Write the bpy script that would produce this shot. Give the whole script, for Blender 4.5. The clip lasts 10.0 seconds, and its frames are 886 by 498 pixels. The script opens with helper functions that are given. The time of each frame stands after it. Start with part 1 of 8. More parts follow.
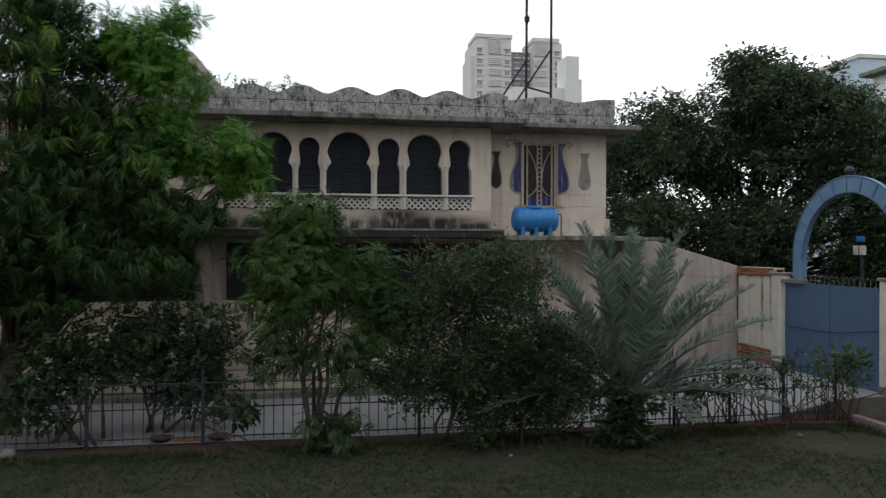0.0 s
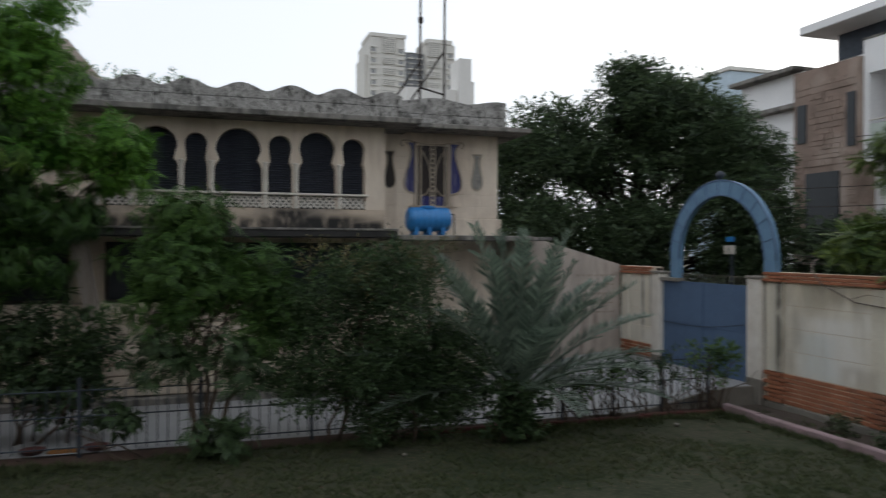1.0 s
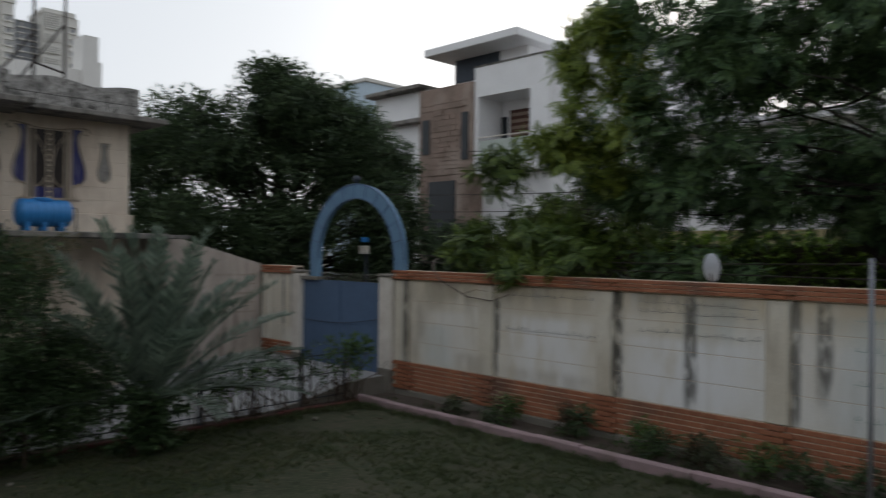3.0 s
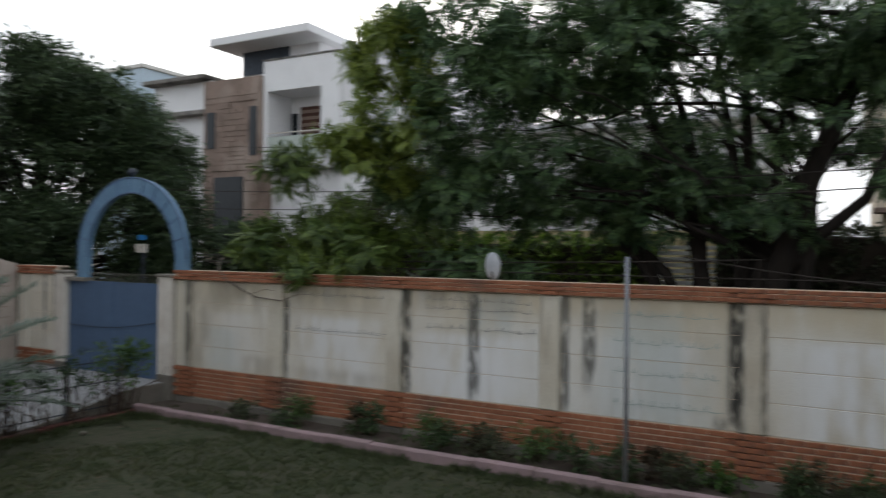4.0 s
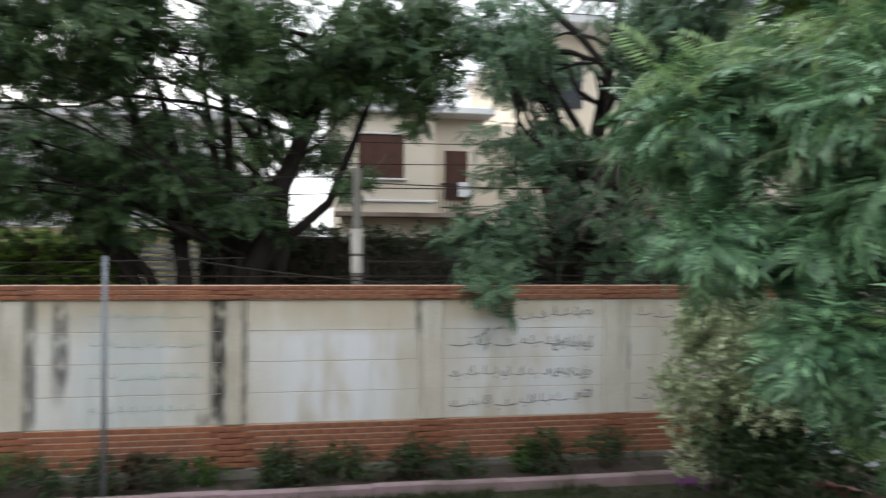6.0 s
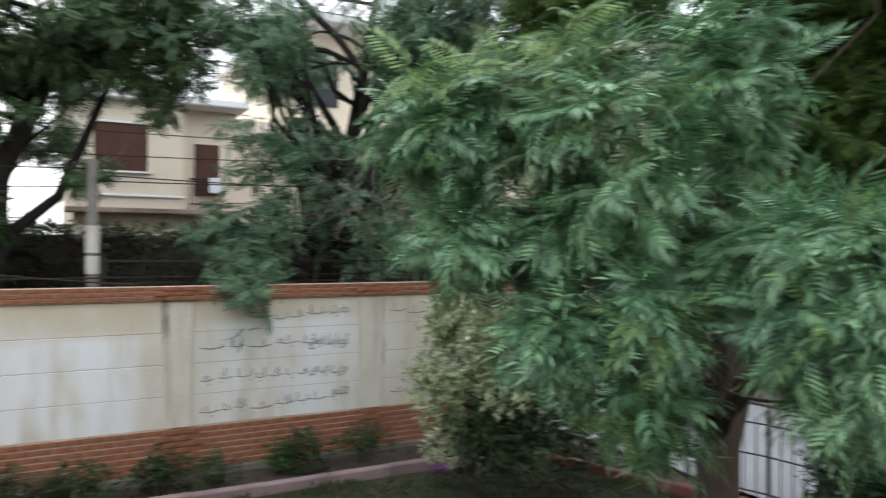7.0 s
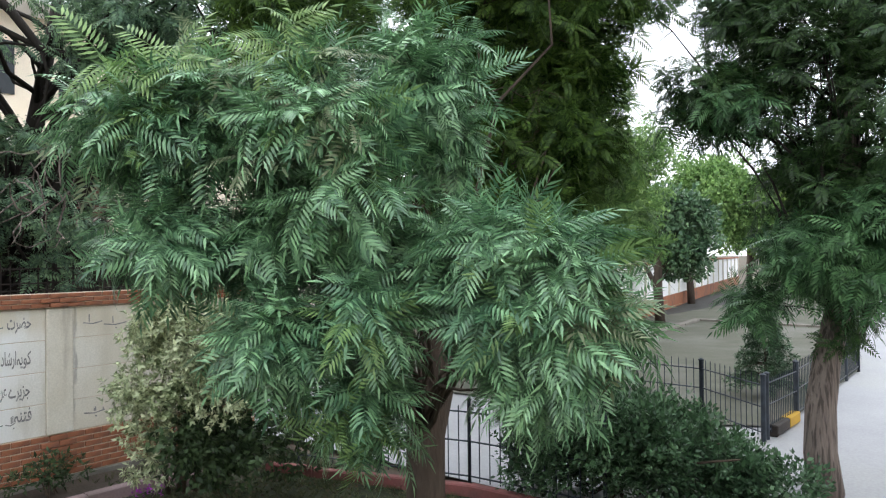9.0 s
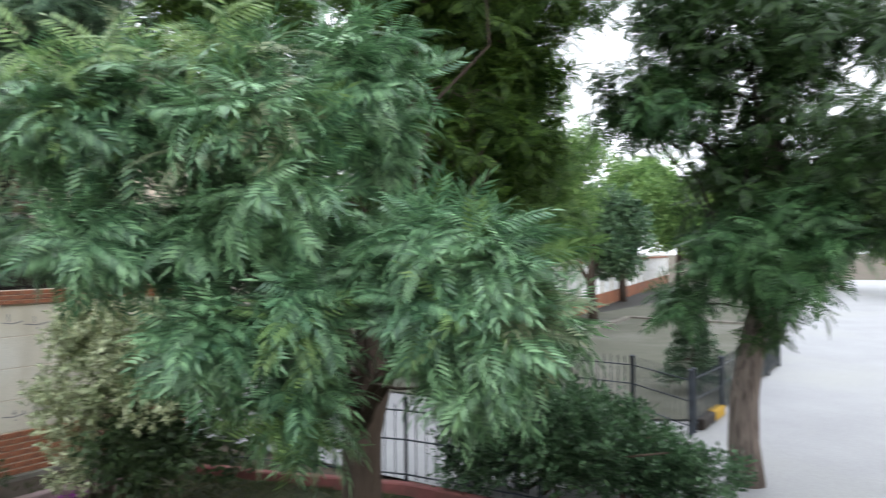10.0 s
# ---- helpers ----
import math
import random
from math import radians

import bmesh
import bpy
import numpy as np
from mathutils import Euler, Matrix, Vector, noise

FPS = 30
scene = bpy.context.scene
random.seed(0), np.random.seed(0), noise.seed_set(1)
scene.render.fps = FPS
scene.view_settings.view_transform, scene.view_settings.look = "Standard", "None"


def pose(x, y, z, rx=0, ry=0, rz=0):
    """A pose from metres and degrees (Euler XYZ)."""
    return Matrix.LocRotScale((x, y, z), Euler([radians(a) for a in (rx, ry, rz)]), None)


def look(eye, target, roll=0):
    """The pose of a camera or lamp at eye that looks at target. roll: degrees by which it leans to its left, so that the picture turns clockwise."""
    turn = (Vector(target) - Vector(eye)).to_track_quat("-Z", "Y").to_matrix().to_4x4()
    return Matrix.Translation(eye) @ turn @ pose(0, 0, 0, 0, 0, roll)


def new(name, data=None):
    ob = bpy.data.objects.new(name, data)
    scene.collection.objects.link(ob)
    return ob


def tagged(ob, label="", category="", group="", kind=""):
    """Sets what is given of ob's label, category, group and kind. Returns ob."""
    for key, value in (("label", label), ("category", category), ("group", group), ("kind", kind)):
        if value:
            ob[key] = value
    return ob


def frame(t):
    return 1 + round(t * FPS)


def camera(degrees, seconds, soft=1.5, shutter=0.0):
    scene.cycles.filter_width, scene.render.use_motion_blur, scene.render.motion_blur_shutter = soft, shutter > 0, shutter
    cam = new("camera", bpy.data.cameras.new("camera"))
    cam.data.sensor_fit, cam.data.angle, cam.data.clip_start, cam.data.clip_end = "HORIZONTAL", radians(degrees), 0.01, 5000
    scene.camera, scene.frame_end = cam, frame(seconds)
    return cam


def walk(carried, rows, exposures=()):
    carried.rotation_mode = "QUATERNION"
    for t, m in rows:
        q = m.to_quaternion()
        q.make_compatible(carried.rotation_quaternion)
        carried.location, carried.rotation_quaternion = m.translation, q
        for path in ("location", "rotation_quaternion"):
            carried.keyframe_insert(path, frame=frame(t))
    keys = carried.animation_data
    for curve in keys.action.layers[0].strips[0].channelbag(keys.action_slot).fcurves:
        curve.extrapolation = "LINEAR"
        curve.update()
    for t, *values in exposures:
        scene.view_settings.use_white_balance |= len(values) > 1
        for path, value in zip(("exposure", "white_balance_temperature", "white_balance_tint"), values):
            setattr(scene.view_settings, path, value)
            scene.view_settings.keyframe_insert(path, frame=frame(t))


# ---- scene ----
cam = camera(62.0, 10.0, soft=1.2, shutter=0.66)
EYE = (0.0, 0.0, 3.2)
# seconds, yaw, pitch, roll
PATH = [
    (0.0, -9.59, -0.09, -0.15), (0.5, -12.12, -0.09, -0.19), (1.0, -17.83, -0.10, -0.18), (1.5, -23.57, -0.11, -0.15),
    (2.0, -29.38, -0.09, -0.17), (2.5, -37.21, -0.08, -0.27), (2.7, -40.43, -0.02, -0.42), (3.8, -57.98, 0.08, -0.74),
    (4.0, -61.33, 0.13, -0.70), (4.5, -69.73, 0.20, -0.76), (5.0, -79.44, 0.28, -0.78), (5.5, -89.63, 0.33, -0.58),
    (6.0, -99.99, 0.40, -0.40), (6.2, -103.99, 0.40, -0.30), (7.3, -124.0, 0.40, -0.05), (7.5, -127.55, 0.45, 0.05),
    (8.0, -136.42, 0.55, 0.45), (8.5, -140.23, 0.51, 0.62), (9.0, -140.70, 0.53, 0.67), (9.5, -140.73, 0.53, 0.66),
    (10.0, -145.57, 0.36, 0.49)]
EXPOSURES = [(0.0, -0.1), (1.0, -0.25), (2.0, -0.62), (2.5, -0.74), (2.8, -0.7), (4.0, -0.16), (4.5, 0.36), (5.5, 0.7), (6.2, 0.65), (7.4, 0.98), (10.0, 1.2)]
walk(cam, [(t, pose(*EYE, 90 + p, r, w)) for t, w, p, r in PATH], EXPOSURES)

# ---- sky and light ----
world = bpy.data.worlds.new("sky")
scene.world = world
world.use_nodes = True
wn, wl = world.node_tree.nodes, world.node_tree.links
wn.clear()
sky = wn.new("ShaderNodeTexSky")
sky.sky_type = "NISHITA"
sky.sun_disc = False
sky.sun_elevation, sky.sun_rotation = radians(18), radians(60)
sky.air_density, sky.dust_density, sky.ozone_density = 1.3, 3.5, 1.0
grey = wn.new("ShaderNodeRGBToBW")
haze = wn.new("ShaderNodeMix")
haze.data_type = "RGBA"
haze.inputs[0].default_value = 0.75
cloud = wn.new("ShaderNodeMix")
cloud.data_type = "RGBA"
cloud.inputs[0].default_value = 0.7
cloud.inputs[7].default_value = (9.0, 9.6, 10.4, 1)
bg = wn.new("ShaderNodeBackground")
bg.inputs["Strength"].default_value = 0.15
wout = wn.new("ShaderNodeOutputWorld")
wl.new(sky.outputs[0], grey.inputs[0])
wl.new(sky.outputs[0], haze.inputs[6])
wl.new(grey.outputs[0], haze.inputs[7])
wl.new(haze.outputs[2], cloud.inputs[6])
wl.new(cloud.outputs[2], bg.inputs[0])
wl.new(bg.outputs[0], wout.inputs[0])
sun_data = bpy.data.lights.new("sun", "SUN")
sun_data.energy, sun_data.angle, sun_data.color = 0.3, radians(40), (1.0, 0.97, 0.93)
sun = new("sun", sun_data)
sun.matrix_world = look((34.6, 20, 13), (0, 0, 0))
# ---- materials ----


def mat(name, base, second=None, rough=0.8, scale=4.0, fine=60.0, bump=0.15, metal=0.0, stretch=(1, 1, 1), mixing=0.5,
        island=0.0, spec=0.3, third=None, third_at=0.5):
    """A node material: two noise scales between base and second, grain in the bump, an optional shift for each loose piece."""
    m = bpy.data.materials.new(name)
    m.use_nodes = True
    n, l = m.node_tree.nodes, m.node_tree.links
    p = n["Principled BSDF"]
    p.inputs["Roughness"].default_value, p.inputs["Metallic"].default_value = rough, metal
    p.inputs["Specular IOR Level"].default_value = spec
    second = second or tuple(c * 0.75 for c in base)
    co = n.new("ShaderNodeTexCoord")
    mp = n.new("ShaderNodeMapping")
    mp.inputs["Scale"].default_value = stretch
    l.new(co.outputs["Object"], mp.inputs[0])
    big = n.new("ShaderNodeTexNoise")
    big.inputs["Scale"].default_value, big.inputs["Detail"].default_value = scale, 6
    big.inputs["Roughness"].default_value = 0.62
    l.new(mp.outputs[0], big.inputs[0])
    ramp = n.new("ShaderNodeMapRange")
    ramp.inputs[1].default_value, ramp.inputs[2].default_value = mixing - 0.22, mixing + 0.22
    l.new(big.outputs[0], ramp.inputs[0])
    mx = n.new("ShaderNodeMix")
    mx.data_type = "RGBA"
    mx.inputs[6].default_value, mx.inputs[7].default_value = (*base, 1), (*second, 1)
    l.new(ramp.outputs[0], mx.inputs[0])
    col = mx.outputs[2]
    if third:
        spots = n.new("ShaderNodeTexNoise")
        spots.inputs["Scale"].default_value, spots.inputs["Detail"].default_value = scale * 0.37, 8
        l.new(mp.outputs[0], spots.inputs[0])
        r3 = n.new("ShaderNodeMapRange")
        r3.inputs[1].default_value, r3.inputs[2].default_value = third_at, third_at + 0.18
        l.new(spots.outputs[0], r3.inputs[0])
        m3 = n.new("ShaderNodeMix")
        m3.data_type = "RGBA"
        m3.inputs[7].default_value = (*third, 1)
        l.new(r3.outputs[0], m3.inputs[0])
        l.new(col, m3.inputs[6])
        col = m3.outputs[2]
    small = n.new("ShaderNodeTexNoise")
    small.inputs["Scale"].default_value, small.inputs["Detail"].default_value = fine, 4
    l.new(mp.outputs[0], small.inputs[0])
    vr = n.new("ShaderNodeMapRange")
    vr.inputs[3].default_value, vr.inputs[4].default_value = 0.8, 1.2
    l.new(small.outputs[0], vr.inputs[0])
    hv = n.new("ShaderNodeHueSaturation")
    l.new(col, hv.inputs["Color"])
    if island:
        geo = n.new("ShaderNodeNewGeometry")
        ir = n.new("ShaderNodeMapRange")
        ir.inputs[3].default_value, ir.inputs[4].default_value = 1 - island, 1 + island
        l.new(geo.outputs["Random Per Island"], ir.inputs[0])
        mu = n.new("ShaderNodeMath")
        mu.operation = "MULTIPLY"
        l.new(ir.outputs[0], mu.inputs[0])
        l.new(vr.outputs[0], mu.inputs[1])
        l.new(mu.outputs[0], hv.inputs["Value"])
    else:
        l.new(vr.outputs[0], hv.inputs["Value"])
    l.new(hv.outputs[0], p.inputs["Base Color"])
    if bump:
        b = n.new("ShaderNodeBump")
        b.inputs["Strength"].default_value, b.inputs["Distance"].default_value = bump, 0.02
        l.new(small.outputs[0], b.inputs["Height"])
        l.new(b.outputs[0], p.inputs["Normal"])
    return m


def leaf_mat(name, base, second, gloss=0.45, through_light=0.3, island=0.35, spec=0.35):
    """Foliage: two greens by clump and by leaf, partly lit through."""
    m = bpy.data.materials.new(name)
    m.use_nodes = True
    n, l = m.node_tree.nodes, m.node_tree.links
    p = n["Principled BSDF"]
    p.inputs["Roughness"].default_value = gloss
    p.inputs["Specular IOR Level"].default_value = spec
    geo = n.new("ShaderNodeNewGeometry")
    co = n.new("ShaderNodeTexCoord")
    big = n.new("ShaderNodeTexNoise")
    big.inputs["Scale"].default_value, big.inputs["Detail"].default_value = 1.3, 3
    l.new(co.outputs["Object"], big.inputs[0])
    add = n.new("ShaderNodeMath")
    add.operation = "MULTIPLY_ADD"
    add.inputs[1].default_value = 0.45
    l.new(geo.outputs["Random Per Island"], add.inputs[0])
    l.new(big.outputs[0], add.inputs[2])
    r = n.new("ShaderNodeMapRange")
    r.inputs[1].default_value, r.inputs[2].default_value = 0.45, 1.0
    l.new(add.outputs[0], r.inputs[0])
    mx = n.new("ShaderNodeMix")
    mx.data_type = "RGBA"
    mx.inputs[6].default_value, mx.inputs[7].default_value = (*base, 1), (*second, 1)
    l.new(r.outputs[0], mx.inputs[0])
    hv = n.new("ShaderNodeHueSaturation")
    vr = n.new("ShaderNodeMapRange")
    vr.inputs[3].default_value, vr.inputs[4].default_value = 1 - island, 1 + island
    l.new(geo.outputs["Random Per Island"], vr.inputs[0])
    l.new(vr.outputs[0], hv.inputs["Value"])
    l.new(mx.outputs[2], hv.inputs["Color"])
    l.new(hv.outputs[0], p.inputs["Base Color"])
    tr = n.new("ShaderNodeBsdfTranslucent")
    l.new(hv.outputs[0], tr.inputs[0])
    ms = n.new("ShaderNodeMixShader")
    ms.inputs[0].default_value = through_light
    l.new(p.outputs[0], ms.inputs[1])
    l.new(tr.outputs[0], ms.inputs[2])
    l.new(ms.outputs[0], n["Material Output"].inputs[0])
    return m


def add_drips(m, tone, fx, fz, lo, hi, most=1.0):
    """Narrow run-down stains at a fine scale."""
    n, l = m.node_tree.nodes, m.node_tree.links
    p = n["Principled BSDF"]
    before = p.inputs["Base Color"].links[0].from_socket
    co = n.new("ShaderNodeTexCoord")
    mp = n.new("ShaderNodeMapping")
    mp.inputs["Scale"].default_value = (fx, fx, fz)
    l.new(co.outputs["Object"], mp.inputs[0])
    ns = n.new("ShaderNodeTexNoise")
    ns.inputs["Scale"].default_value, ns.inputs["Detail"].default_value = 1.0, 5
    l.new(mp.outputs[0], ns.inputs[0])
    r = n.new("ShaderNodeMapRange")
    r.inputs[1].default_value, r.inputs[2].default_value, r.inputs[4].default_value = lo, hi, most
    l.new(ns.outputs[0], r.inputs[0])
    mx = n.new("ShaderNodeMix")
    mx.data_type = "RGBA"
    mx.inputs[7].default_value = (*tone, 1)
    l.new(r.outputs[0], mx.inputs[0])
    l.new(before, mx.inputs[6])
    l.new(mx.outputs[2], p.inputs["Base Color"])


# ---- mesh helpers ----


class MB:
    """Gathers vertices and faces of one mesh."""

    def __init__(self):
        self.v, self.f, self.count = [], [], 0

    def add(self, verts, faces):
        k = self.count
        verts = [tuple(p) for p in verts]
        self.v += verts
        self.f += [tuple(i + k for i in f) for f in faces]
        self.count += len(verts)
        return self

    def box(self, x0, y0, z0, x1, y1, z1, b=0.0):
        if b <= 0:
            vs = [(x, y, z) for x in (x0, x1) for y in (y0, y1) for z in (z0, z1)]
            return self.add(vs, [(0, 1, 3, 2), (4, 6, 7, 5), (0, 4, 5, 1), (2, 3, 7, 6), (0, 2, 6, 4), (1, 5, 7, 3)])
        b = min(b, abs(x1 - x0) / 2.1, abs(y1 - y0) / 2.1, abs(z1 - z0) / 2.1)
        lo, hi = (x0, y0, z0), (x1, y1, z1)
        vs, index = [], {}
        for c in range(8):
            s = [(c >> k) & 1 for k in range(3)]
            for ax in range(3):
                p = []
                for k in range(3):
                    e = hi[k] if s[k] else lo[k]
                    p.append(e if k == ax else e + (-b if s[k] else b))
                index[(tuple(s), ax)] = len(vs)
                vs.append(tuple(p))
        fs = []
        for ax in range(3):
            u, w = (ax + 1) % 3, (ax + 2) % 3
            for side in (0, 1):
                loop = []
                for a, bb in ((0, 0), (1, 0), (1, 1), (0, 1)):
                    s = [0, 0, 0]
                    s[ax], s[u], s[w] = side, a, bb
                    loop.append(index[(tuple(s), ax)])
                fs.append(tuple(loop if side else loop[::-1]))
            for a in (0, 1):
                for bb in (0, 1):
                    s0, s1 = [0, 0, 0], [0, 0, 0]
                    s0[u] = s1[u] = a
                    s0[w] = s1[w] = bb
                    s1[ax] = 1
                    q = (index[(tuple(s0), u)], index[(tuple(s1), u)], index[(tuple(s1), w)], index[(tuple(s0), w)])
                    fs.append(q if (a == bb) == (ax != 5) else q[::-1])
        for c in range(8):
            s = tuple((c >> k) & 1 for k in range(3))
            q = (index[(s, 0)], index[(s, 1)], index[(s, 2)])
            fs.append(q if sum(s) % 2 else q[::-1])
        return self.add(vs, fs)

    def prism(self, poly, axis, a, b):
        """A polygon in the plane across axis ('x', 'y', 'z'), drawn out from a to b."""
        n = len(poly)

        def at(p, d):
            return {"x": (d, p[0], p[1]), "y": (p[0], d, p[1]), "z": (p[0], p[1], d)}[axis]
        vs = [at(p, a) for p in poly] + [at(p, b) for p in poly]
        fs = [tuple(range(n))[::-1], tuple(range(n, 2 * n))]
        fs += [(i, (i + 1) % n, n + (i + 1) % n, n + i) for i in range(n)]
        return self.add(vs, fs)

    def tube(self, pts, radii, sides=8, cap=True):
        pts = [Vector(p) for p in pts]
        if not hasattr(radii, "__len__"):
            radii = [radii] * len(pts)
        vs = []
        for i, p in enumerate(pts):
            d = (pts[min(i + 1, len(pts) - 1)] - pts[max(i - 1, 0)]).normalized()
            u = d.cross(Vector((0.31, 0.17, 0.93)) if abs(d.z) < 0.9 else Vector((1, 0.1, 0))).normalized()
            w = d.cross(u)
            for k in range(sides):
                a = 2 * math.pi * k / sides
                vs.append(p + (u * math.cos(a) + w * math.sin(a)) * radii[i])
        fs = []
        for i in range(len(pts) - 1):
            for k in range(sides):
                a, b = i * sides + k, i * sides + (k + 1) % sides
                fs.append((a, b, b + sides, a + sides))
        if cap:
            fs.append(tuple(range(sides))[::-1])
            fs.append(tuple(range((len(pts) - 1) * sides, len(pts) * sides)))
        return self.add(vs, fs)

    def lathe(self, profile, centre, sides=16, axis="z"):
        vs, n = [], len(profile)
        for r, h in profile:
            for k in range(sides):
                a = 2 * math.pi * k / sides
                c, s = r * math.cos(a), r * math.sin(a)
                p = {"z": (c, s, h), "x": (h, c, s), "y": (c, h, s)}[axis]
                vs.append((centre[0] + p[0], centre[1] + p[1], centre[2] + p[2]))
        fs = [(i * sides + k, i * sides + (k + 1) % sides, (i + 1) * sides + (k + 1) % sides, (i + 1) * sides + k)
              for i in range(n - 1) for k in range(sides)]
        fs += [tuple(range(sides))[::-1], tuple(range((n - 1) * sides, n * sides))]
        return self.add(vs, fs)

    def mesh(self, name, origin=(0, 0, 0), smooth=False):
        me = bpy.data.meshes.new(name)
        o = origin
        me.from_pydata([(p[0] - o[0], p[1] - o[1], p[2] - o[2]) for p in self.v], [], self.f)
        if smooth:
            me.polygons.foreach_set("use_smooth", [True] * len(me.polygons))
        me.validate()
        me.update()
        bm = bmesh.new()
        bm.from_mesh(me)
        bmesh.ops.recalc_face_normals(bm, faces=bm.faces)
        bm.to_mesh(me)
        bm.free()
        return me


def world_place(ob):
    p = Vector((0, 0, 0))
    while ob:
        p += ob.location
        ob = ob.parent
    return p


def thing(name, at, label, category, group="", kind=""):
    """An Empty at the base of a thing that holds its parts."""
    ob = new(name)
    ob.empty_display_size = 0.2
    ob.location = at
    return tagged(ob, label, category, group, kind)


def part(name, mb, material, parent, label="", smooth=False, at=None):
    """One mesh under a thing or part; mb is in world coordinates, at sets the part's own origin."""
    base = world_place(parent)
    o = Vector(at) if at is not None else base
    ob = new(name, mb.mesh(name, o, smooth) if isinstance(mb, MB) else mb)
    ob.parent = parent
    ob.location = o - base
    if isinstance(mb, MB) or not ob.data.materials:
        ob.data.materials.append(material)
    return tagged(ob, label)


def solid(name, mb, material, label, category="", kind="", group="", smooth=False):
    """A top-level thing or piece of the setting in one mesh."""
    ob = new(name, mb.mesh(name, (0, 0, 0), smooth))
    ob.data.materials.append(material)
    return tagged(ob, label, category, group, kind)


def bulk(name, verts, faces, material, smooth=False):
    """A mesh from numpy arrays: verts n x 3, faces m x 4 (or m x 3)."""
    me = bpy.data.meshes.new(name)
    k = faces.shape[1]
    me.vertices.add(len(verts))
    me.vertices.foreach_set("co", np.ascontiguousarray(verts, dtype=np.float32).ravel())
    me.loops.add(faces.size)
    me.loops.foreach_set("vertex_index", np.ascontiguousarray(faces, dtype=np.int32).ravel())
    me.polygons.add(len(faces))
    me.polygons.foreach_set("loop_start", np.arange(0, faces.size, k, dtype=np.int32))
    me.polygons.foreach_set("loop_total", np.full(len(faces), k, dtype=np.int32))
    if smooth:
        me.polygons.foreach_set("use_smooth", np.ones(len(faces), dtype=bool))
    me.update(calc_edges=True)
    me.materials.append(material)
    return me


# ---- plants ----


def unit(v):
    return v / np.maximum(np.linalg.norm(v, axis=-1, keepdims=True), 1e-9)


def kite(length, width, fold=0.12, sag=0.1):
    """A leaf along +y as two quads folded on its midrib."""
    v = np.array([(0, 0, 0), (-width / 2, length * 0.4, fold * width), (0, length * 0.45, 0), (width / 2, length * 0.4, fold * width),
                  (0, length, -sag * length)])
    return v, np.array([(0, 2, 4, 1), (0, 3, 4, 2)])


def flat_kite(length, width, sag=0.1):
    """A leaf along +y as one quad."""
    return np.array([(0, 0, 0), (width / 2, length * 0.42, 0), (0, length, -sag * length), (-width / 2, length * 0.42, 0)]), np.array([(0, 1, 2, 3)])


def pinnate(length, pairs, leaflet, width, sweep=35.0, sag=0.25, curl=0.25, simple=False):
    """A feather-like leaf along +y with pairs of narrow leaflets and one at the tip; the whole leaf bows down."""
    vs, fs = [], []

    def bow(p):
        t = p[1] / length
        return (p[0], p[1], p[2] - sag * length * t * t)
    lv, lf = flat_kite(leaflet, width, 0.08) if simple else kite(leaflet, width, 0.15, 0.08)
    for i in range(pairs + 1):
        t = 0.18 + 0.8 * i / pairs
        size = (0.75 + 0.5 * math.sin(math.pi * min(1.0, t * 1.05))) * 0.85
        sides = (-1, 1) if i < pairs else (0,)
        for s in sides:
            a = -s * radians(90 - sweep - 12 * t)
            ca, sa = math.cos(a), math.sin(a)
            k = len(vs)
            for p in lv * size:
                z = p[2] - curl * (p[1] ** 2) / leaflet * 0.5
                vs.append(bow((p[0] * ca - p[1] * sa, t * length + p[0] * sa + p[1] * ca, z)))
            fs += [tuple(j + k for j in f) for f in lf]
    k = len(vs)
    r = 0.004
    if simple:
        vs += [bow((-r, 0, 0)), bow((r, 0, 0)), bow((r * 0.3, length * 0.8, 0)), bow((-r * 0.3, length * 0.8, 0))]
        return np.array(vs), np.array(fs + [(k, k + 1, k + 2, k + 3)])
    vs += [bow((-r, 0, 0)), bow((r, 0, 0)), bow((r * 0.5, length * 0.5, 0)), bow((-r * 0.5, length * 0.5, 0)),
           bow((0, length, 0)), bow((0.001, length, 0))]
    fs += [(k, k + 1, k + 2, k + 3), (k + 3, k + 2, k + 5, k + 4)]
    return np.array(vs), np.array(fs)


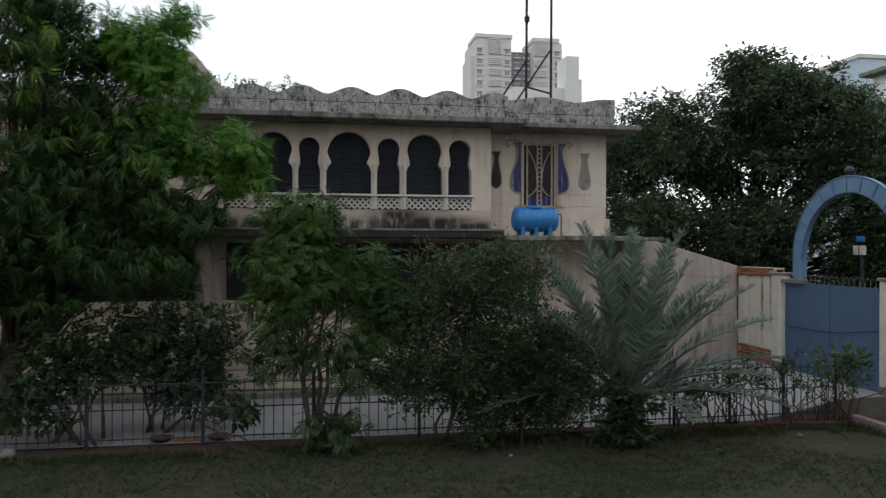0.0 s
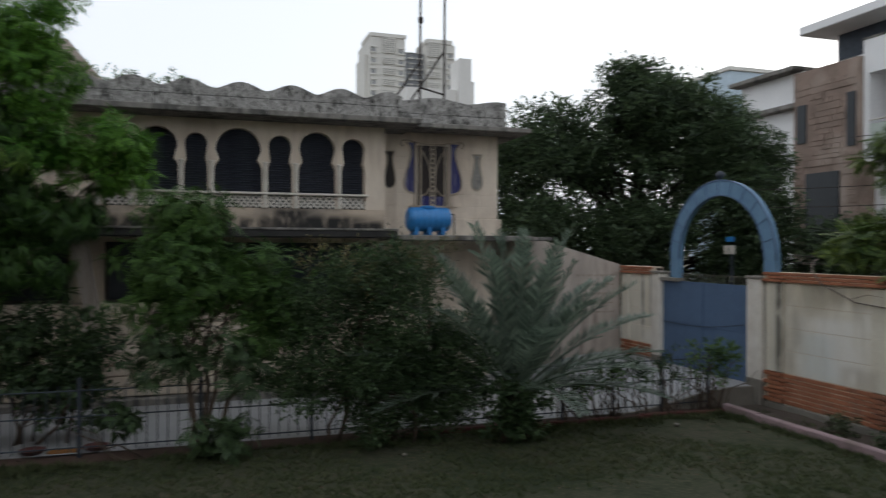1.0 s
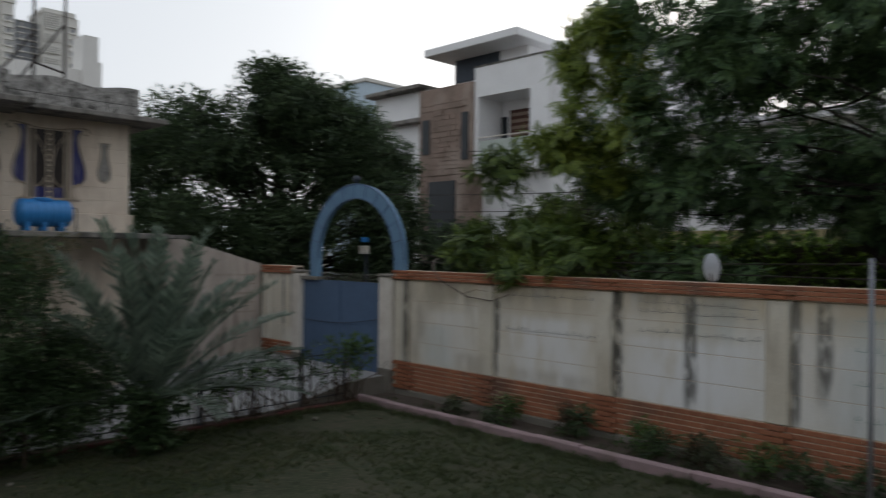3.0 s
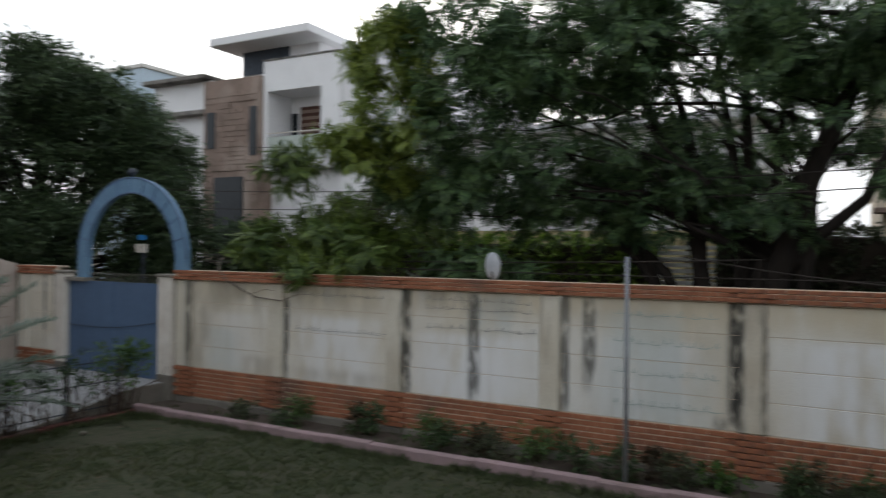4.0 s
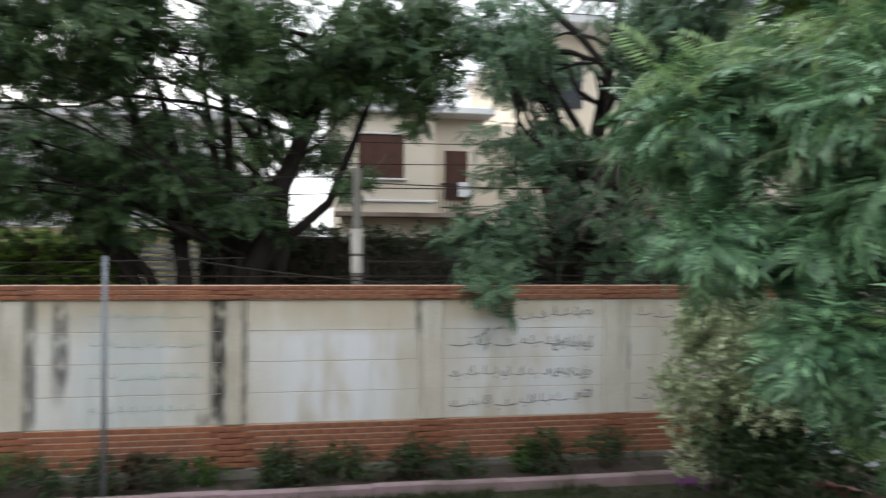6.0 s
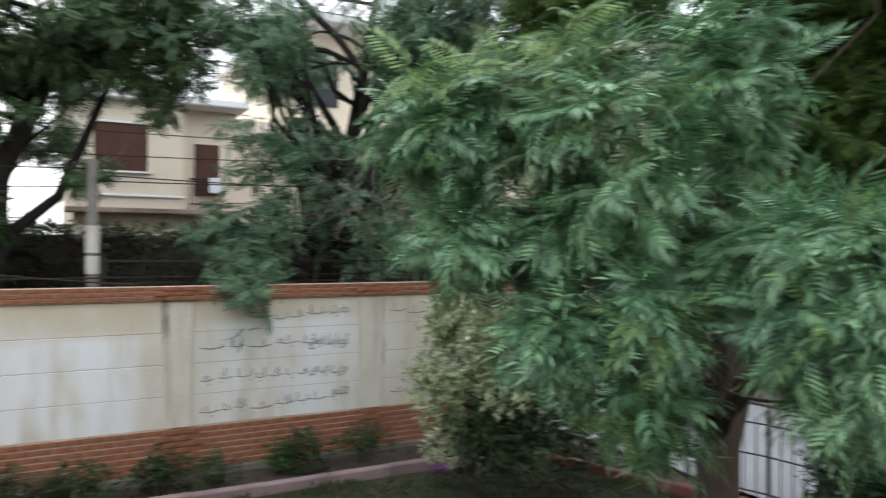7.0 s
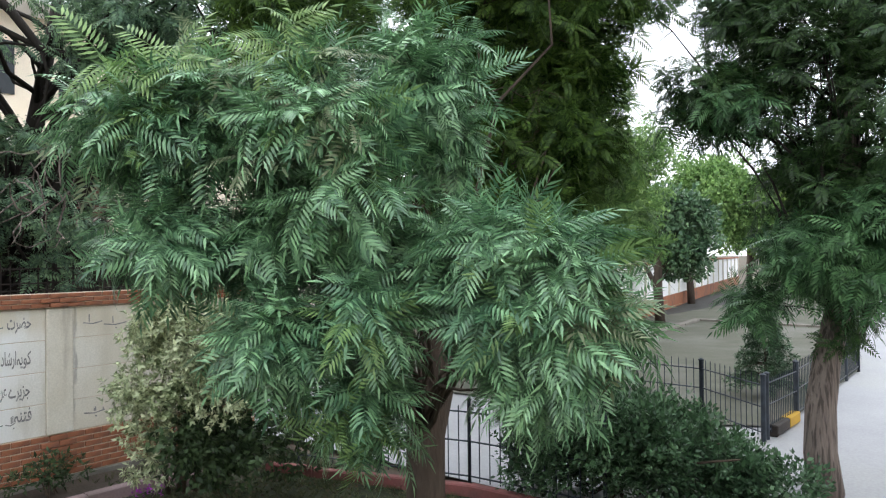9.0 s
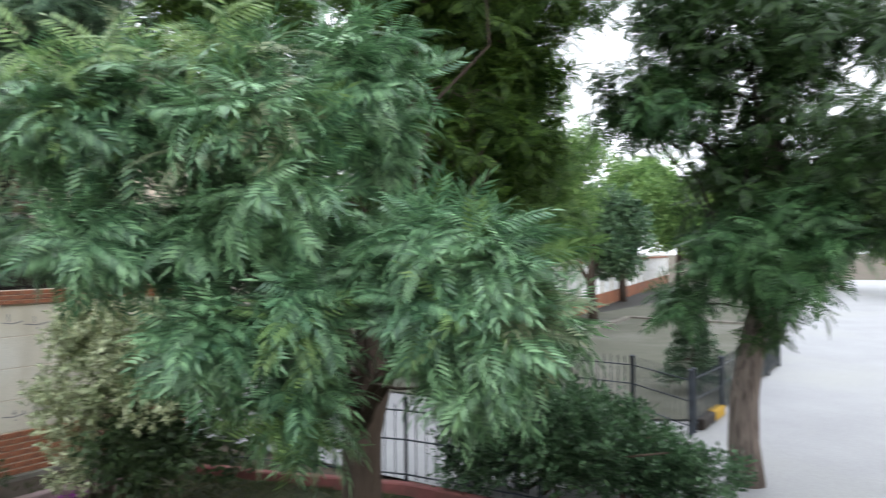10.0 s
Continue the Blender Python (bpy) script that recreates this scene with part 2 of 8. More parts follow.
def neem_leaf(length, pairs, leaflet, width, hook=0.18, droop=0.5, sag=0.36):
    """A neem leaf along +y: pairs of sickle-shaped drooping leaflets, folded on the midrib."""
    vs, fs = [], []

    def bow(p):
        t = p[1] / length
        return (p[0], p[1], p[2] - sag * length * t * abs(t))
    for i in range(pairs + 1):
        t = 0.14 + 0.84 * i / pairs
        size = leaflet * (0.72 + 0.36 * math.sin(math.pi * min(1.0, 0.15 + t * 0.8)))
        for s in ((-1, 1) if i < pairs else (0.2,)):
            a = radians(78 - 26 * t) * s
            d, n = np.array([math.sin(a), math.cos(a), 0]), np.array([-math.cos(a) * (1 if s > 0 else -1), abs(math.sin(a)), 0])
            k = len(vs)
            base = np.array([0, t * length + (0.012 if s > 0 else 0), 0])
            for u, w, z in ((0, 0, 0), (0.42, -0.5, 0.16), (0.5, 0, 0), (0.42, 0.5, 0.16), (1, 0, 0)):
                p = base + d * u * size + n * (hook * size * u * u * 0.5 + w * width)
                p[2] += z * width - droop * size * u * u * 0.5
                vs.append(bow(p))
            fs += [(k, k + 2, k + 4, k + 1), (k, k + 3, k + 4, k + 2)]
    k, r = len(vs), 0.004
    vs += [bow((-r, 0, 0)), bow((r, 0, 0)), bow((r * 0.5, length * 0.5, 0)), bow((-r * 0.5, length * 0.5, 0)), bow((0, length, 0)), bow((0.001, length, 0))]
    fs += [(k, k + 1, k + 2, k + 3), (k + 3, k + 2, k + 5, k + 4)]
    return np.array(vs), np.array(fs)


def spray(count, reach, length, width, seed, flat=0.35, simple=False):
    """A twig end with simple leaves set round it."""
    rng = np.random.default_rng(seed)
    lv, lf = flat_kite(length, width) if simple else kite(length, width)
    vs, fs = [], []
    for i in range(count):
        d = unit(np.array([rng.normal(), 0.5 + rng.random(), rng.normal() * flat]))
        at = np.array([rng.normal() * reach * 0.3, rng.random() * reach, rng.normal() * reach * 0.2])
        u = unit(np.cross(d, unit(rng.normal(size=3) * np.array([0.4, 0.4, 1]) + np.array([0, 0, 1.2]))))
        w = np.cross(u, d)
        k = len(vs)
        for p in lv * (0.7 + 0.6 * rng.random()):
            vs.append(at + u * p[0] + d * p[1] + w * p[2])
        fs += [tuple(j + k for j in f) for f in lf]
    return np.array(vs), np.array(fs)


def scatter(template, pos, aim, rng, scale=(0.75, 1.25), roll=0.5, up=(0, 0, 1)):
    """Copies of a leaf at pos, each along its aim, joined: verts and faces."""
    tv, tf = template
    y = unit(aim)
    upv = unit(np.asarray(up) + rng.normal(size=pos.shape) * roll)
    x = unit(np.cross(y, upv))
    z = np.cross(x, y)
    s = rng.uniform(scale[0], scale[1], size=(len(pos), 1, 1))
    m = np.stack([x, y, z], axis=1)
    v = np.einsum("tk,nkj->ntj", tv, m) * s + pos[:, None, :]
    f = tf[None] + (np.arange(len(pos)) * len(tv))[:, None, None]
    return v.reshape(-1, 3), f.reshape(-1, tf.shape[1])


def clump_leaves(clumps, per, template, rng, droop=0.2, outward=1.0, shell=0.55, scale=(0.75, 1.25), roll=0.5):
    """Leaves over clumps, given as rows x, y, z, radius, flatness."""
    ps, ds = [], []
    for x, y, z, r, fl in clumps:
        n = max(4, int(per * (r ** 2)))
        d = unit(rng.normal(size=(n, 3)))
        rad = r * (shell + (1 - shell) * rng.random((n, 1)) ** 0.6)
        off = d * rad
        off[:, 2] *= fl
        ps.append(np.array([x, y, z]) + off)
        a = d * outward + rng.normal(size=(n, 3)) * 0.45
        a[:, 2] += 0.25 - droop * 2
        ds.append(a)
    return scatter(template, np.concatenate(ps), np.concatenate(ds), rng, scale, roll)


def rosettes(clumps, tips, leaves, template, rng, droop=0.15, shell=0.4, scale=(0.75, 1.25), spread=(40, 85), roll=0.15):
    """Shoots over clumps, each with leaves fanned round its tip."""
    ps, ds, ups = [], [], []
    for x, y, z, r, fl in clumps:
        n = max(2, int(tips * r * r))
        d = unit(rng.normal(size=(n, 3)))
        off = d * r * (shell + (1 - shell) * rng.random((n, 1)) ** 0.6)
        off[:, 2] *= fl
        shoot = unit(d + np.array([0, 0, 0.45]) + rng.normal(size=(n, 3)) * 0.25)
        u = unit(np.cross(shoot, np.array([0.3, 0.2, 0.9])))
        w = np.cross(shoot, u)
        for k in range(leaves):
            a = k * 2.39996 + rng.random((n, 1)) * 0.8
            b = np.radians(spread[0] + (spread[1] - spread[0]) * (k / max(1, leaves - 1)) + rng.normal(size=(n, 1)) * 8)
            aim = shoot * np.cos(b) + (u * np.cos(a) + w * np.sin(a)) * np.sin(b)
            aim[:, 2] -= droop * rng.random(n) * 2
            ps.append(np.array([x, y, z]) + off + shoot * (0.06 * (leaves - k) / leaves))
            ds.append(aim)
            ups.append(shoot + np.array([0, 0, 0.6]))
    return scatter(template, np.concatenate(ps), np.concatenate(ds), rng, scale, roll, np.concatenate(ups))


def fill_crown(blobs, count, size, rng, flat=0.75, hollow=0.35, keep=None):
    """Clump centres in the outer parts of some ellipsoids: rows of cx, cy, cz, rx, ry, rz, share."""
    rows = []
    total = sum(b[6] for b in blobs)
    for cx, cy, cz, rx, ry, rz, share in blobs:
        for _ in range(max(1, int(count * share / total))):
            d = unit(rng.normal(size=3))
            k = hollow + (1 - hollow) * rng.random() ** 0.55
            r = size * rng.uniform(0.65, 1.35)
            p = (cx + d[0] * rx * k, cy + d[1] * ry * k, cz + d[2] * rz * k)
            if keep is None or keep(p, r):
                rows.append((*p, r, flat))
    return rows


def bend(a, b, rise, rng, n=6, wobble=0.06):
    """A limb's line from a to b, bowed upwards."""
    a, b = np.array(a, float), np.array(b, float)
    d = np.linalg.norm(b - a)
    out = []
    for i in range(n + 1):
        t = i / n
        p = a + (b - a) * t
        p[2] += rise * d * math.sin(math.pi * t) * (1 - t * 0.4)
        if 0 < i < n:
            p += rng.normal(size=3) * wobble * d * 0.4
        out.append(p)
    return out


def limbs(mb, stem, stem_r, clumps, rng, thick=0.05, every=1, rise=0.08, low=0.25, sides=6):
    """Limbs from a stem's line out to clumps, tapered, with side twigs."""
    stem = [np.array(p, float) for p in stem]
    for c in clumps[::every]:
        t = np.array(c[:3])
        k = rng.uniform(low, 0.92) * (len(stem) - 1)
        best = int(k)
        a = stem[best] + (stem[best + 1] - stem[best]) * (k - best)
        if a[2] > t[2]:
            best = max(1, int(low * (len(stem) - 1)))
            a = stem[best]
        line = bend(a, t, rise, rng)
        r0 = min(stem_r[best] * 0.55, thick * (0.6 + 0.25 * np.linalg.norm(t - a)))
        mb.tube(line, [r0 * (1 - 0.85 * i / (len(line) - 1)) for i in range(len(line))], sides)
        for _ in range(2):
            j = int(rng.integers(2, len(line)))
            e = line[j] + rng.normal(size=3) * c[3] * 0.8
            mb.tube([line[j], (line[j] + e) / 2 + rng.normal(size=3) * 0.04, e], [r0 * 0.3, r0 * 0.2, r0 * 0.08], 5)


def plant(name, at, label, category, stems, clumps, leaf_sets, bark, rng, limb=None, group="", crown_label=""):
    """A tree or bush: stems as (points, radii), leaf_sets as (verts, faces, material)."""
    ob = thing(name, at, label, category, group)
    for k, (pts, radii) in enumerate(stems):
        mb = MB()
        mb.tube(pts, radii, 10)
        if limb and k == 0:
            limbs(mb, pts, radii, clumps, rng, **limb)
        part("trunk" if category == "tree" else "stem", mb, bark, ob, smooth=True)
    for v, f, m in leaf_sets:
        part("crown", bulk("crown", v - np.array(at), f, m), m, ob, crown_label)
    return ob
M_CREAM = mat("cream_paint", (0.75, 0.65, 0.54), (0.63, 0.53, 0.43), 0.85, 1.6, 40, 0.12, third=(0.47, 0.38, 0.31), stretch=(1.2, 1.2, 0.7))
M_ANNEX = mat("grimy_cream_paint", (0.52, 0.45, 0.40), (0.37, 0.31, 0.265), 0.9, 1.4, 40, 0.15, stretch=(1.5, 1.5, 0.5), third=(0.27, 0.235, 0.2))
M_PARAPET = mat("mouldy_parapet", (0.47, 0.45, 0.425), (0.21, 0.20, 0.19), 0.92, 6.5, 50, 0.4, stretch=(1.2, 1.2, 0.9), third=(0.075, 0.072, 0.07), third_at=0.55, mixing=0.5)
M_PALECONC = mat("bare_pale_concrete", (0.76, 0.74, 0.71), (0.66, 0.64, 0.61), 0.9, 0.2, 8, 0.1)
M_CONCRETE = mat("weathered_concrete", (0.29, 0.268, 0.242), (0.15, 0.14, 0.127), 0.9, 3.0, 45, 0.3, stretch=(1.6, 1.6, 0.45), third=(0.055, 0.053, 0.05), mixing=0.47)
M_APRON = mat("mouldy_apron", (0.60, 0.49, 0.38), (0.42, 0.34, 0.27), 0.9, 1.8, 40, 0.15, stretch=(1, 1, 1.3), third=(0.16, 0.145, 0.13), third_at=0.5, mixing=0.5)
M_INKFADED = mat("faded_brown_lettering", (0.22, 0.18, 0.15), (0.36, 0.31, 0.26), 0.9, 8, 60, 0.0)
# Grey lifted for distance haze on windows; the tower recess reuses it as shade
M_TOWERWIN = mat("hazed_window_and_recess", (0.26, 0.27, 0.29), (0.2, 0.21, 0.22), 0.5, 1, 10, 0.0)
M_ORANGE = mat("faded_orange", (0.28, 0.12, 0.03), (0.2, 0.09, 0.03), 0.85, 4, 40, 0.1)
M_YELLOW = mat("yellow_kerb_paint", (0.5, 0.3, 0.03), (0.4, 0.24, 0.04), 0.8, 4, 40, 0.1)
M_SLAB = mat("stained_slab", (0.055, 0.052, 0.05), (0.025, 0.025, 0.024), 0.9, 1.5, 30, 0.3, third=(0.03, 0.03, 0.03))
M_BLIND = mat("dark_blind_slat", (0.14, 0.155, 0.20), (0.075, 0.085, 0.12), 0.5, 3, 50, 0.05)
# Near-black tone standing in for the unlit room behind the arches
M_DARK = mat("interior_shade_black", (0.02, 0.02, 0.022), (0.012, 0.012, 0.013), 0.9, 3, 30, 0.0)
M_WHITE = mat("white_trim", (0.70, 0.66, 0.60), (0.55, 0.50, 0.44), 0.8, 3, 40, 0.1)
M_PANEL = mat("wall_panel_paint", (0.69, 0.65, 0.56), (0.60, 0.545, 0.44), 0.85, 1.1, 45, 0.15, third=(0.75, 0.735, 0.69), island=0.05)
M_PILASTER = mat("pilaster_paint", (0.68, 0.645, 0.56), (0.59, 0.54, 0.44), 0.85, 1.6, 45, 0.15, third=(0.52, 0.47, 0.38))
M_BRICK = mat("terracotta_brick", (0.35, 0.14, 0.075), (0.26, 0.10, 0.055), 0.85, 3, 60, 0.25, third=(0.17, 0.09, 0.065), island=0.12)
M_MORTAR = mat("pale_mortar", (0.64, 0.53, 0.43), (0.48, 0.37, 0.28), 0.95, 6, 60, 0.2)
M_PLINTH = mat("cement_plinth", (0.24, 0.22, 0.19), (0.16, 0.145, 0.125), 0.95, 2.5, 40, 0.3)
M_BLUE = mat("blue_gate_paint", (0.085, 0.14, 0.235), (0.07, 0.115, 0.195), 0.6, 1.2, 30, 0.05, spec=0.4)
M_ARCH = mat("pale_blue_paint", (0.15, 0.265, 0.39), (0.10, 0.185, 0.29), 0.6, 2.0, 30, 0.08)
M_TANK = mat("blue_plastic", (0.03, 0.21, 0.52), (0.025, 0.17, 0.43), 0.4, 2, 20, 0.02, spec=0.5)
M_STEEL = mat("dull_blue_grey_steel", (0.06, 0.075, 0.095), (0.035, 0.04, 0.05), 0.55, 6, 40, 0.1, metal=0.4)
M_RUST = mat("dark_rusty_iron", (0.05, 0.04, 0.036), (0.03, 0.025, 0.022), 0.7, 6, 40, 0.1, metal=0.3)
M_EARTH = mat("dry_earth", (0.12, 0.095, 0.07), (0.075, 0.06, 0.045), 0.95, 0.5, 12, 0.4, third=(0.07, 0.075, 0.035))
M_LAWN = mat("patchy_lawn", (0.030, 0.041, 0.017), (0.068, 0.060, 0.042), 0.95, 0.9, 22, 0.6, third=(0.016, 0.026, 0.009), mixing=0.57)
M_SOIL = mat("dark_soil", (0.085, 0.068, 0.055), (0.048, 0.038, 0.031), 0.95, 3, 25, 0.6)
M_REDSOIL = mat("red_brown_soil", (0.085, 0.05, 0.038), (0.045, 0.03, 0.024), 0.95, 3, 25, 0.6)
M_DRIVE = mat("pale_concrete_drive", (0.34, 0.34, 0.345), (0.26, 0.26, 0.265), 0.85, 0.6, 25, 0.15, third=(0.25, 0.245, 0.235))
M_LANE = mat("pale_concrete_lane", (0.37, 0.37, 0.385), (0.31, 0.31, 0.325), 0.8, 0.5, 25, 0.12, third=(0.36, 0.36, 0.355))
M_ROAD = mat("asphalt", (0.06, 0.058, 0.055), (0.045, 0.043, 0.04), 0.9, 1, 40, 0.3)
M_KERB = mat("faded_pink_kerb_paint", (0.36, 0.25, 0.265), (0.27, 0.2, 0.205), 0.85, 3, 40, 0.25, third=(0.2, 0.15, 0.14))
M_REDKERB = mat("maroon_kerb_paint", (0.12, 0.036, 0.032), (0.075, 0.032, 0.028), 0.85, 3, 40, 0.25, third=(0.055, 0.038, 0.032))
M_BARK = mat("rough_bark", (0.10, 0.075, 0.058), (0.055, 0.042, 0.034), 0.95, 6, 30, 0.9, stretch=(1, 1, 0.25))
M_BARK_DARK = mat("dark_bark", (0.032, 0.025, 0.021), (0.018, 0.015, 0.013), 0.95, 6, 30, 0.9, stretch=(1, 1, 0.25))
M_BARK_PALE = mat("grey_brown_bark", (0.25, 0.205, 0.18), (0.115, 0.092, 0.08), 0.95, 11, 34, 1.0, stretch=(1, 1, 0.12))
M_TWIG = mat("thin_stem_bark", (0.11, 0.08, 0.06), (0.06, 0.045, 0.035), 0.9, 8, 40, 0.4)
M_WHITEHOUSE = mat("white_render", (0.84, 0.83, 0.83), (0.76, 0.75, 0.75), 0.8, 0.8, 30, 0.05)
M_STONE = mat("brown_stone_cladding", (0.30, 0.22, 0.18), (0.17, 0.125, 0.10), 0.85, 1.6, 20, 0.3, third=(0.40, 0.32, 0.27))
M_CREAMHOUSE = mat("cream_render", (0.80, 0.70, 0.57), (0.72, 0.62, 0.49), 0.85, 0.7, 30, 0.08)
M_TOWER = mat("tower_render", (0.70, 0.68, 0.63), (0.62, 0.60, 0.56), 0.85, 0.05, 3, 0.0)
M_TOWER_DARK = mat("tower_balcony_shade", (0.36, 0.34, 0.32), (0.26, 0.25, 0.24), 0.85, 0.5, 3, 0.0)
M_WOODWIN = mat("brown_shutter", (0.10, 0.045, 0.03), (0.07, 0.032, 0.022), 0.7, 3, 40, 0.1)
M_GLASS = mat("dark_window_glass", (0.03, 0.035, 0.04), (0.02, 0.024, 0.028), 0.25, 2, 20, 0.0, spec=0.25)
M_PURPLE = mat("blue_violet_glass", (0.014, 0.017, 0.09), (0.035, 0.035, 0.15), 0.25, 16, 60, 0.05, stretch=(4, 4, 0.3), spec=0.5, third=(0.34, 0.33, 0.42), third_at=0.56)
M_WINBROWN = mat("weathered_window_wood", (0.46, 0.39, 0.31), (0.32, 0.26, 0.2), 0.75, 5, 60, 0.15)
M_FROSTED = mat("dusty_frosted_pane", (0.34, 0.32, 0.29), (0.16, 0.15, 0.145), 0.35, 9, 60, 0.1)
M_SMOKE = mat("smoked_glass", (0.04, 0.03, 0.026), (0.02, 0.017, 0.016), 0.35, 5, 50, 0.0, spec=0.2)
M_INK = mat("faded_black_lettering", (0.13, 0.13, 0.135), (0.33, 0.32, 0.31), 0.9, 8, 60, 0.0)
M_INKTEAL = mat("faded_teal_lettering", (0.25, 0.36, 0.35), (0.4, 0.44, 0.4), 0.9, 8, 60, 0.0)
M_HEDGE = leaf_mat("hedge_leaf", (0.05, 0.10, 0.03), (0.09, 0.15, 0.04))
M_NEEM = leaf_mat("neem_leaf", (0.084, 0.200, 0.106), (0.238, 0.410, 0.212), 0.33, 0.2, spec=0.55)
# Darker neem leaf, carrying the shade inside and behind the front boughs
M_NEEM_DARK = leaf_mat("shaded_neem_leaf", (0.03, 0.072, 0.018), (0.085, 0.145, 0.028), 0.5, 0.35, spec=0.2)
# Lighter lane-tree leaf for low front boughs, their sunlight put into its colour
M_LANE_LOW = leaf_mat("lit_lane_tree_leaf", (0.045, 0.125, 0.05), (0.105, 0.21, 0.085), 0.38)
M_GLOSSY = leaf_mat("glossy_dark_leaf", (0.05, 0.115, 0.06), (0.14, 0.23, 0.12), 0.32, 0.25)
M_LOWBUSH = leaf_mat("low_bush_leaf", (0.038, 0.088, 0.042), (0.085, 0.16, 0.078), 0.36, 0.2)
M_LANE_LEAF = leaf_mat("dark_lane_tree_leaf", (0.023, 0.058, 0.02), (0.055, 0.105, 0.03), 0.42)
# Dark leaf holds the crown's shade, the brighter two its sunlit upper parts
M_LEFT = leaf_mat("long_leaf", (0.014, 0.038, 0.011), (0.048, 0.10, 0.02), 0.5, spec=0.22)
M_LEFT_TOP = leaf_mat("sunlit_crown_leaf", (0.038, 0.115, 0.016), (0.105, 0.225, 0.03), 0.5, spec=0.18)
M_LEFT_TIP = leaf_mat("lit_long_leaf", (0.05, 0.12, 0.02), (0.13, 0.2, 0.035), 0.5, spec=0.2)
M_MIDTREE = leaf_mat("mid_green_leaf", (0.115, 0.23, 0.07), (0.21, 0.33, 0.11), 0.45, 0.4)
M_BUSH = leaf_mat("small_bush_leaf", (0.032, 0.06, 0.025), (0.068, 0.11, 0.045), 0.45, spec=0.3)
M_SHRUB = leaf_mat("bright_shrub_leaf", (0.030, 0.072, 0.018), (0.078, 0.145, 0.034), 0.5, spec=0.22)
M_PALM = leaf_mat("grey_green_palm_leaf", (0.085, 0.125, 0.095), (0.22, 0.275, 0.21), 0.36, 0.4, spec=0.5)
M_BROAD = leaf_mat("broad_tree_leaf", (0.035, 0.062, 0.03), (0.075, 0.11, 0.05), 0.45)
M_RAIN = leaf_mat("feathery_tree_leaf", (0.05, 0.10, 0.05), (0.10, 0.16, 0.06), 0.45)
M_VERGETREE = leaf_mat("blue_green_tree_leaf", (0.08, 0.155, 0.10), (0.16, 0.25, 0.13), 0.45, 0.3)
# Yellower, lighter leaf that paints sunlight onto one side of the street tree
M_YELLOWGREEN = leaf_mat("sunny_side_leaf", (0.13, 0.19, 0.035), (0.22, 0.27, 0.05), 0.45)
M_VERGE = leaf_mat("verge_shrub_leaf", (0.042, 0.085, 0.018), (0.12, 0.165, 0.032), 0.5)
M_VARIEGATED = leaf_mat("variegated_leaf", (0.252, 0.323, 0.152), (0.605, 0.636, 0.427), 0.45, 0.25)
M_FAR = leaf_mat("far_leaf", (0.08, 0.16, 0.035), (0.17, 0.26, 0.06))
M_GRASS = leaf_mat("grass_blade", (0.046, 0.075, 0.025), (0.105, 0.115, 0.055), 0.65)
M_DRY = leaf_mat("dead_leaf", (0.075, 0.05, 0.034), (0.12, 0.09, 0.06), 0.8, 0.1)


def add_streaks(m, streaks, tone=(0.035, 0.033, 0.03), axis=1, wobble=0.16, ragged=7.0, soft=0.12):
    """Stains with ragged edges: rows of place along the wall, half width, low z, high z, strength."""
    n, l = m.node_tree.nodes, m.node_tree.links
    p = n["Principled BSDF"]
    before = p.inputs["Base Color"].links[0].from_socket
    geo = n.new("ShaderNodeNewGeometry")
    sep = n.new("ShaderNodeSeparateXYZ")
    l.new(geo.outputs["Position"], sep.inputs[0])
    mp = n.new("ShaderNodeMapping")
    mp.inputs["Scale"].default_value = (1, 1, 0.35)
    l.new(geo.outputs["Position"], mp.inputs[0])
    ns = n.new("ShaderNodeTexNoise")
    ns.inputs["Scale"].default_value, ns.inputs["Detail"].default_value = ragged, 6
    l.new(mp.outputs[0], ns.inputs[0])

    def op(kind, a, b=None, c=None):
        q = n.new("ShaderNodeMath")
        q.operation = kind
        for i, v in enumerate((a, b, c)):
            if v is None:
                continue
            if isinstance(v, (int, float)):
                q.inputs[i].default_value = v
            else:
                l.new(v, q.inputs[i])
        return q.outputs[0]

    def ease(v, lo, hi):
        q = n.new("ShaderNodeMapRange")
        q.interpolation_type = "SMOOTHSTEP"
        q.inputs[1].default_value, q.inputs[2].default_value = lo, hi
        l.new(v, q.inputs[0])
        return q.outputs[0]
    wob = op("MULTIPLY_ADD", ns.outputs[0], wobble, -wobble / 2)
    total = None
    for y, w, z0, z1, k in streaks:
        d = op("ABSOLUTE", op("ADD", op("SUBTRACT", sep.outputs[axis], float(y)), wob))
        a = op("SUBTRACT", 1.0, ease(d, w * 0.35, w * 1.25))
        b = op("MULTIPLY", ease(op("ADD", sep.outputs[2], wob), z0 - soft, z0 + soft), op("SUBTRACT", 1.0, ease(sep.outputs[2], z1 - soft * 0.25, z1 + soft * 0.4)))
        c = op("MULTIPLY", op("MULTIPLY", a, b), float(k))
        total = c if total is None else op("MAXIMUM", total, c)
    grit = op("MULTIPLY", total, ease(ns.outputs[0], 0.28, 0.55))
    mx = n.new("ShaderNodeMix")
    mx.data_type = "RGBA"
    mx.inputs[7].default_value = (*tone, 1)
    l.new(grit, mx.inputs[0])
    l.new(before, mx.inputs[6])
    l.new(mx.outputs[2], p.inputs["Base Color"])


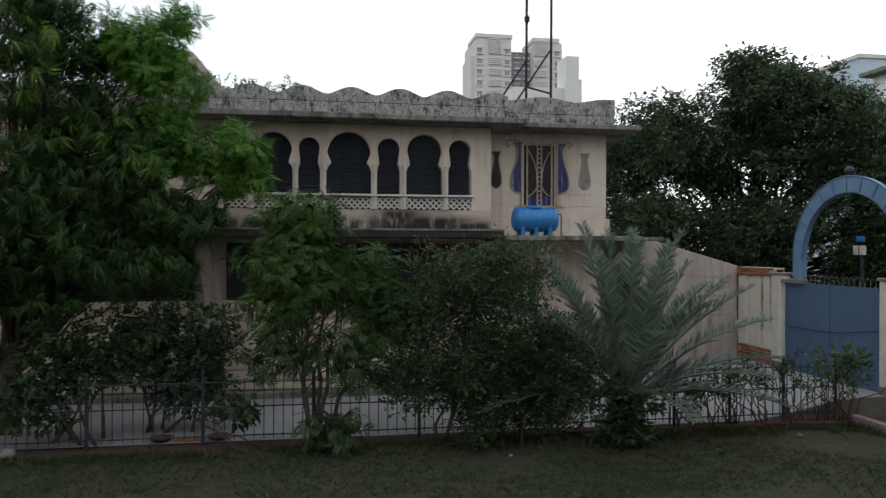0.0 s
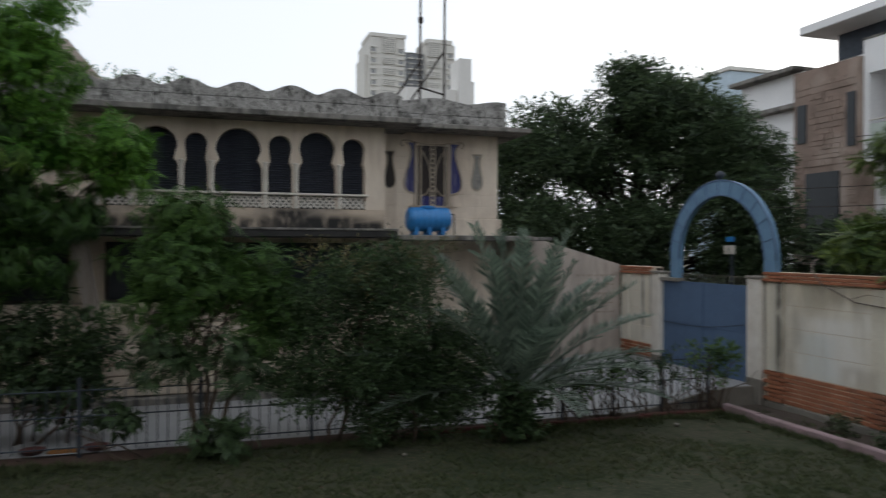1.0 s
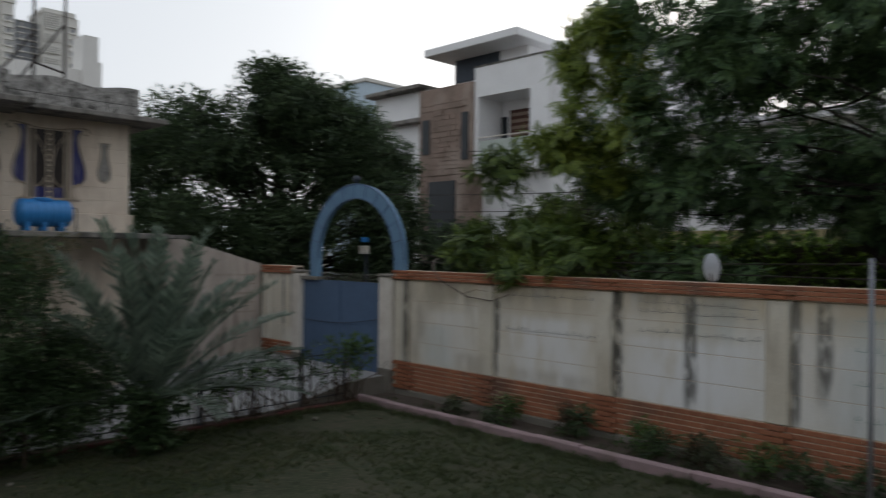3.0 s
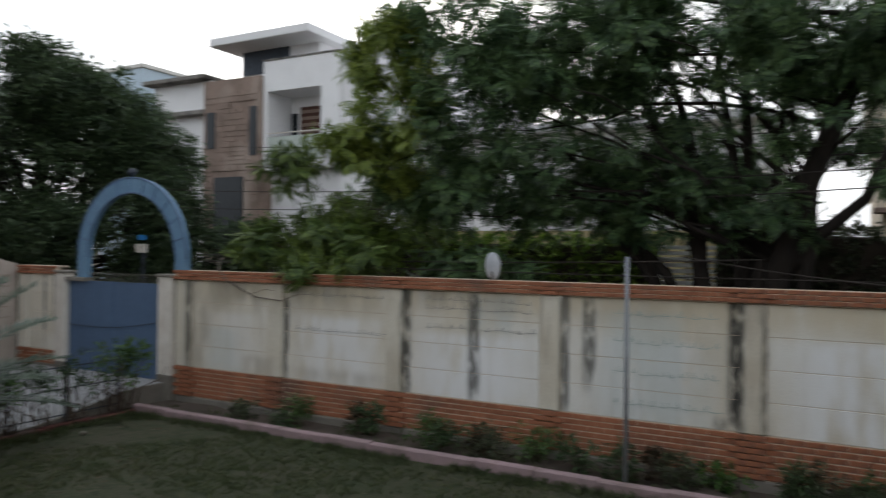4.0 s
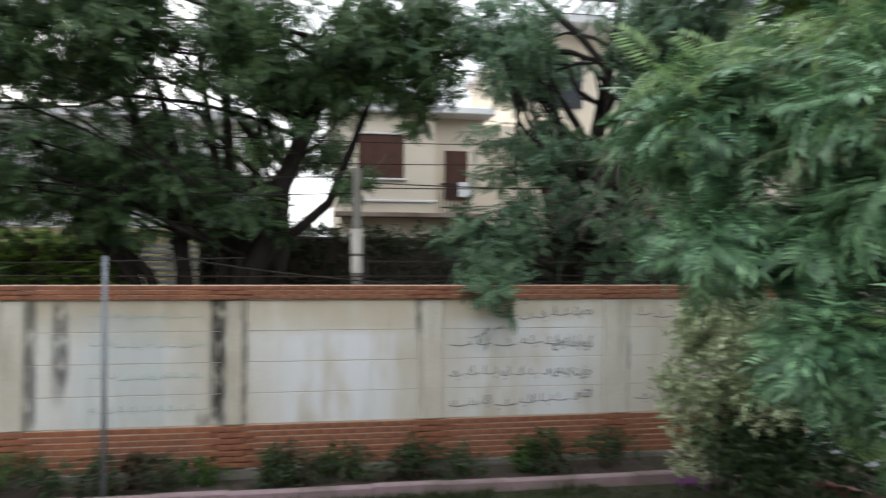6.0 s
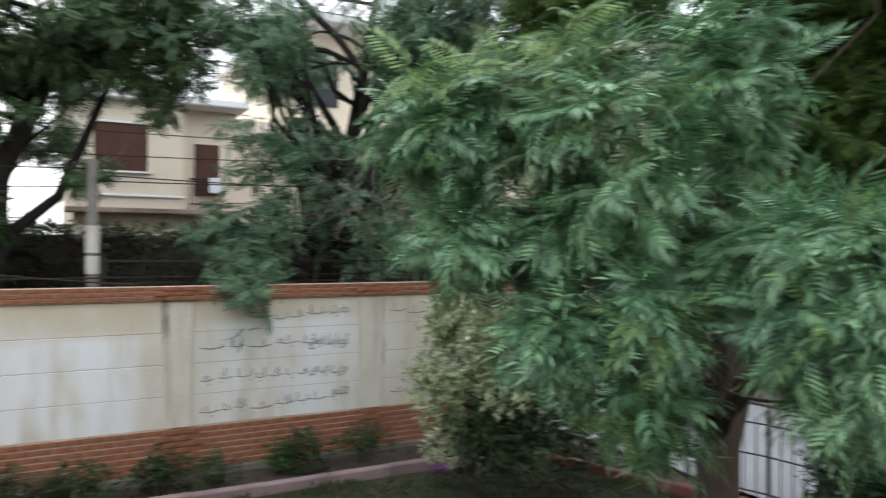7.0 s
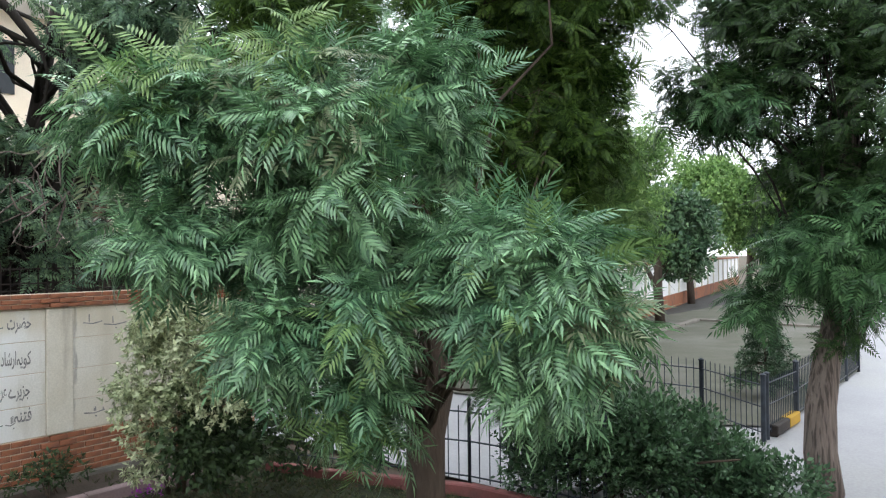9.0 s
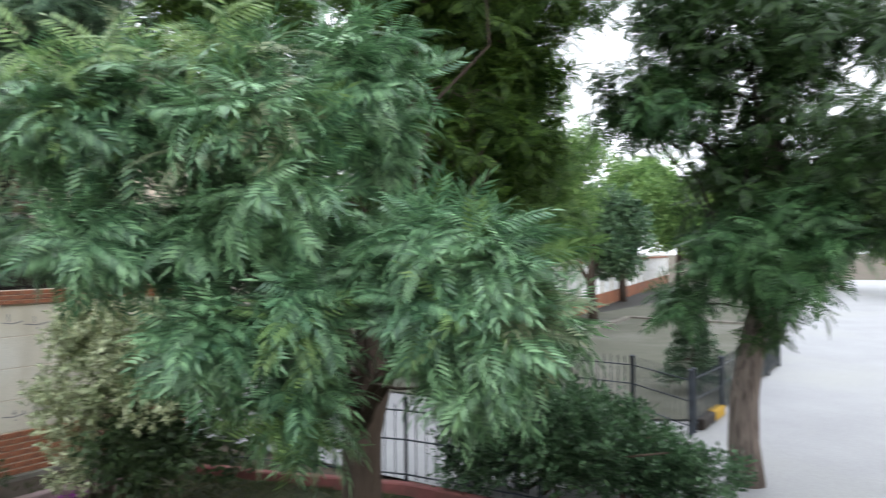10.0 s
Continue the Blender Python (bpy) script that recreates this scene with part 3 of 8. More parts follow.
STREAKS = [(11.8, 0.09, 0.8, 2.6, 0.8), (9.24, 0.08, 0.8, 2.6, 0.85), (6.59, 0.12, 0.75, 2.6, 0.9), (5.31, 0.12, 0.75, 2.5, 0.85), (3.76, 0.09, 0.75, 2.6, 0.75),
           (3.38, 0.12, 1.25, 2.5, 0.8), (1.31, 0.13, 0.75, 2.6, 1.0), (1.5, 0.12, 0.75, 0.9, 0.8), (0.95, 0.05, 0.78, 2.5, 0.6), (-1.54, 0.06, 2.05, 2.6, 0.7), (-4.83, 0.03, 0.9, 2.6, 0.4),
           (16.6, 0.06, 1.0, 2.6, 0.8), (16.25, 0.05, 1.4, 2.6, 0.7), (8.2, 0.35, 2.42, 2.55, 0.4), (5.9, 0.5, 2.4, 2.55, 0.5), (10.7, 0.4, 2.44, 2.55, 0.4)]
# yellowed upper band, then patches of newer whitewash and bluish wash, then the mould
add_streaks(M_PANEL, [(3.0, 12.0, 2.2, 2.6, 0.75)], (0.58, 0.50, 0.36), wobble=0.3, ragged=2.5, soft=0.25)
add_streaks(M_PANEL, [(-0.3, 1.15, 0.6, 2.05, 1.0), (5.4, 1.2, 0.6, 1.8, 0.9), (8.2, 1.2, 0.6, 1.95, 0.75), (10.6, 0.9, 0.8, 1.9, 0.4), (-3.1, 1.2, 0.6, 2.2, 0.85), (2.5, 1.0, 0.6, 1.9, 0.6)], (0.80, 0.805, 0.81), wobble=0.7, ragged=2.0, soft=0.3)
add_streaks(M_PANEL, [(2.5, 0.9, 0.7, 2.3, 0.45), (5.0, 0.5, 1.8, 2.5, 0.4), (10.9, 0.5, 0.7, 1.6, 0.35)], (0.48, 0.56, 0.57), wobble=0.7, ragged=2.2, soft=0.3)
GRIME = [(10.6, 1.2, 2.0, 2.6, 0.65), (8.2, 1.2, 2.15, 2.6, 0.5), (5.4, 1.3, 2.25, 2.6, 0.45), (11.6, 0.45, 0.7, 2.6, 0.55), (9.9, 0.5, 0.7, 1.1, 0.45), (8.0, 1.2, 0.7, 0.98, 0.4), (2.5, 1.2, 2.3, 2.6, 0.35)]
add_streaks(M_PANEL, GRIME, (0.29, 0.25, 0.19), wobble=0.5, ragged=3.0, soft=0.3)
add_streaks(M_PILASTER, GRIME, (0.29, 0.25, 0.19), wobble=0.5, ragged=3.0, soft=0.3)
add_streaks(M_PANEL, STREAKS, (0.06, 0.058, 0.052), wobble=0.12, ragged=9.0, soft=0.3)
add_streaks(M_PILASTER, STREAKS, (0.06, 0.058, 0.052), wobble=0.12, ragged=9.0, soft=0.3)
add_drips(M_PANEL, (0.40, 0.36, 0.28), 4.5, 0.7, 0.55, 0.75, 0.3)
add_drips(M_PILASTER, (0.30, 0.26, 0.2), 6, 0.7, 0.54, 0.74, 0.6)
add_drips(M_BARK_PALE, (0.06, 0.048, 0.042), 26, 1.6, 0.5, 0.6, 0.85)
add_drips(M_LAWN, (0.115, 0.095, 0.065), 16, 16, 0.54, 0.7, 0.7)
add_drips(M_LAWN, (0.014, 0.024, 0.008), 5, 5, 0.52, 0.68, 0.75)
add_drips(M_PARAPET, (0.06, 0.056, 0.05), 30, 22, 0.5, 0.62, 0.6)
add_drips(M_PARAPET, (0.035, 0.033, 0.03), 13, 5.0, 0.54, 0.66, 0.85)
add_drips(M_PARAPET, (0.5, 0.48, 0.45), 22, 16, 0.58, 0.66, 0.5)
add_drips(M_CREAM, (0.36, 0.27, 0.21), 5, 0.5, 0.52, 0.75, 0.6)
add_drips(M_CONCRETE, (0.42, 0.40, 0.37), 18, 14, 0.58, 0.68, 0.4)
add_drips(M_CONCRETE, (0.04, 0.038, 0.035), 7, 1.5, 0.54, 0.7, 0.8)
add_drips(M_ANNEX, (0.16, 0.13, 0.11), 4, 0.5, 0.52, 0.72, 0.7)
M_NEEM_TIP = leaf_mat("young_neem_leaf", (0.13, 0.24, 0.08), (0.25, 0.36, 0.14), 0.38)
M_NEEM_OLD = leaf_mat("dusty_old_neem_leaf", (0.162, 0.210, 0.110), (0.279, 0.320, 0.200), 0.5)
add_streaks(M_APRON, [(2.2, 1.5, 3.3, 3.86, 1.0), (1.75, 0.45, 3.3, 4.0, 1.0), (0.5, 1.3, 3.3, 3.8, 1.0), (3.4, 0.6, 3.3, 3.76, 1.0), (-1.5, 1.8, 3.3, 3.8, 1.0)], (0.03, 0.029, 0.028), axis=0, wobble=0.35, ragged=5.0, soft=0.3)
M_YELLOWGREEN_LOW = leaf_mat("clipped_hedge_leaf", (0.12, 0.21, 0.03), (0.19, 0.28, 0.045))
M_HEDGE_DARK = leaf_mat("dusty_hedge_leaf", (0.05, 0.06, 0.035), (0.08, 0.10, 0.05))
M_DRYPLANT = leaf_mat("withered_bed_leaf", (0.04, 0.038, 0.02), (0.085, 0.06, 0.035), 0.7)
M_SHOOT = leaf_mat("reddish_shoot_leaf", (0.08, 0.10, 0.035), (0.16, 0.12, 0.06))
M_PURPLE_PETAL = leaf_mat("purple_petal", (0.30, 0.04, 0.34), (0.42, 0.07, 0.45))
M_DISH = mat("grey_dish_paint", (0.48, 0.50, 0.54), (0.38, 0.40, 0.44), 0.5, 4, 30, 0.02)
# ---- ground ----


def sheet(name, x0, y0, x1, y1, z, material, label, category, nx=2, ny=2, rough_z=0.0, height=None):
    mb = MB()
    for j in range(ny + 1):
        for i in range(nx + 1):
            x, y = x0 + (x1 - x0) * i / nx, y0 + (y1 - y0) * j / ny
            h = z + rough_z * noise.noise((x * 0.9, y * 0.9, 0.3)) + (height(x, y) if height else 0)
            mb.v.append((x, y, h))
    mb.count = len(mb.v)
    mb.f = [(j * (nx + 1) + i, j * (nx + 1) + i + 1, (j + 1) * (nx + 1) + i + 1, (j + 1) * (nx + 1) + i)
            for j in range(ny) for i in range(nx)]
    return solid(name, mb, material, label, category, "structure", smooth=True)


def ramp(x, y):
    """The drive climbs to the gate."""
    t = min(1.0, max(0.0, (x - 7.6) / 2.6))
    return 0.36 * t * t * (3 - 2 * t)


sheet("ground", -700, -700, 700, 700, -0.06, M_EARTH, "dry earth ground reaching the horizon", "ground", 40, 40)
sheet("lawn", -11, -7.9, 9.66, 12.0, 0.0, M_LAWN, "patchy short lawn with bare dusty spots", "lawn", 60, 60, 0.03)
sheet("flower_bed", 9.8, -6.2, 10.68, 12.2, 0.06, M_SOIL, "dark soil bed along the wall", "flower bed", 8, 120, 0.08)
sheet("front_bed", -11, 12.0, 9.9, 12.45, 0.02, M_REDSOIL, "narrow soil bed under the railing", "flower bed", 60, 3, 0.04)
sheet("driveway", -11, 12.45, 10.82, 17.7, 0.03, M_DRIVE, "pale concrete driveway before the house", "driveway", 60, 12, 0.0, ramp)
sheet("garden_path", 9.0, -14.4, 16.8, -8.3, 0.012, M_LANE, "pale concrete path between two lawns", "path", 12, 12)
sheet("side_road", -12, -90, 9.0, -8.3, 0.012, M_LANE, "pale concrete lane beside the lawns", "road", 12, 40)


side = [(7.6 + 3.2 * k / 12, ramp(7.6 + 3.2 * k / 12, 0) + 0.026) for k in range(13)]
solid("ramp_side", MB().prism([(7.6, -0.05)] + side + [(10.8, -0.05)], "y", 12.40, 12.448), M_PLINTH, "bare cement side of the ramp to the gate", "ramp", "structure")


def lane_edge(y):
    """Where the railing divides the lane from the second lawn."""
    return 3.75 if y > -15 else 3.75 + (y + 15) * -0.02 if y > -22 else 3.9 + (y + 22) * -0.2


def second_lawn():
    m = mat("dry_lawn", (0.122, 0.117, 0.093), (0.082, 0.087, 0.060), 0.95, 0.9, 18, 0.5, third=(0.15, 0.145, 0.125))
    mb = MB()
    nx, ny = 24, 60
    for j in range(ny + 1):
        y = -13.3 - 47 * j / ny
        a = max(lane_edge(y), 3.75 + max(0.0, (14.2 + y)) * 1.6)
        for i in range(nx + 1):
            x = a + (15.0 - a) * i / nx
            mb.v.append((x, y, 0.06 + 0.025 * noise.noise((x * 0.9, y * 0.9, 0.3))))
    mb.count = len(mb.v)
    mb.f = [(j * (nx + 1) + i, j * (nx + 1) + i + 1, (j + 1) * (nx + 1) + i + 1, (j + 1) * (nx + 1) + i) for j in range(ny) for i in range(nx)]
    return solid("second_lawn", mb, m, "dry fenced lawn with worn grass", "lawn", "structure", smooth=True)


second_lawn()
sheet("street", 12.6, -90, 20.0, 120, 0.0, M_ROAD, "asphalt street behind the boundary wall", "road", 4, 40)


def kerb(name, pts, w, h, material, label):
    """Kerb stones laid end to end along a line."""
    ob = thing(name, (*pts[0], 0), label, "kerb", "", "structure")
    for a, b in zip(pts, pts[1:]):
        a, b = Vector((*a, 0)), Vector((*b, 0))
        n = max(1, round((b - a).length / 0.9))
        d = (b - a) / n
        u = d.normalized()
        s = Vector((-u.y, u.x, 0)) * w / 2
        for i in range(n):
            p, q = a + d * i + u * 0.006, a + d * (i + 1) - u * 0.006
            hh = h + random.uniform(-0.012, 0.012)
            jog = s.normalized() * random.uniform(-0.012, 0.012)
            c = 0.018
            prof = [(-1, -0.1), (-1, hh - c), (-1 + 2 * c / w, hh), (1 - 2 * c / w, hh), (1, hh - c), (1, -0.1)]
            mb = MB()
            vs = [e + jog + s * k + Vector((0, 0, z)) for e in (p, q) for k, z in prof]
            m = len(prof)
            mb.add(vs, [tuple(range(m)), tuple(range(m, 2 * m))[::-1]] + [(k, (k + 1) % m, m + (k + 1) % m, m + k) for k in range(m)])
            part("kerb_stone", mb, material, ob)
    return ob


kerb("pink_kerb", [(9.74, 12.1), (9.74, -5.4), (9.3, -6.1)], 0.15, 0.15, M_KERB, "faded pink painted kerb beside the lawn")
kerb("maroon_kerb", [(9.66, 12.06), (3.2, 12.06)], 0.12, 0.075, M_REDKERB, "maroon painted kerb under the railing")
kerb("end_kerb", [(9.1, -6.9), (6.0, -7.85), (3.3, -7.95)], 0.14, 0.14, mat("red_kerb_paint", (0.26, 0.09, 0.085), (0.17, 0.08, 0.075), 0.85, 3, 40, 0.25),
     "red painted kerb closing the lawn")
kerb("path_kerb", [(11.0, -19.0), (11.47, -24.2), (12.55, -33.9), (5.9, -33.3)], 0.3, 0.16, M_PLINTH, "low cement kerb across the far lawn")

# unseen plain wall closing the garden behind the camera, added to block low western sky
solid("sky_blocker_west", MB().box(-13.4, -30, -0.1, -13.0, 24, 9.0), M_CREAM, "unseen tall wall added to block low western sky", "wall", "structure")
# ---- boundary wall ----
WX = 10.8
PIL = [11.88, 9.50, 6.80, 3.98, 1.10, -1.72, -4.61, -7.5]
COURSE_Z = [0.77, 1.21, 1.65, 2.09, 2.53]


def boundary_wall(name, y_hi, y_lo, posts, label, z0=0.0):
    """Precast panels between pilasters on a brick base, with a brick coping."""
    ob = thing(name, (WX, y_hi, 0), label, "wall", "", "structure")
    core = MB().box(WX + 0.03, y_lo, -0.2, WX + 0.2, y_hi, 2.70)
    core.box(WX - 0.03, y_lo, 0.163, WX + 0.027, y_hi, 0.762).box(WX - 0.06, y_lo, 2.538, WX + 0.23, y_hi, 2.735).box(WX - 0.013, y_lo, 0.766, WX + 0.029, y_hi, 2.534)
    part("core", core, M_MORTAR, ob, "pale mortar core")
    part("plinth", MB().box(WX - 0.05, y_lo, -0.2, WX + 0.028, y_hi, 0.16 + z0, 0.02), M_PLINTH, ob, "bare cement footing")
    posts = sorted(posts)
    edges = [y_lo] + posts + [y_hi]
    for y in posts:
        part("pilaster", MB().box(WX - 0.06, y - 0.18, 0.77, WX + 0.026, y + 0.18, 2.53, 0.012), M_PILASTER, ob)
    for a, b in zip(edges, edges[1:]):
        a2 = a + (0.183 if a in posts else 0)
        b2 = b - (0.183 if b in posts else 0)
        if b2 - a2 < 0.1:
            continue
        for z, zz in zip(COURSE_Z, COURSE_Z[1:]):
            part("panel", MB().box(WX - 0.02, a2, z + 0.004, WX + 0.027, b2, zz - 0.004, 0.005), M_PANEL, ob)
    return ob


wall_e = boundary_wall("wall_east", 12.19, -7.9, PIL, "cream panel boundary wall with brick base and coping, streaked with mould")
wall_g = boundary_wall("wall_beside_gate", 17.6, 16.09, [17.4], "short cream wall beside the gate, brick base and coping", 0.3)
# ---- old house ----
HY, RY = 16.0, 16.8


def old_house():
    ob = thing("house", (1.5, 20, 0), "old two-storey cream house with horseshoe arches and mouldy parapet", "house")
    part("body", MB().box(-9, HY + 0.5, 0, 3.72, 25, 6.0).box(3.72, RY + 0.35, 0, 6.79, 25, 6.0), M_CREAM, ob)
    # upper arcade wall with horseshoe openings
    bays = [(-1.98, -1.47, 5.55), (-1.37, -0.545, 5.66), (-0.43, 0.03, 5.56), (0.165, 1.13, 5.70), (1.25, 1.755, 5.58),
            (1.89, 2.69, 5.69), (2.82, 3.34, 5.58)]
    sill, neck = 4.33, 5.0
    mb = MB()
    mb.box(-9, HY, 3.6, -2.0, HY + 0.25, 6.0)
    x_prev = -2.0
    for a, b, top in bays:
        w, c = (b - a) / 2, (a + b) / 2
        prof = [(a, sill), (a, neck - 0.14), (a + 0.10 * w, neck - 0.04), (a + 0.21 * w, neck + 0.02), (a + 0.19 * w, neck + 0.07)]
        zc = max(neck + 0.17, top - w * 0.97)
        for k in range(17):
            t = math.pi * (1 - k / 16)
            r = w * 0.96
            z = zc + math.sin(t) * (top - zc)
            prof.append((c + math.cos(t) * r, z))
        # wall strips left of the opening, then above it
        mb.box(x_prev, HY, sill - 0.0, a, HY + 0.2, 5.855)
        half = [(a, sill)] + prof[1:5] + [p for p in prof[5:22] if p[0] <= c + 1e-6]
        half[-1] = (c, top)
        for side in (1, -1):
            edge = a if side > 0 else b
            line = [(x if side > 0 else 2 * c - x, z) for x, z in half[1:]]
            vs, fs = [], []
            for y in (HY, HY + 0.2):
                vs += [(edge, y, z) for x, z in line] + [(x, y, z) for x, z in line]
            n = len(line)
            for i in range(n - 1):
                fs += [(i, n + i, n + i + 1, i + 1), (2 * n + i, 2 * n + i + 1, 3 * n + i + 1, 3 * n + i), (n + i, 3 * n + i, 3 * n + i + 1, n + i + 1)]
            mb.add(vs, fs)
        mb.box(a, HY, top, b, HY + 0.2, 5.855)
        mb.box(x_prev + 0.0, HY - 0.02, 4.03, a, HY + 0.15, 4.305)
        x_prev = b
    mb.box(x_prev, HY, 4.03, 3.785, HY + 0.5, sill)
    mb.box(x_prev, HY, sill, 3.785, HY + 0.5, 5.855)
    part("arcade_wall", mb, M_CREAM, ob)
    # balustrade with lattice
    part("sill_rail", MB().box(-2.3, HY - 0.07, 4.31, 3.40, HY + 0.16, 4.36, 0.01), M_WHITE, ob, "pale sill rail")
    for a, b, top in bays:
        lat = MB()
        z0, z1 = 4.05, 4.305
        n = max(3, round((b - a) / 0.125))
        st = (b - a) / n
        y = HY + 0.03
        for i in range(-2, n + 1):
            for s in (1, -1):
                xa, xb = a + i * st, a + (i + 2) * st
                pa, pb = (xa, z0), (xb, z1)
                if s < 0:
                    pa, pb = (xa, z1), (xb, z0)
                # trim to the bay
                def cut(p, q, x):
                    t = (x - p[0]) / (q[0] - p[0])
                    return (x, p[1] + (q[1] - p[1]) * t)
                if pb[0] <= a + 1e-6 or pa[0] >= b - 1e-6:
                    continue
                if pa[0] < a:
                    pa = cut(pa, pb, a)
                if pb[0] > b:
                    pb = cut(pa, pb, b)
                dx, dz = pb[0] - pa[0], pb[1] - pa[1]
                ln = math.hypot(dx, dz)
                if ln < 0.02:
                    continue
                ox, oz = -dz / ln * 0.020, dx / ln * 0.020
                lat.prism([(pa[0] + ox, pa[1] + oz), (pb[0] + ox, pb[1] + oz), (pb[0] - ox, pb[1] - oz), (pa[0] - ox, pa[1] - oz)],
                          "y", y + 0.012 * s, y + 0.012 * s + 0.03)
        part("lattice", lat, M_WHITE, ob, "pale pierced lattice")
        part("baluster", MB().box(a - 0.09, HY - 0.055, 4.03, a - 0.02, HY - 0.022, 4.308, 0.01), M_WHITE, ob)
        # shaft of the slim column
        part("column", MB().lathe([(0.05, 4.36), (0.045, 4.4), (0.042, 4.92), (0.055, 4.97), (0.06, 5.0)], (a - 0.055, HY - 0.005, 0), 12), M_WHITE, ob,
             "slim pale column", smooth=True)
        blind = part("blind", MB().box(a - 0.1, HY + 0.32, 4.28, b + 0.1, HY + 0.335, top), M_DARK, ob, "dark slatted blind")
        z = 4.3
        slat = MB().add([(a - 0.1, 0.03, 0), (b + 0.1, 0.03, 0), (b + 0.1, -0.03, 0.034), (a - 0.1, -0.03, 0.034),
                         (a - 0.1, 0.034, 0.006), (b + 0.1, 0.034, 0.006), (b + 0.1, -0.026, 0.040), (a - 0.1, -0.026, 0.040)],
                        [(0, 1, 2, 3), (4, 7, 6, 5), (0, 4, 5, 1), (3, 2, 6, 7), (0, 3, 7, 4), (1, 5, 6, 2)]).mesh("slat")
        slat.materials.append(M_BLIND)
        while z < top - 0.02:
            sl = part("slat", slat, M_BLIND, blind)
            sl.location = Vector((0, HY + 0.275, z)) - world_place(blind)
            z += 0.052
        # Dark sheet in place of the shade behind lattice and blind
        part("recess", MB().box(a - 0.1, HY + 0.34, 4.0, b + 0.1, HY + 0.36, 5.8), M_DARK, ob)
    part("apron", MB().box(-9, HY, 3.6, 3.785, HY + 0.5, 4.03), M_APRON, ob, "cream apron stained black at its foot")
    # slabs, eaves and parapets
    part("floor_slab", MB().box(-9, 15.25, 3.41, 3.9, HY + 0.6, 3.58, 0.02), M_SLAB, ob, "black-stained concrete ledge")
    part("slab_edge", MB().box(-9, 15.225, 3.555, 3.9, 15.248, 3.60, 0.006), M_CONCRETE, ob, "thin pale drip edge")
    part("porch_slab", MB().box(3.903, 15.2, 3.36, 7.0, RY + 0.4, 3.47, 0.015), M_CONCRETE, ob, "thin porch slab")
    part("eave", MB().box(-9, 15.25, 5.86, 4.42, 25, 5.98, 0.015), M_CONCRETE, ob, "overhanging concrete eave")
    part("eave", MB().box(4.423, 16.0, 5.92, 7.35, 25, 6.03, 0.015), M_CONCRETE, ob, "overhanging concrete eave")
    part("parapet", wavy(-2.4, 4.0, 15.34, 6.215, 6.36, 0.16, 1.01, 0.46), M_PARAPET, ob, "scalloped mouldy concrete parapet")
    part("parapet", wavy(4.0, 6.75, 16.15, 6.255, 6.53, 0.10, 1.55, 0.84), M_PARAPET, ob, "scalloped mouldy concrete parapet")
    part("parapet", MB().box(6.60, 16.3, 6.03, 6.75, 25, 6.5), M_PARAPET, ob)
    part("parapet", MB().box(-9, 15.34, 5.98, -2.403, 15.48, 6.38), M_PARAPET, ob)
    for x0, x1, y, z0, z1, n in ((-2.4, 4.0, 15.34, 5.98, 6.202, 9), (4.0, 6.75, 16.15, 6.03, 6.242, 4)):
        for k in range(n):
            a = x0 + (x1 - x0) * k / n
            part("parapet_block", MB().box(a + 0.006, y - 0.004, z0, a + (x1 - x0) / n - 0.006, y + 0.14, z1, 0.006), M_PARAPET, ob)
    part("parapet_core", MB().box(-2.35, 15.38, 5.98, 3.95, 15.46, 6.22).box(4.05, 16.19, 6.03, 6.7, 16.27, 6.26), M_SLAB, ob)
    part("stair_parapet", MB().prism([(-1.9, 6.0), (-1.9, 6.45), (-2.62, 7.32), (-3.9, 7.32), (-3.9, 6.0)], "y", 16.2, 16.4), M_ANNEX, ob,
         "sloping pale stair parapet")
    # wing with the lyre window
    win_holes(ob)
    # ground floor: grooved wall, leaning pillar, dark windows, plinth step
    for k in range(9):
        z = 0.18 + k * 0.21
        part("siding_course", MB().box(-8.9, 16.06, z, 3.72, HY + 0.49, z + 0.195, 0.02), M_CREAM, ob)
    part("plinth_step", MB().box(-9, 15.8, 0, 3.9, HY + 0.49, 0.165, 0.02), M_CONCRETE, ob)
    # Windows broadened into a dark band, standing in for shade under the ledge
    for a, b in ((-5.6, -2.64), (-1.92, 0.75), (0.83, 3.55)):
        part("window", MB().box(a, HY + 0.44, 2.12, b, HY + 0.497, 3.3), M_GLASS, ob, "dark window widened to stand in for the ledge shade")
        fr = MB()
        for x in (a, (a + b) / 2, b):
            fr.box(x - 0.03, HY + 0.38, 2.1, x + 0.03, HY + 0.44, 3.3, 0.008)
        fr.box(a - 0.03, HY + 0.36, 2.06, b + 0.03, HY + 0.44, 2.12, 0.008)
        part("window_frame", fr, M_RUST, ob)
    # Dim light on the pillar is put into its darker annex paint
    part("pillar", MB().prism([(-2.5, 3.36), (-2.22, 3.36), (-2.02, 2.1), (-2.05, 0.165), (-2.3, 0.165), (-2.28, 2.1)], "y", 15.7, 16.0), M_ANNEX, ob,
         "leaning cream pillar")
    return ob


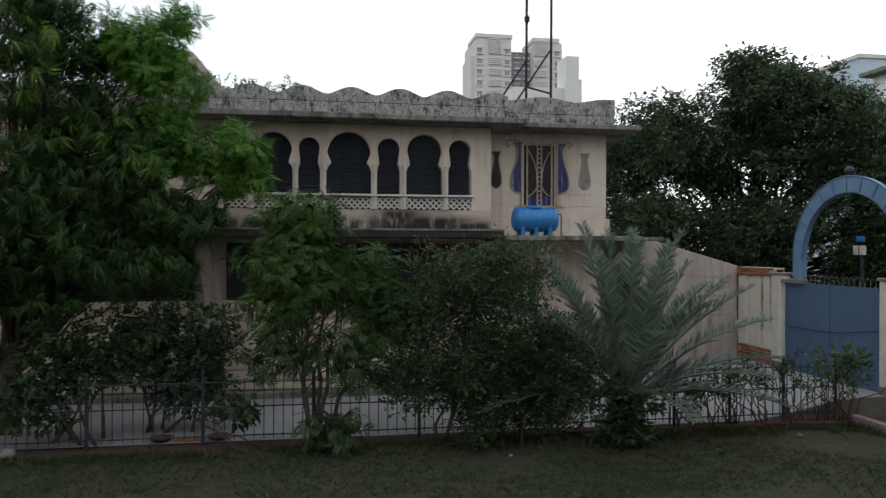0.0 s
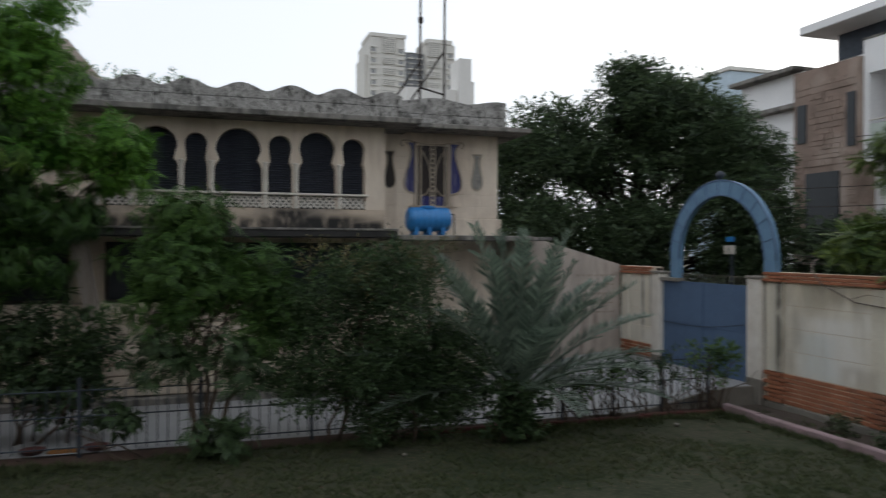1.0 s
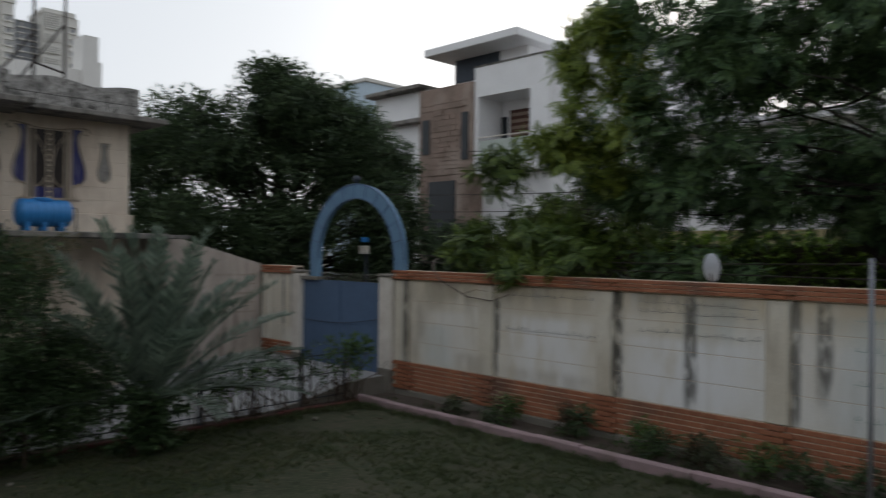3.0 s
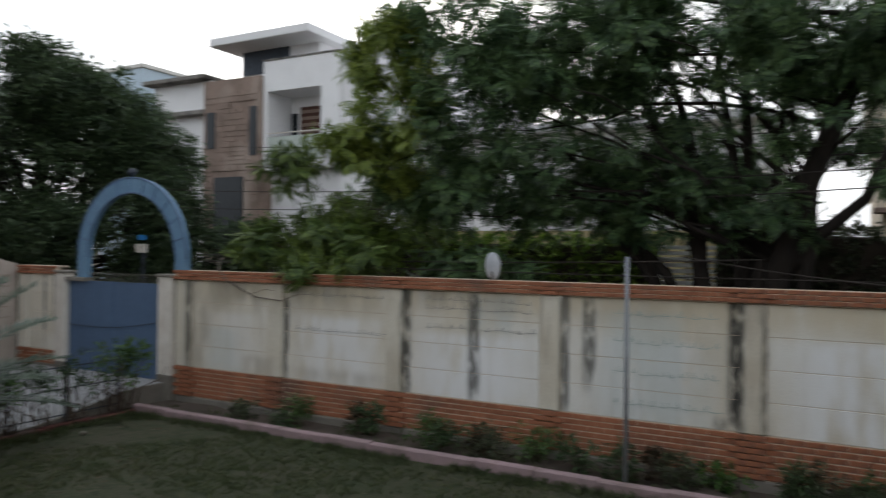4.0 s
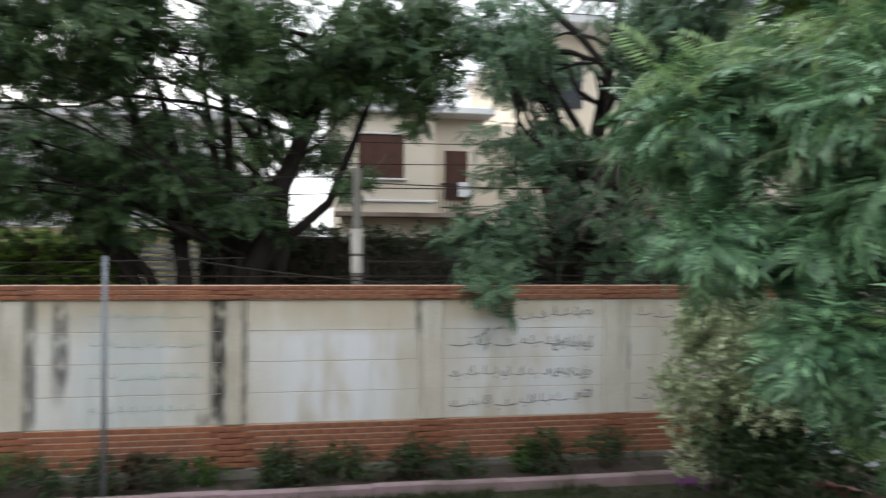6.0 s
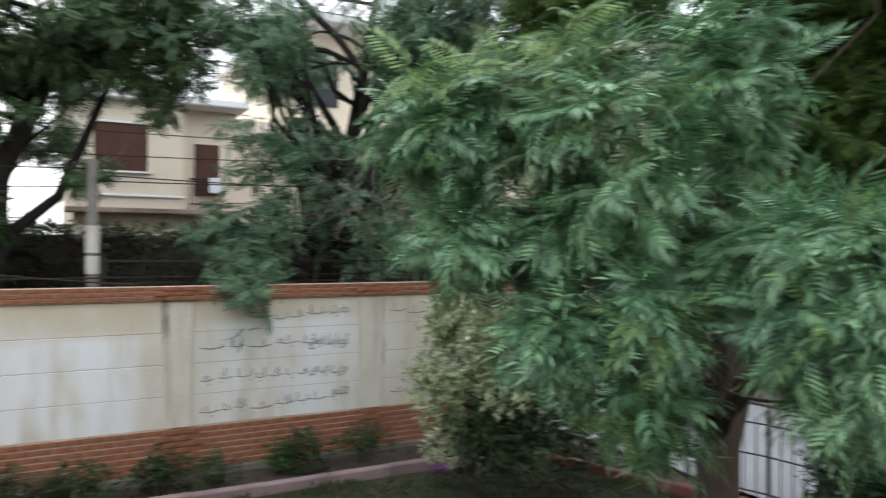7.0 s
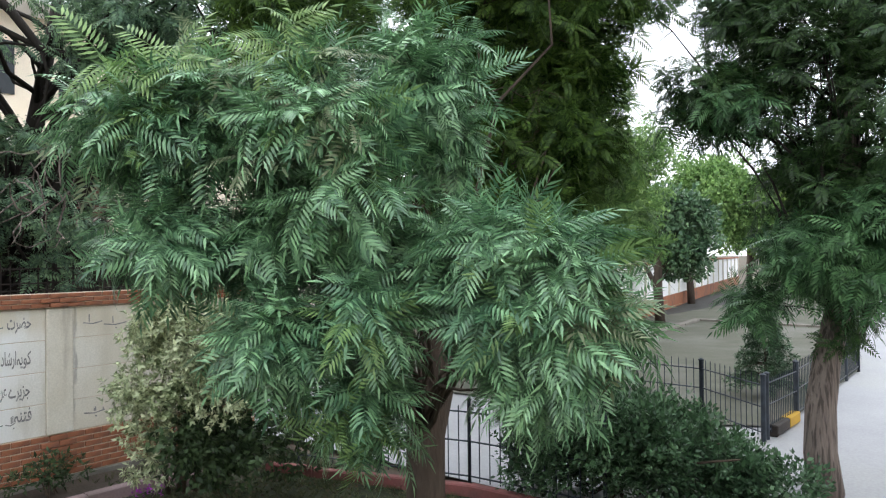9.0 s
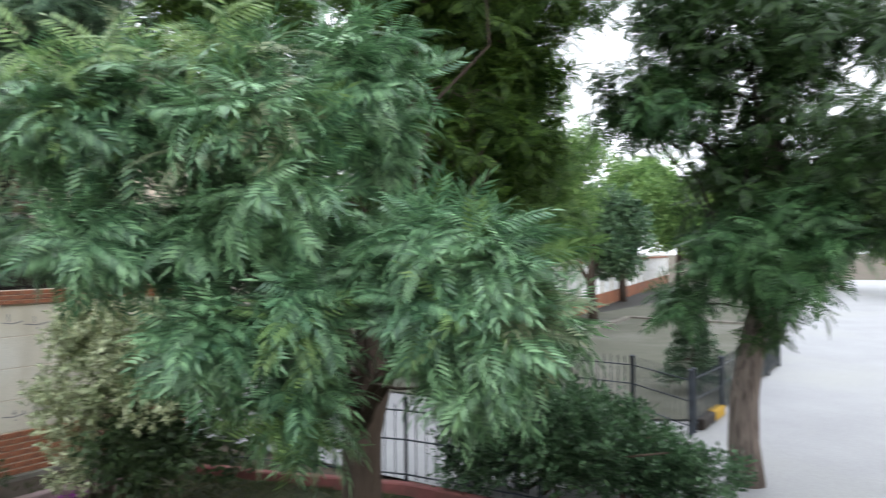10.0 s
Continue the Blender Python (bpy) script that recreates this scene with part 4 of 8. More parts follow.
def wavy(x0, x1, y, z0, z1, amp, period, phase):
    n = int((x1 - x0) / 0.05)
    poly = [(x0, z0)]
    for i in range(n + 1):
        x = x0 + (x1 - x0) * i / n
        u = ((x - x0) / period + phase) % 1.0
        poly.append((x, z1 + amp * (0.5 + 0.5 * math.cos(2 * math.pi * (u - 0.5))) ** 0.75))
    poly.append((x1, z0))
    mb = MB()
    top = poly[1:-1]
    k = len(top)
    vs = [(x, yy, z) for yy in (y, y + 0.14) for x, z in top] + [(x, yy, z0) for yy in (y, y + 0.14) for x, z in top]
    fs = [(0, 2 * k, 3 * k, k), (k - 1, 2 * k - 1, 4 * k - 1, 3 * k - 1)]
    for i in range(k - 1):
        fs += [(i, i + 1, 2 * k + i + 1, 2 * k + i), (k + i, 3 * k + i, 3 * k + i + 1, k + i + 1), (i, k + i, k + i + 1, i + 1), (2 * k + i, 2 * k + i + 1, 3 * k + i + 1, 3 * k + i)]
    mb.add(vs, fs)
    return mb


def vase(cx, w, z0, z1, side=0):
    """An outline like a vase: narrow neck, round belly; side keeps one half beside a window."""
    pts = []
    n = 20
    h = z1 - z0
    for i in range(n + 1):
        t = i / n
        if t < 0.2:
            r = math.sqrt(max(0.0, 1 - ((0.2 - t) / 0.2) ** 2)) * 0.98 + 0.02
        elif t < 0.82:
            r = 1 - 0.56 * (0.5 - 0.5 * math.cos(math.pi * (t - 0.2) / 0.62))
        else:
            r = 0.44 + 0.42 * ((t - 0.82) / 0.18) ** 2
        pts.append((r * w / 2, z0 + h * t))
    if side:
        return [(cx, z) for _, z in (pts[0], pts[-1])][::1] + [(cx + side * r * 2, z) for r, z in pts[::-1]]
    return [(cx - r, z) for r, z in pts] + [(cx + r, z) for r, z in pts[::-1]]


def win_holes(ob):
    y = RY
    wall = MB().box(3.785, y, 3.47, 6.80, y + 0.3, 5.93)
    part("wing_wall", wall, M_CREAM, ob)
    # block courses proud of the wall
    for k in range(7):
        z = 3.905 + k * 0.285
        x = 3.79
        step = 0.42 if k % 2 else 0.72
        while x < 6.79:
            e = min(x + step, 6.797)
            if 6.797 - e < 0.15:
                e = 6.797
            part("block", MB().box(x + 0.003, y - 0.010, z + 0.003, e - 0.003, y - 0.002, min(z + 0.282, 5.9), 0.004), M_CREAM, ob)
            x, step = e, 0.72
    part("wing_plinth", MB().box(3.79, y - 0.06, 3.47, 6.88, y - 0.002, 3.90, 0.015), M_CREAM, ob)
    for cx, w, pane in ((4.09, 0.24, M_SMOKE), (6.255, 0.25, M_FROSTED)):
        part("vase_window", MB().prism(vase(cx, w, 4.60, 5.44), "y", y - 0.015, y - 0.004), pane, ob, "vase-shaped pane of old glass")
        fr = MB().tube([(x, y - 0.02, z) for x, z in vase(cx, w + 0.03, 4.585, 5.455)], 0.014, 6)
        part("vase_frame", fr, M_WINBROWN, ob)
    for cx, s in ((4.72, -1), (5.58, 1)):
        part("belly_pane", MB().prism(vase(cx, 0.27, 4.47, 5.68, s), "y", y - 0.02, y - 0.005), M_PURPLE, ob, "blue-violet glass in a belly-shaped pane")
        line = [(x, y - 0.03, z) for x, z in vase(cx, 0.285, 4.46, 5.69, s)[2:]]
        part("belly_frame", MB().tube(line, 0.018, 6), M_WINBROWN, ob)
    # casement
    a, b, z0, z1 = 4.76, 5.50, 4.20, 5.62
    part("casement_glass", MB().box(a, y - 0.018, z0, b, y - 0.004, z1), M_SMOKE, ob, "smoked casement glass")
    fr = MB()
    for x in (a - 0.06, a + 0.07, b - 0.07, b + 0.06):
        fr.box(x - 0.02, y - 0.06, z0 - 0.03, x + 0.02, y - 0.02, z1 + 0.04, 0.006)
    m = (a + b) / 2
    for x in (m - 0.05, m + 0.05):
        fr.box(x - 0.016, y - 0.055, z0, x + 0.016, y - 0.02, z1, 0.005)
    k = z0
    while k < z1:
        fr.box(m - 0.05, y - 0.05, k, m + 0.05, y - 0.03, k + 0.03)
        k += 0.11
    fr.box(a - 0.08, y - 0.06, z0 - 0.05, b + 0.08, y - 0.02, z0, 0.006)
    part("casement_frame", fr, M_WINBROWN, ob, "weathered pale-brown casement frame")
    part("casement_base", MB().box(a + 0.06, y - 0.024, z0, b - 0.06, y - 0.019, z0 + 0.22), M_PURPLE, ob)
    curve = MB()
    for s in (-1, 1):
        up = [(m + s * (0.06 + 0.22 * t ** 2.2), y - 0.045, z0 + 0.62 + t * 0.68) for t in (0, 0.2, 0.4, 0.6, 0.8, 1.0)]
        curve.tube([(m + s * 0.055, y - 0.045, z0 + 0.45)] + up, 0.013, 6)
        curve.tube([(m + s * 0.06, y - 0.045, z0 + 0.44), (m + s * 0.11, y - 0.045, z0 + 0.34), (m + s * 0.2, y - 0.045, z0 + 0.25), (m + s * 0.3, y - 0.045, z0 + 0.22)], 0.013, 6)
        curve.tube([(m + s * 0.45, y - 0.04, z1 + 0.07), (m + s * 0.6, y - 0.04, z1 + 0.11), (m + s * 0.74, y - 0.04, z1 + 0.10), (m + s * 0.80, y - 0.04, z1 + 0.03), (m + s * 0.76, y - 0.04, z1 - 0.04), (m + s * 0.71, y - 0.04, z1 - 0.01)], 0.02, 6)
        curve.tube([(m + s * 0.43, y - 0.04, z0 + 0.12), (m + s * 0.47, y - 0.04, z0), (m + s * 0.60, y - 0.04, z0 - 0.04)], 0.016, 6)
    curve.tube([(m - 0.45, y - 0.04, z1 + 0.08), (m - 0.2, y - 0.04, z1 + 0.03), (m + 0.2, y - 0.04, z1 + 0.03), (m + 0.45, y - 0.04, z1 + 0.08)], 0.016, 6)
    part("scrollwork", curve, M_WINBROWN, ob)


house = old_house()


def tank():
    ob = thing("water_tank", (4.72, 15.75, 3.47), "blue plastic water tank lying on the porch slab", "water tank")
    r, cz = 0.27, 3.83
    prof = [(0.02, -0.5), (r * 0.72, -0.49), (r * 0.93, -0.45), (r, -0.39)]
    for k in range(6):
        x = -0.33 + k * 0.132
        prof += [(r, x - 0.03), (r * 0.965, x - 0.012), (r * 0.965, x + 0.012), (r, x + 0.03)]
    prof += [(r, 0.39), (r * 0.93, 0.45), (r * 0.72, 0.49), (0.02, 0.5)]
    part("barrel", MB().lathe(prof, (4.72, 15.75, cz), 24, "x"), M_TANK, ob, smooth=True)
    part("lid", MB().lathe([(0.17, 4.06), (0.18, 4.08), (0.18, 4.11), (0.12, 4.13), (0.02, 4.135)], (4.70, 15.75, 0), 20), M_TANK, ob)
    for x in (4.40, 4.70, 5.02):
        for y in (15.60, 15.90):
            part("foot", MB().box(x - 0.045, y - 0.05, 3.47, x + 0.045, y + 0.05, 3.70, 0.015), M_TANK, ob)
    part("outlet_pipe", MB().tube([(5.2, 15.75, 3.95), (5.32, 15.75, 3.95), (5.33, 15.75, 3.9), (5.33, 15.75, 3.47)], 0.014, 8), M_RUST, ob)
    return ob


tank()

annex = thing("annex", (9.2, 17.7, 0), "plain beige annex wall with faded lettering beside the house", "wall", "", "structure")
part("wall", MB().prism([(8.1, 0.0), (8.1, 3.47), (8.4, 3.42), (10.78, 2.76), (10.78, 0.0)], "y", 17.7, 17.95).box(6.8, 19.2, 0, 8.1, 19.4, 3.4).box(8.1, 17.95, 0, 8.3, 19.4, 3.4), M_ANNEX, annex)
part("canopy", MB().box(7.003, 16.6, 3.38, 8.2, 17.69, 3.47, 0.01).box(7.003, 17.69, 3.40, 8.098, 19.4, 3.47), M_CONCRETE, annex)
for row in range(5):
    z = 2.45 - row * 0.25
    x = 9.45 + 0.05 * row
    while x < 10.6:
        w = random.uniform(0.03, 0.12)
        part("lettering", MB().box(x, 17.69, z + random.uniform(-0.01, 0.02), x + w, 17.698, z + random.uniform(0.035, 0.06)), M_INKFADED, annex)
        x += w + random.uniform(0.04, 0.09)
# ---- gate ----


def gate():
    ob = thing("gate", (WX, 13.9, 0.36), "blue sheet-metal gate under a pale blue arch", "gate")
    y0, y1 = 12.66, 15.70
    for y, w in ((12.43, 0.42), (15.90, 0.36)):
        part("gate_post", MB().box(WX - 0.12, y - w / 2, -0.1, WX + 0.16, y + w / 2, 2.58, 0.015), M_WHITE, ob, "whitewashed gate post")
        part("post_base", MB().box(WX - 0.135, y - w / 2 - 0.012, -0.1, WX + 0.17, y + w / 2 + 0.012, 0.55, 0.015), M_PLINTH, ob, "bare cement foot of the post")
        part("post_cap", MB().box(WX - 0.15, y - w / 2 - 0.03, 2.583, WX + 0.19, y + w / 2 + 0.03, 2.64, 0.012), M_PLINTH, ob)
    leaf = (y0 + y1) / 2
    for a, b in ((y0, leaf - 0.01), (leaf + 0.01, y1)):
        g = part("gate_leaf", MB().box(WX - 0.01, a, 0.42, WX + 0.012, b, 2.40, 0.004), M_BLUE, ob, "blue painted steel leaf")
        fr = MB()
        for y in (a, b - 0.045):
            fr.box(WX - 0.018, y, 0.40, WX - 0.011, y + 0.035, 2.44, 0.003)
        for z in (0.40, 1.42, 2.395):
            fr.box(WX - 0.017, a + 0.036, z, WX - 0.011, b - 0.036, z + 0.03, 0.003)
        part("leaf_frame", fr, M_BLUE, g)
    wk = MB()
    for y in (15.5, 14.78):
        wk.box(WX - 0.0165, y, 0.45, WX - 0.0112, y + 0.02, 2.2, 0.002)
    wk.box(WX - 0.0165, 14.802, 2.2, WX - 0.0112, 15.498, 2.22, 0.002)
    part("wicket", wk, M_BLUE, ob)
    sp = MB()
    y = y0 + 0.05
    while y < y1:
        sp.tube([(WX, y, 2.4), (WX, y, 2.53), (WX, y - 0.03, 2.6), (WX, y - 0.09, 2.61), (WX, y - 0.11, 2.56)], [0.008, 0.008, 0.008, 0.007, 0.004], 5)
        y += 0.15
    part("spikes", sp, M_PLINTH, ob, "row of small bent iron spikes")
    part("barbed_wire", MB().tube([(WX - 0.05, y0 + (y1 - y0) * k / 10, 1.62 - 0.10 * math.sin(math.pi * k / 10) - 0.02 * k) for k in range(11)], 0.008, 5), M_STEEL, ob, "slack wire across the gate")
    # arch of two bent plates with struts
    c, r0, r1 = 13.61, 1.41, 1.74
    zc = 2.96
    def rim(r, t):
        return (c + r * math.cos(t), zc + r * math.sin(t))
    mb = MB()
    n = 28
    vs, fs = [], []
    for i in range(n + 1):
        t = math.pi * i / n
        for x in (WX - 0.06, WX + 0.06):
            for r in (r0, r1):
                p = rim(r, t)
                vs.append((x, p[0], p[1]))
    for i in range(n):
        k = 4 * i
        fs += [(k, k + 1, k + 5, k + 4), (k + 2, k + 6, k + 7, k + 3), (k, k + 4, k + 6, k + 2), (k + 1, k + 3, k + 7, k + 5)]
    fs += [(0, 2, 3, 1), (4 * n, 4 * n + 1, 4 * n + 3, 4 * n + 2)]
    mb.add(vs, fs)
    for s in (-1, 1):
        ya, yb = sorted((c + s * r0, c + s * r1))
        mb.box(WX - 0.06, ya, 2.5 if s > 0 else 2.72, WX + 0.06, yb, zc)
    part("arch_bracket", MB().box(WX - 0.11, 15.02, 2.41, WX + 0.11, 15.74, 2.498, 0.01), M_PLINTH, ob)
    part("arch", mb, M_ARCH, ob, "pale blue sheet-metal arch")
    for i in range(1, 12):
        t = math.pi * i / 12
        a, b = rim(r0 + 0.004, t), rim(r1 + 0.006, t)
        part("arch_seam", MB().tube([(WX - 0.064, a[0], a[1]), (WX - 0.064, b[0], b[1])], 0.012, 5), M_BLUE, ob)
    for r in (r0, r1):
        line = [(WX - 0.06, *rim(r, math.pi * i / 28)) for i in range(29)]
        part("arch_rim", MB().tube(line, 0.018, 6), M_BLUE, ob, "darker blue rim of the arch", smooth=True)
    top = zc + r1
    part("arch_lamp", MB().lathe([(0.03, top), (0.04, top + 0.04), (0.09, top + 0.08), (0.1, top + 0.13), (0.06, top + 0.19), (0.02, top + 0.21)], (WX, c, 0), 12), M_STEEL, ob,
         "small pale lamp on the arch", smooth=True)
    return ob


gate()

# ---- railings ----


def railing(name, pts, label, posts_every, bar_step, height, material, post_r=0.028, z0=0.0, group="railings", over=0.0):
    ob = thing(name, (*pts[0], z0), label, "fence", group)
    for a, b in zip(pts, pts[1:]):
        a, b = Vector((*a, z0)), Vector((*b, z0))
        ln = (b - a).length
        u = (b - a) / ln
        n = max(1, round(ln / posts_every))
        for i in range(n + 1):
            p = a + u * (ln * i / n)
            part("post", MB().tube([p, p + Vector((0, 0, height + 0.1))], post_r, 8).lathe([(post_r * 1.3, 0), (post_r * 1.3, 0.02), (0.005, 0.05)], p + Vector((0, 0, height + 0.1)), 8), material, ob)
        for z in (0.16, height * 0.58, height - 0.06):
            part("rail", MB().tube([a + Vector((0, 0, z)), b + Vector((0, 0, z))], 0.012, 6), material, ob)
        m = int(ln / bar_step)
        base = MB().tube([(0, 0, 0.1), (0, 0, height + over), (0, 0, height + over + 0.03)], [0.0085, 0.0085, 0.001], 5).mesh("bar")
        base.materials.append(material)
        for i in range(1, m):
            p = a + u * (ln * i / m)
            q = part("bar", base, material, ob)
            q.location = p - world_place(ob)
    return ob


railing("railing", [(5.2, 12.3), (9.55, 12.38)], "thin grey iron railing before the gate", 1.1, 0.145, 1.08, M_STEEL, 0.03)
railing("railing", [(-7.07, 12.3), (5.18, 12.3)], "thin grey iron railing between lawn and driveway", 1.75, 0.155, 1.08, M_STEEL, 0.03)
railing("railing", [(9.0, -7.4), (6.2, -8.1), (4.2, -8.2)], "thin dark iron railing at the end of the lawn", 1.6, 0.16, 1.1, M_STEEL, 0.025)
railing("railing", [(10.4, -14.6), (5.2, -14.2), (3.72, -13.0)], "blue-grey iron railing round the second lawn", 1.7, 0.15, 1.02, M_STEEL, 0.045, over=0.1)
railing("railing", [(3.72, -13.2), (3.66, -14.9)], "blue-grey iron gate panel beside the lane", 1.7, 0.10, 1.02, M_STEEL, 0.04)
railing("railing", [(3.70, -14.95), (3.88, -22.0), (5.2, -28.6)], "blue-grey iron railing along the lane", 1.9, 0.13, 1.02, M_STEEL, 0.035, over=0.08)
# ---- buildings beyond the wall ----


def tower():
    """High-rise of two shafts with a recess between, pierced balcony screens and framed windows."""
    ob = thing("apartment_tower", (64, 220, 0), "pale grey high-rise with screened balconies in the haze", "building")
    f = 220.0
    part("left_shaft", MB().box(47.3, f, 0, 58.3, f + 18, 67.4).box(46.2, f + 3, 0, 47.3, f + 16, 62.5), M_TOWER, ob)
    part("right_shaft", MB().box(65.3, f, 0, 74.5, f + 18, 66.8), M_TOWER, ob)
    part("recess", MB().box(58.3, f + 3.5, 0, 65.3, f + 18, 64.4), M_TOWERWIN, ob, "recess between the shafts with its shade painted in grey")
    part("cornice", MB().box(47.0, f - 0.4, 67.4, 58.6, f + 12, 68.6, 0.1), M_TOWER, ob)
    part("cornice", MB().box(65.0, f - 0.4, 66.8, 73.6, f + 12, 68.2, 0.1), M_TOWER, ob)
    for row in range(13):
        z = 63.0 - row * 3.3
        tall = 2.6 if row == 0 else 0.0
        for xa, xb in ((51.3, 55.0), (65.6, 69.4)):
            # Flat dark panels paint the balconies' shade behind the screens
            part("balcony_shade_panel", MB().box(xa, f - 0.3, z - 0.3, xb, f - 0.02, z + 1.5 + tall), M_TOWER_DARK, ob, "dark panel standing in for balcony shade behind the screen")
            sc = MB()
            for k in range(6):
                x = xa + (xb - xa) * k / 5
                sc.box(x - 0.14, f - 0.7, z - 0.3, x + 0.14, f - 0.32, z + 1.5 + tall)
            n = 8 if tall else 4
            for k in range(n):
                zz = z - 0.3 + (1.8 + tall) * k / (n - 1)
                sc.box(xa - 0.15, f - 0.68, zz - 0.12, xb + 0.15, f - 0.34, zz + 0.12)
            part("screen", sc, M_TOWER, ob, "pale pierced screen")
        for xa in (47.7, 56.4, 60.4, 63.2, 72.3):
            d = 3.5 if 58.3 < xa < 65.3 else 0
            w = part("window", MB().box(xa, f + d - 0.1, z - 0.2, xa + 1.3, f + d - 0.02, z + 1.0), M_TOWERWIN, ob)
            part("mullion", MB().box(xa + 0.55, f + d - 0.2, z - 0.2, xa + 0.75, f + d - 0.12, z + 1.0), M_TOWER, w)
            part("sill", MB().box(xa - 0.4, f + d - 0.6, z - 0.7, xa + 1.7, f + d - 0.02, z - 0.3), M_TOWER, w)
            part("hood", MB().box(xa - 0.3, f + d - 0.5, z + 1.15, xa + 1.6, f + d - 0.02, z + 1.4), M_TOWER, w)
    return ob


tower()
stair = thing("stair_head", (37, 100, 0), "bare grey concrete stair head on a far roof", "building")
part("wall", MB().box(34.5, 100, 0, 36.4, 104, 30.4).box(36.403, 100.2, 0, 36.9, 104, 27.2).box(27, 101, 0, 34.497, 106, 26.0), M_PALECONC, stair)

glass_block = thing("glass_building", (51, 62, 0), "pale blue glazed building far beyond the trees", "building")
part("wall", MB().box(48.6, 60, 0, 54, 66, 20.6), mat("hazy_blue_glazing", (0.50, 0.60, 0.67), (0.44, 0.54, 0.62), 0.3, 0.3, 4, 0.0), glass_block)
part("roof", MB().box(48.4, 59.8, 20.6, 54.2, 66.2, 21.0, 0.05), M_TOWER, glass_block)

mast = thing("antenna_frame", (4.9, 18.4, 6.03), "rusty pipe frame for an aerial on the roof", "antenna")
for x in (5.27, 5.93):
    part("pole", MB().tube([(x, 18.4, 6.03), (x + 0.02, 18.4, 11.5)], 0.035, 8), M_RUST, mast)
for a, b in (((3.93, 6.03), (5.3, 8.07)), ((4.38, 6.03), (5.95, 8.38)), ((5.27, 7.35), (5.93, 7.2)), ((4.6, 6.9), (5.27, 6.85))):
    part("brace", MB().tube([(a[0], 18.38, a[1]), (b[0], 18.38, b[1])], 0.024, 6), M_RUST, mast)
part("clamp", MB().lathe([(0.03, 9.0), (0.07, 9.03), (0.07, 9.15), (0.03, 9.18)], (5.28, 18.36, 0), 10), M_RUST, mast)


def white_house():
    X = 24.0
    ob = thing("white_house", (28, 20, 0), "white modern house with stone-clad bay and a balcony", "house")
    part("wall", MB().box(X + 0.4, 13.5, 0, 34, 18.2, 11.2).box(X + 1.6, 18.2, 0, 34, 22.0, 11.2), M_WHITEHOUSE, ob)
    # balcony storey: box with an opening
    part("balcony_wall", MB().box(X, 21.75, 6.9, X + 1.6, 22.0, 11.2), M_WHITEHOUSE, ob, "white framed balcony front")
    part("balcony_wall", MB().box(X, 18.0, 6.9, X + 1.6, 18.9, 11.2), M_WHITEHOUSE, ob)
    part("balcony_lintel", MB().box(X + 0.004, 18.9, 9.9, X + 1.6, 21.75, 11.196), M_WHITEHOUSE, ob)
    part("balcony_floor", MB().box(X - 0.004, 18.0, 6.55, X + 1.6, 22.0, 6.896), M_WHITEHOUSE, ob)
    part("balcony_rail", MB().tube([(X + 0.03, 18.9, 8.1), (X + 0.03, 21.75, 8.1)], 0.03, 8), M_WHITE, ob)
    part("parapet_cap", MB().box(X - 0.03, 18.0, 11.2, X + 0.3, 22.0, 11.28, 0.01), M_CONCRETE, ob)
    part("glass_guard", MB().box(X + 0.02, 18.92, 6.92, X + 0.05, 21.73, 7.95), mat("frosted_guard", (0.45, 0.5, 0.45), (0.4, 0.44, 0.4), 0.3, 2, 20, 0.0), ob)
    w = part("window", MB().box(X + 1.5, 20.1, 7.9, X + 1.597, 21.2, 9.45), M_WOODWIN, ob, "brown shuttered window")
    for k in range(5):
        part("slat", MB().box(X + 1.46, 20.12, 8.0 + k * 0.29, X + 1.497, 21.18, 8.14 + k * 0.29, 0.01), M_STONE, w)
    part("window", MB().box(X + 1.5, 21.4, 7.3, X + 1.597, 21.7, 9.2), M_GLASS, ob)
    z = 0.0
    for row in range(44):
        h = random.uniform(0.18, 0.3)
        y = 22.02
        while y < 25.25 and z > 3.0 and z + h < 10.6:
            e = min(25.28, y + random.uniform(0.25, 0.9))
            d = random.uniform(0.01, 0.05)
            if not (z + h > 3.1 and z < 6.4 and e > 22.8 and y < 24.7) and not (z + h > 7.1 and z < 9.35 and (y < 22.6 or e > 24.55)):
                part("stone_slab", MB().box(X - 0.205 - d, y, z, X - 0.203, e - 0.02, z + h - 0.02, 0.008), M_STONE, ob)
            y = e
        z += h
    part("stone_bay", MB().box(X - 0.2, 22.01, 0, 34, 25.3, 10.6), M_STONE, ob, "brown stone-clad bay")
    part("bay_window", MB().box(X - 0.25, 22.15, 7.2, X - 0.205, 22.55, 9.3), M_GLASS, ob)
    part("bay_window", MB().box(X - 0.25, 24.6, 7.6, X - 0.205, 25.1, 9.2), M_GLASS, ob)
    part("bay_window", MB().box(X - 0.26, 22.9, 3.2, X - 0.205, 24.6, 6.3), M_GLASS, ob, "tall dark window")
    part("penthouse", MB().box(X + 1.0, 19.8, 10.6, 30, 24.2, 12.05), M_WHITEHOUSE, ob)
    part("penthouse_band", MB().box(X + 0.95, 21.4, 11.0, X + 0.995, 24.1, 12.1), M_STEEL, ob)
    part("roof", MB().box(X - 0.5, 19.2, 12.05, 31, 24.75, 12.4, 0.03), M_WHITEHOUSE, ob, "thin flat overhanging roof")
    part("lower_wall", MB().box(X + 0.6, 14, 0, X + 1.5, 22, 6.5), M_WHITEHOUSE, ob)
    return ob


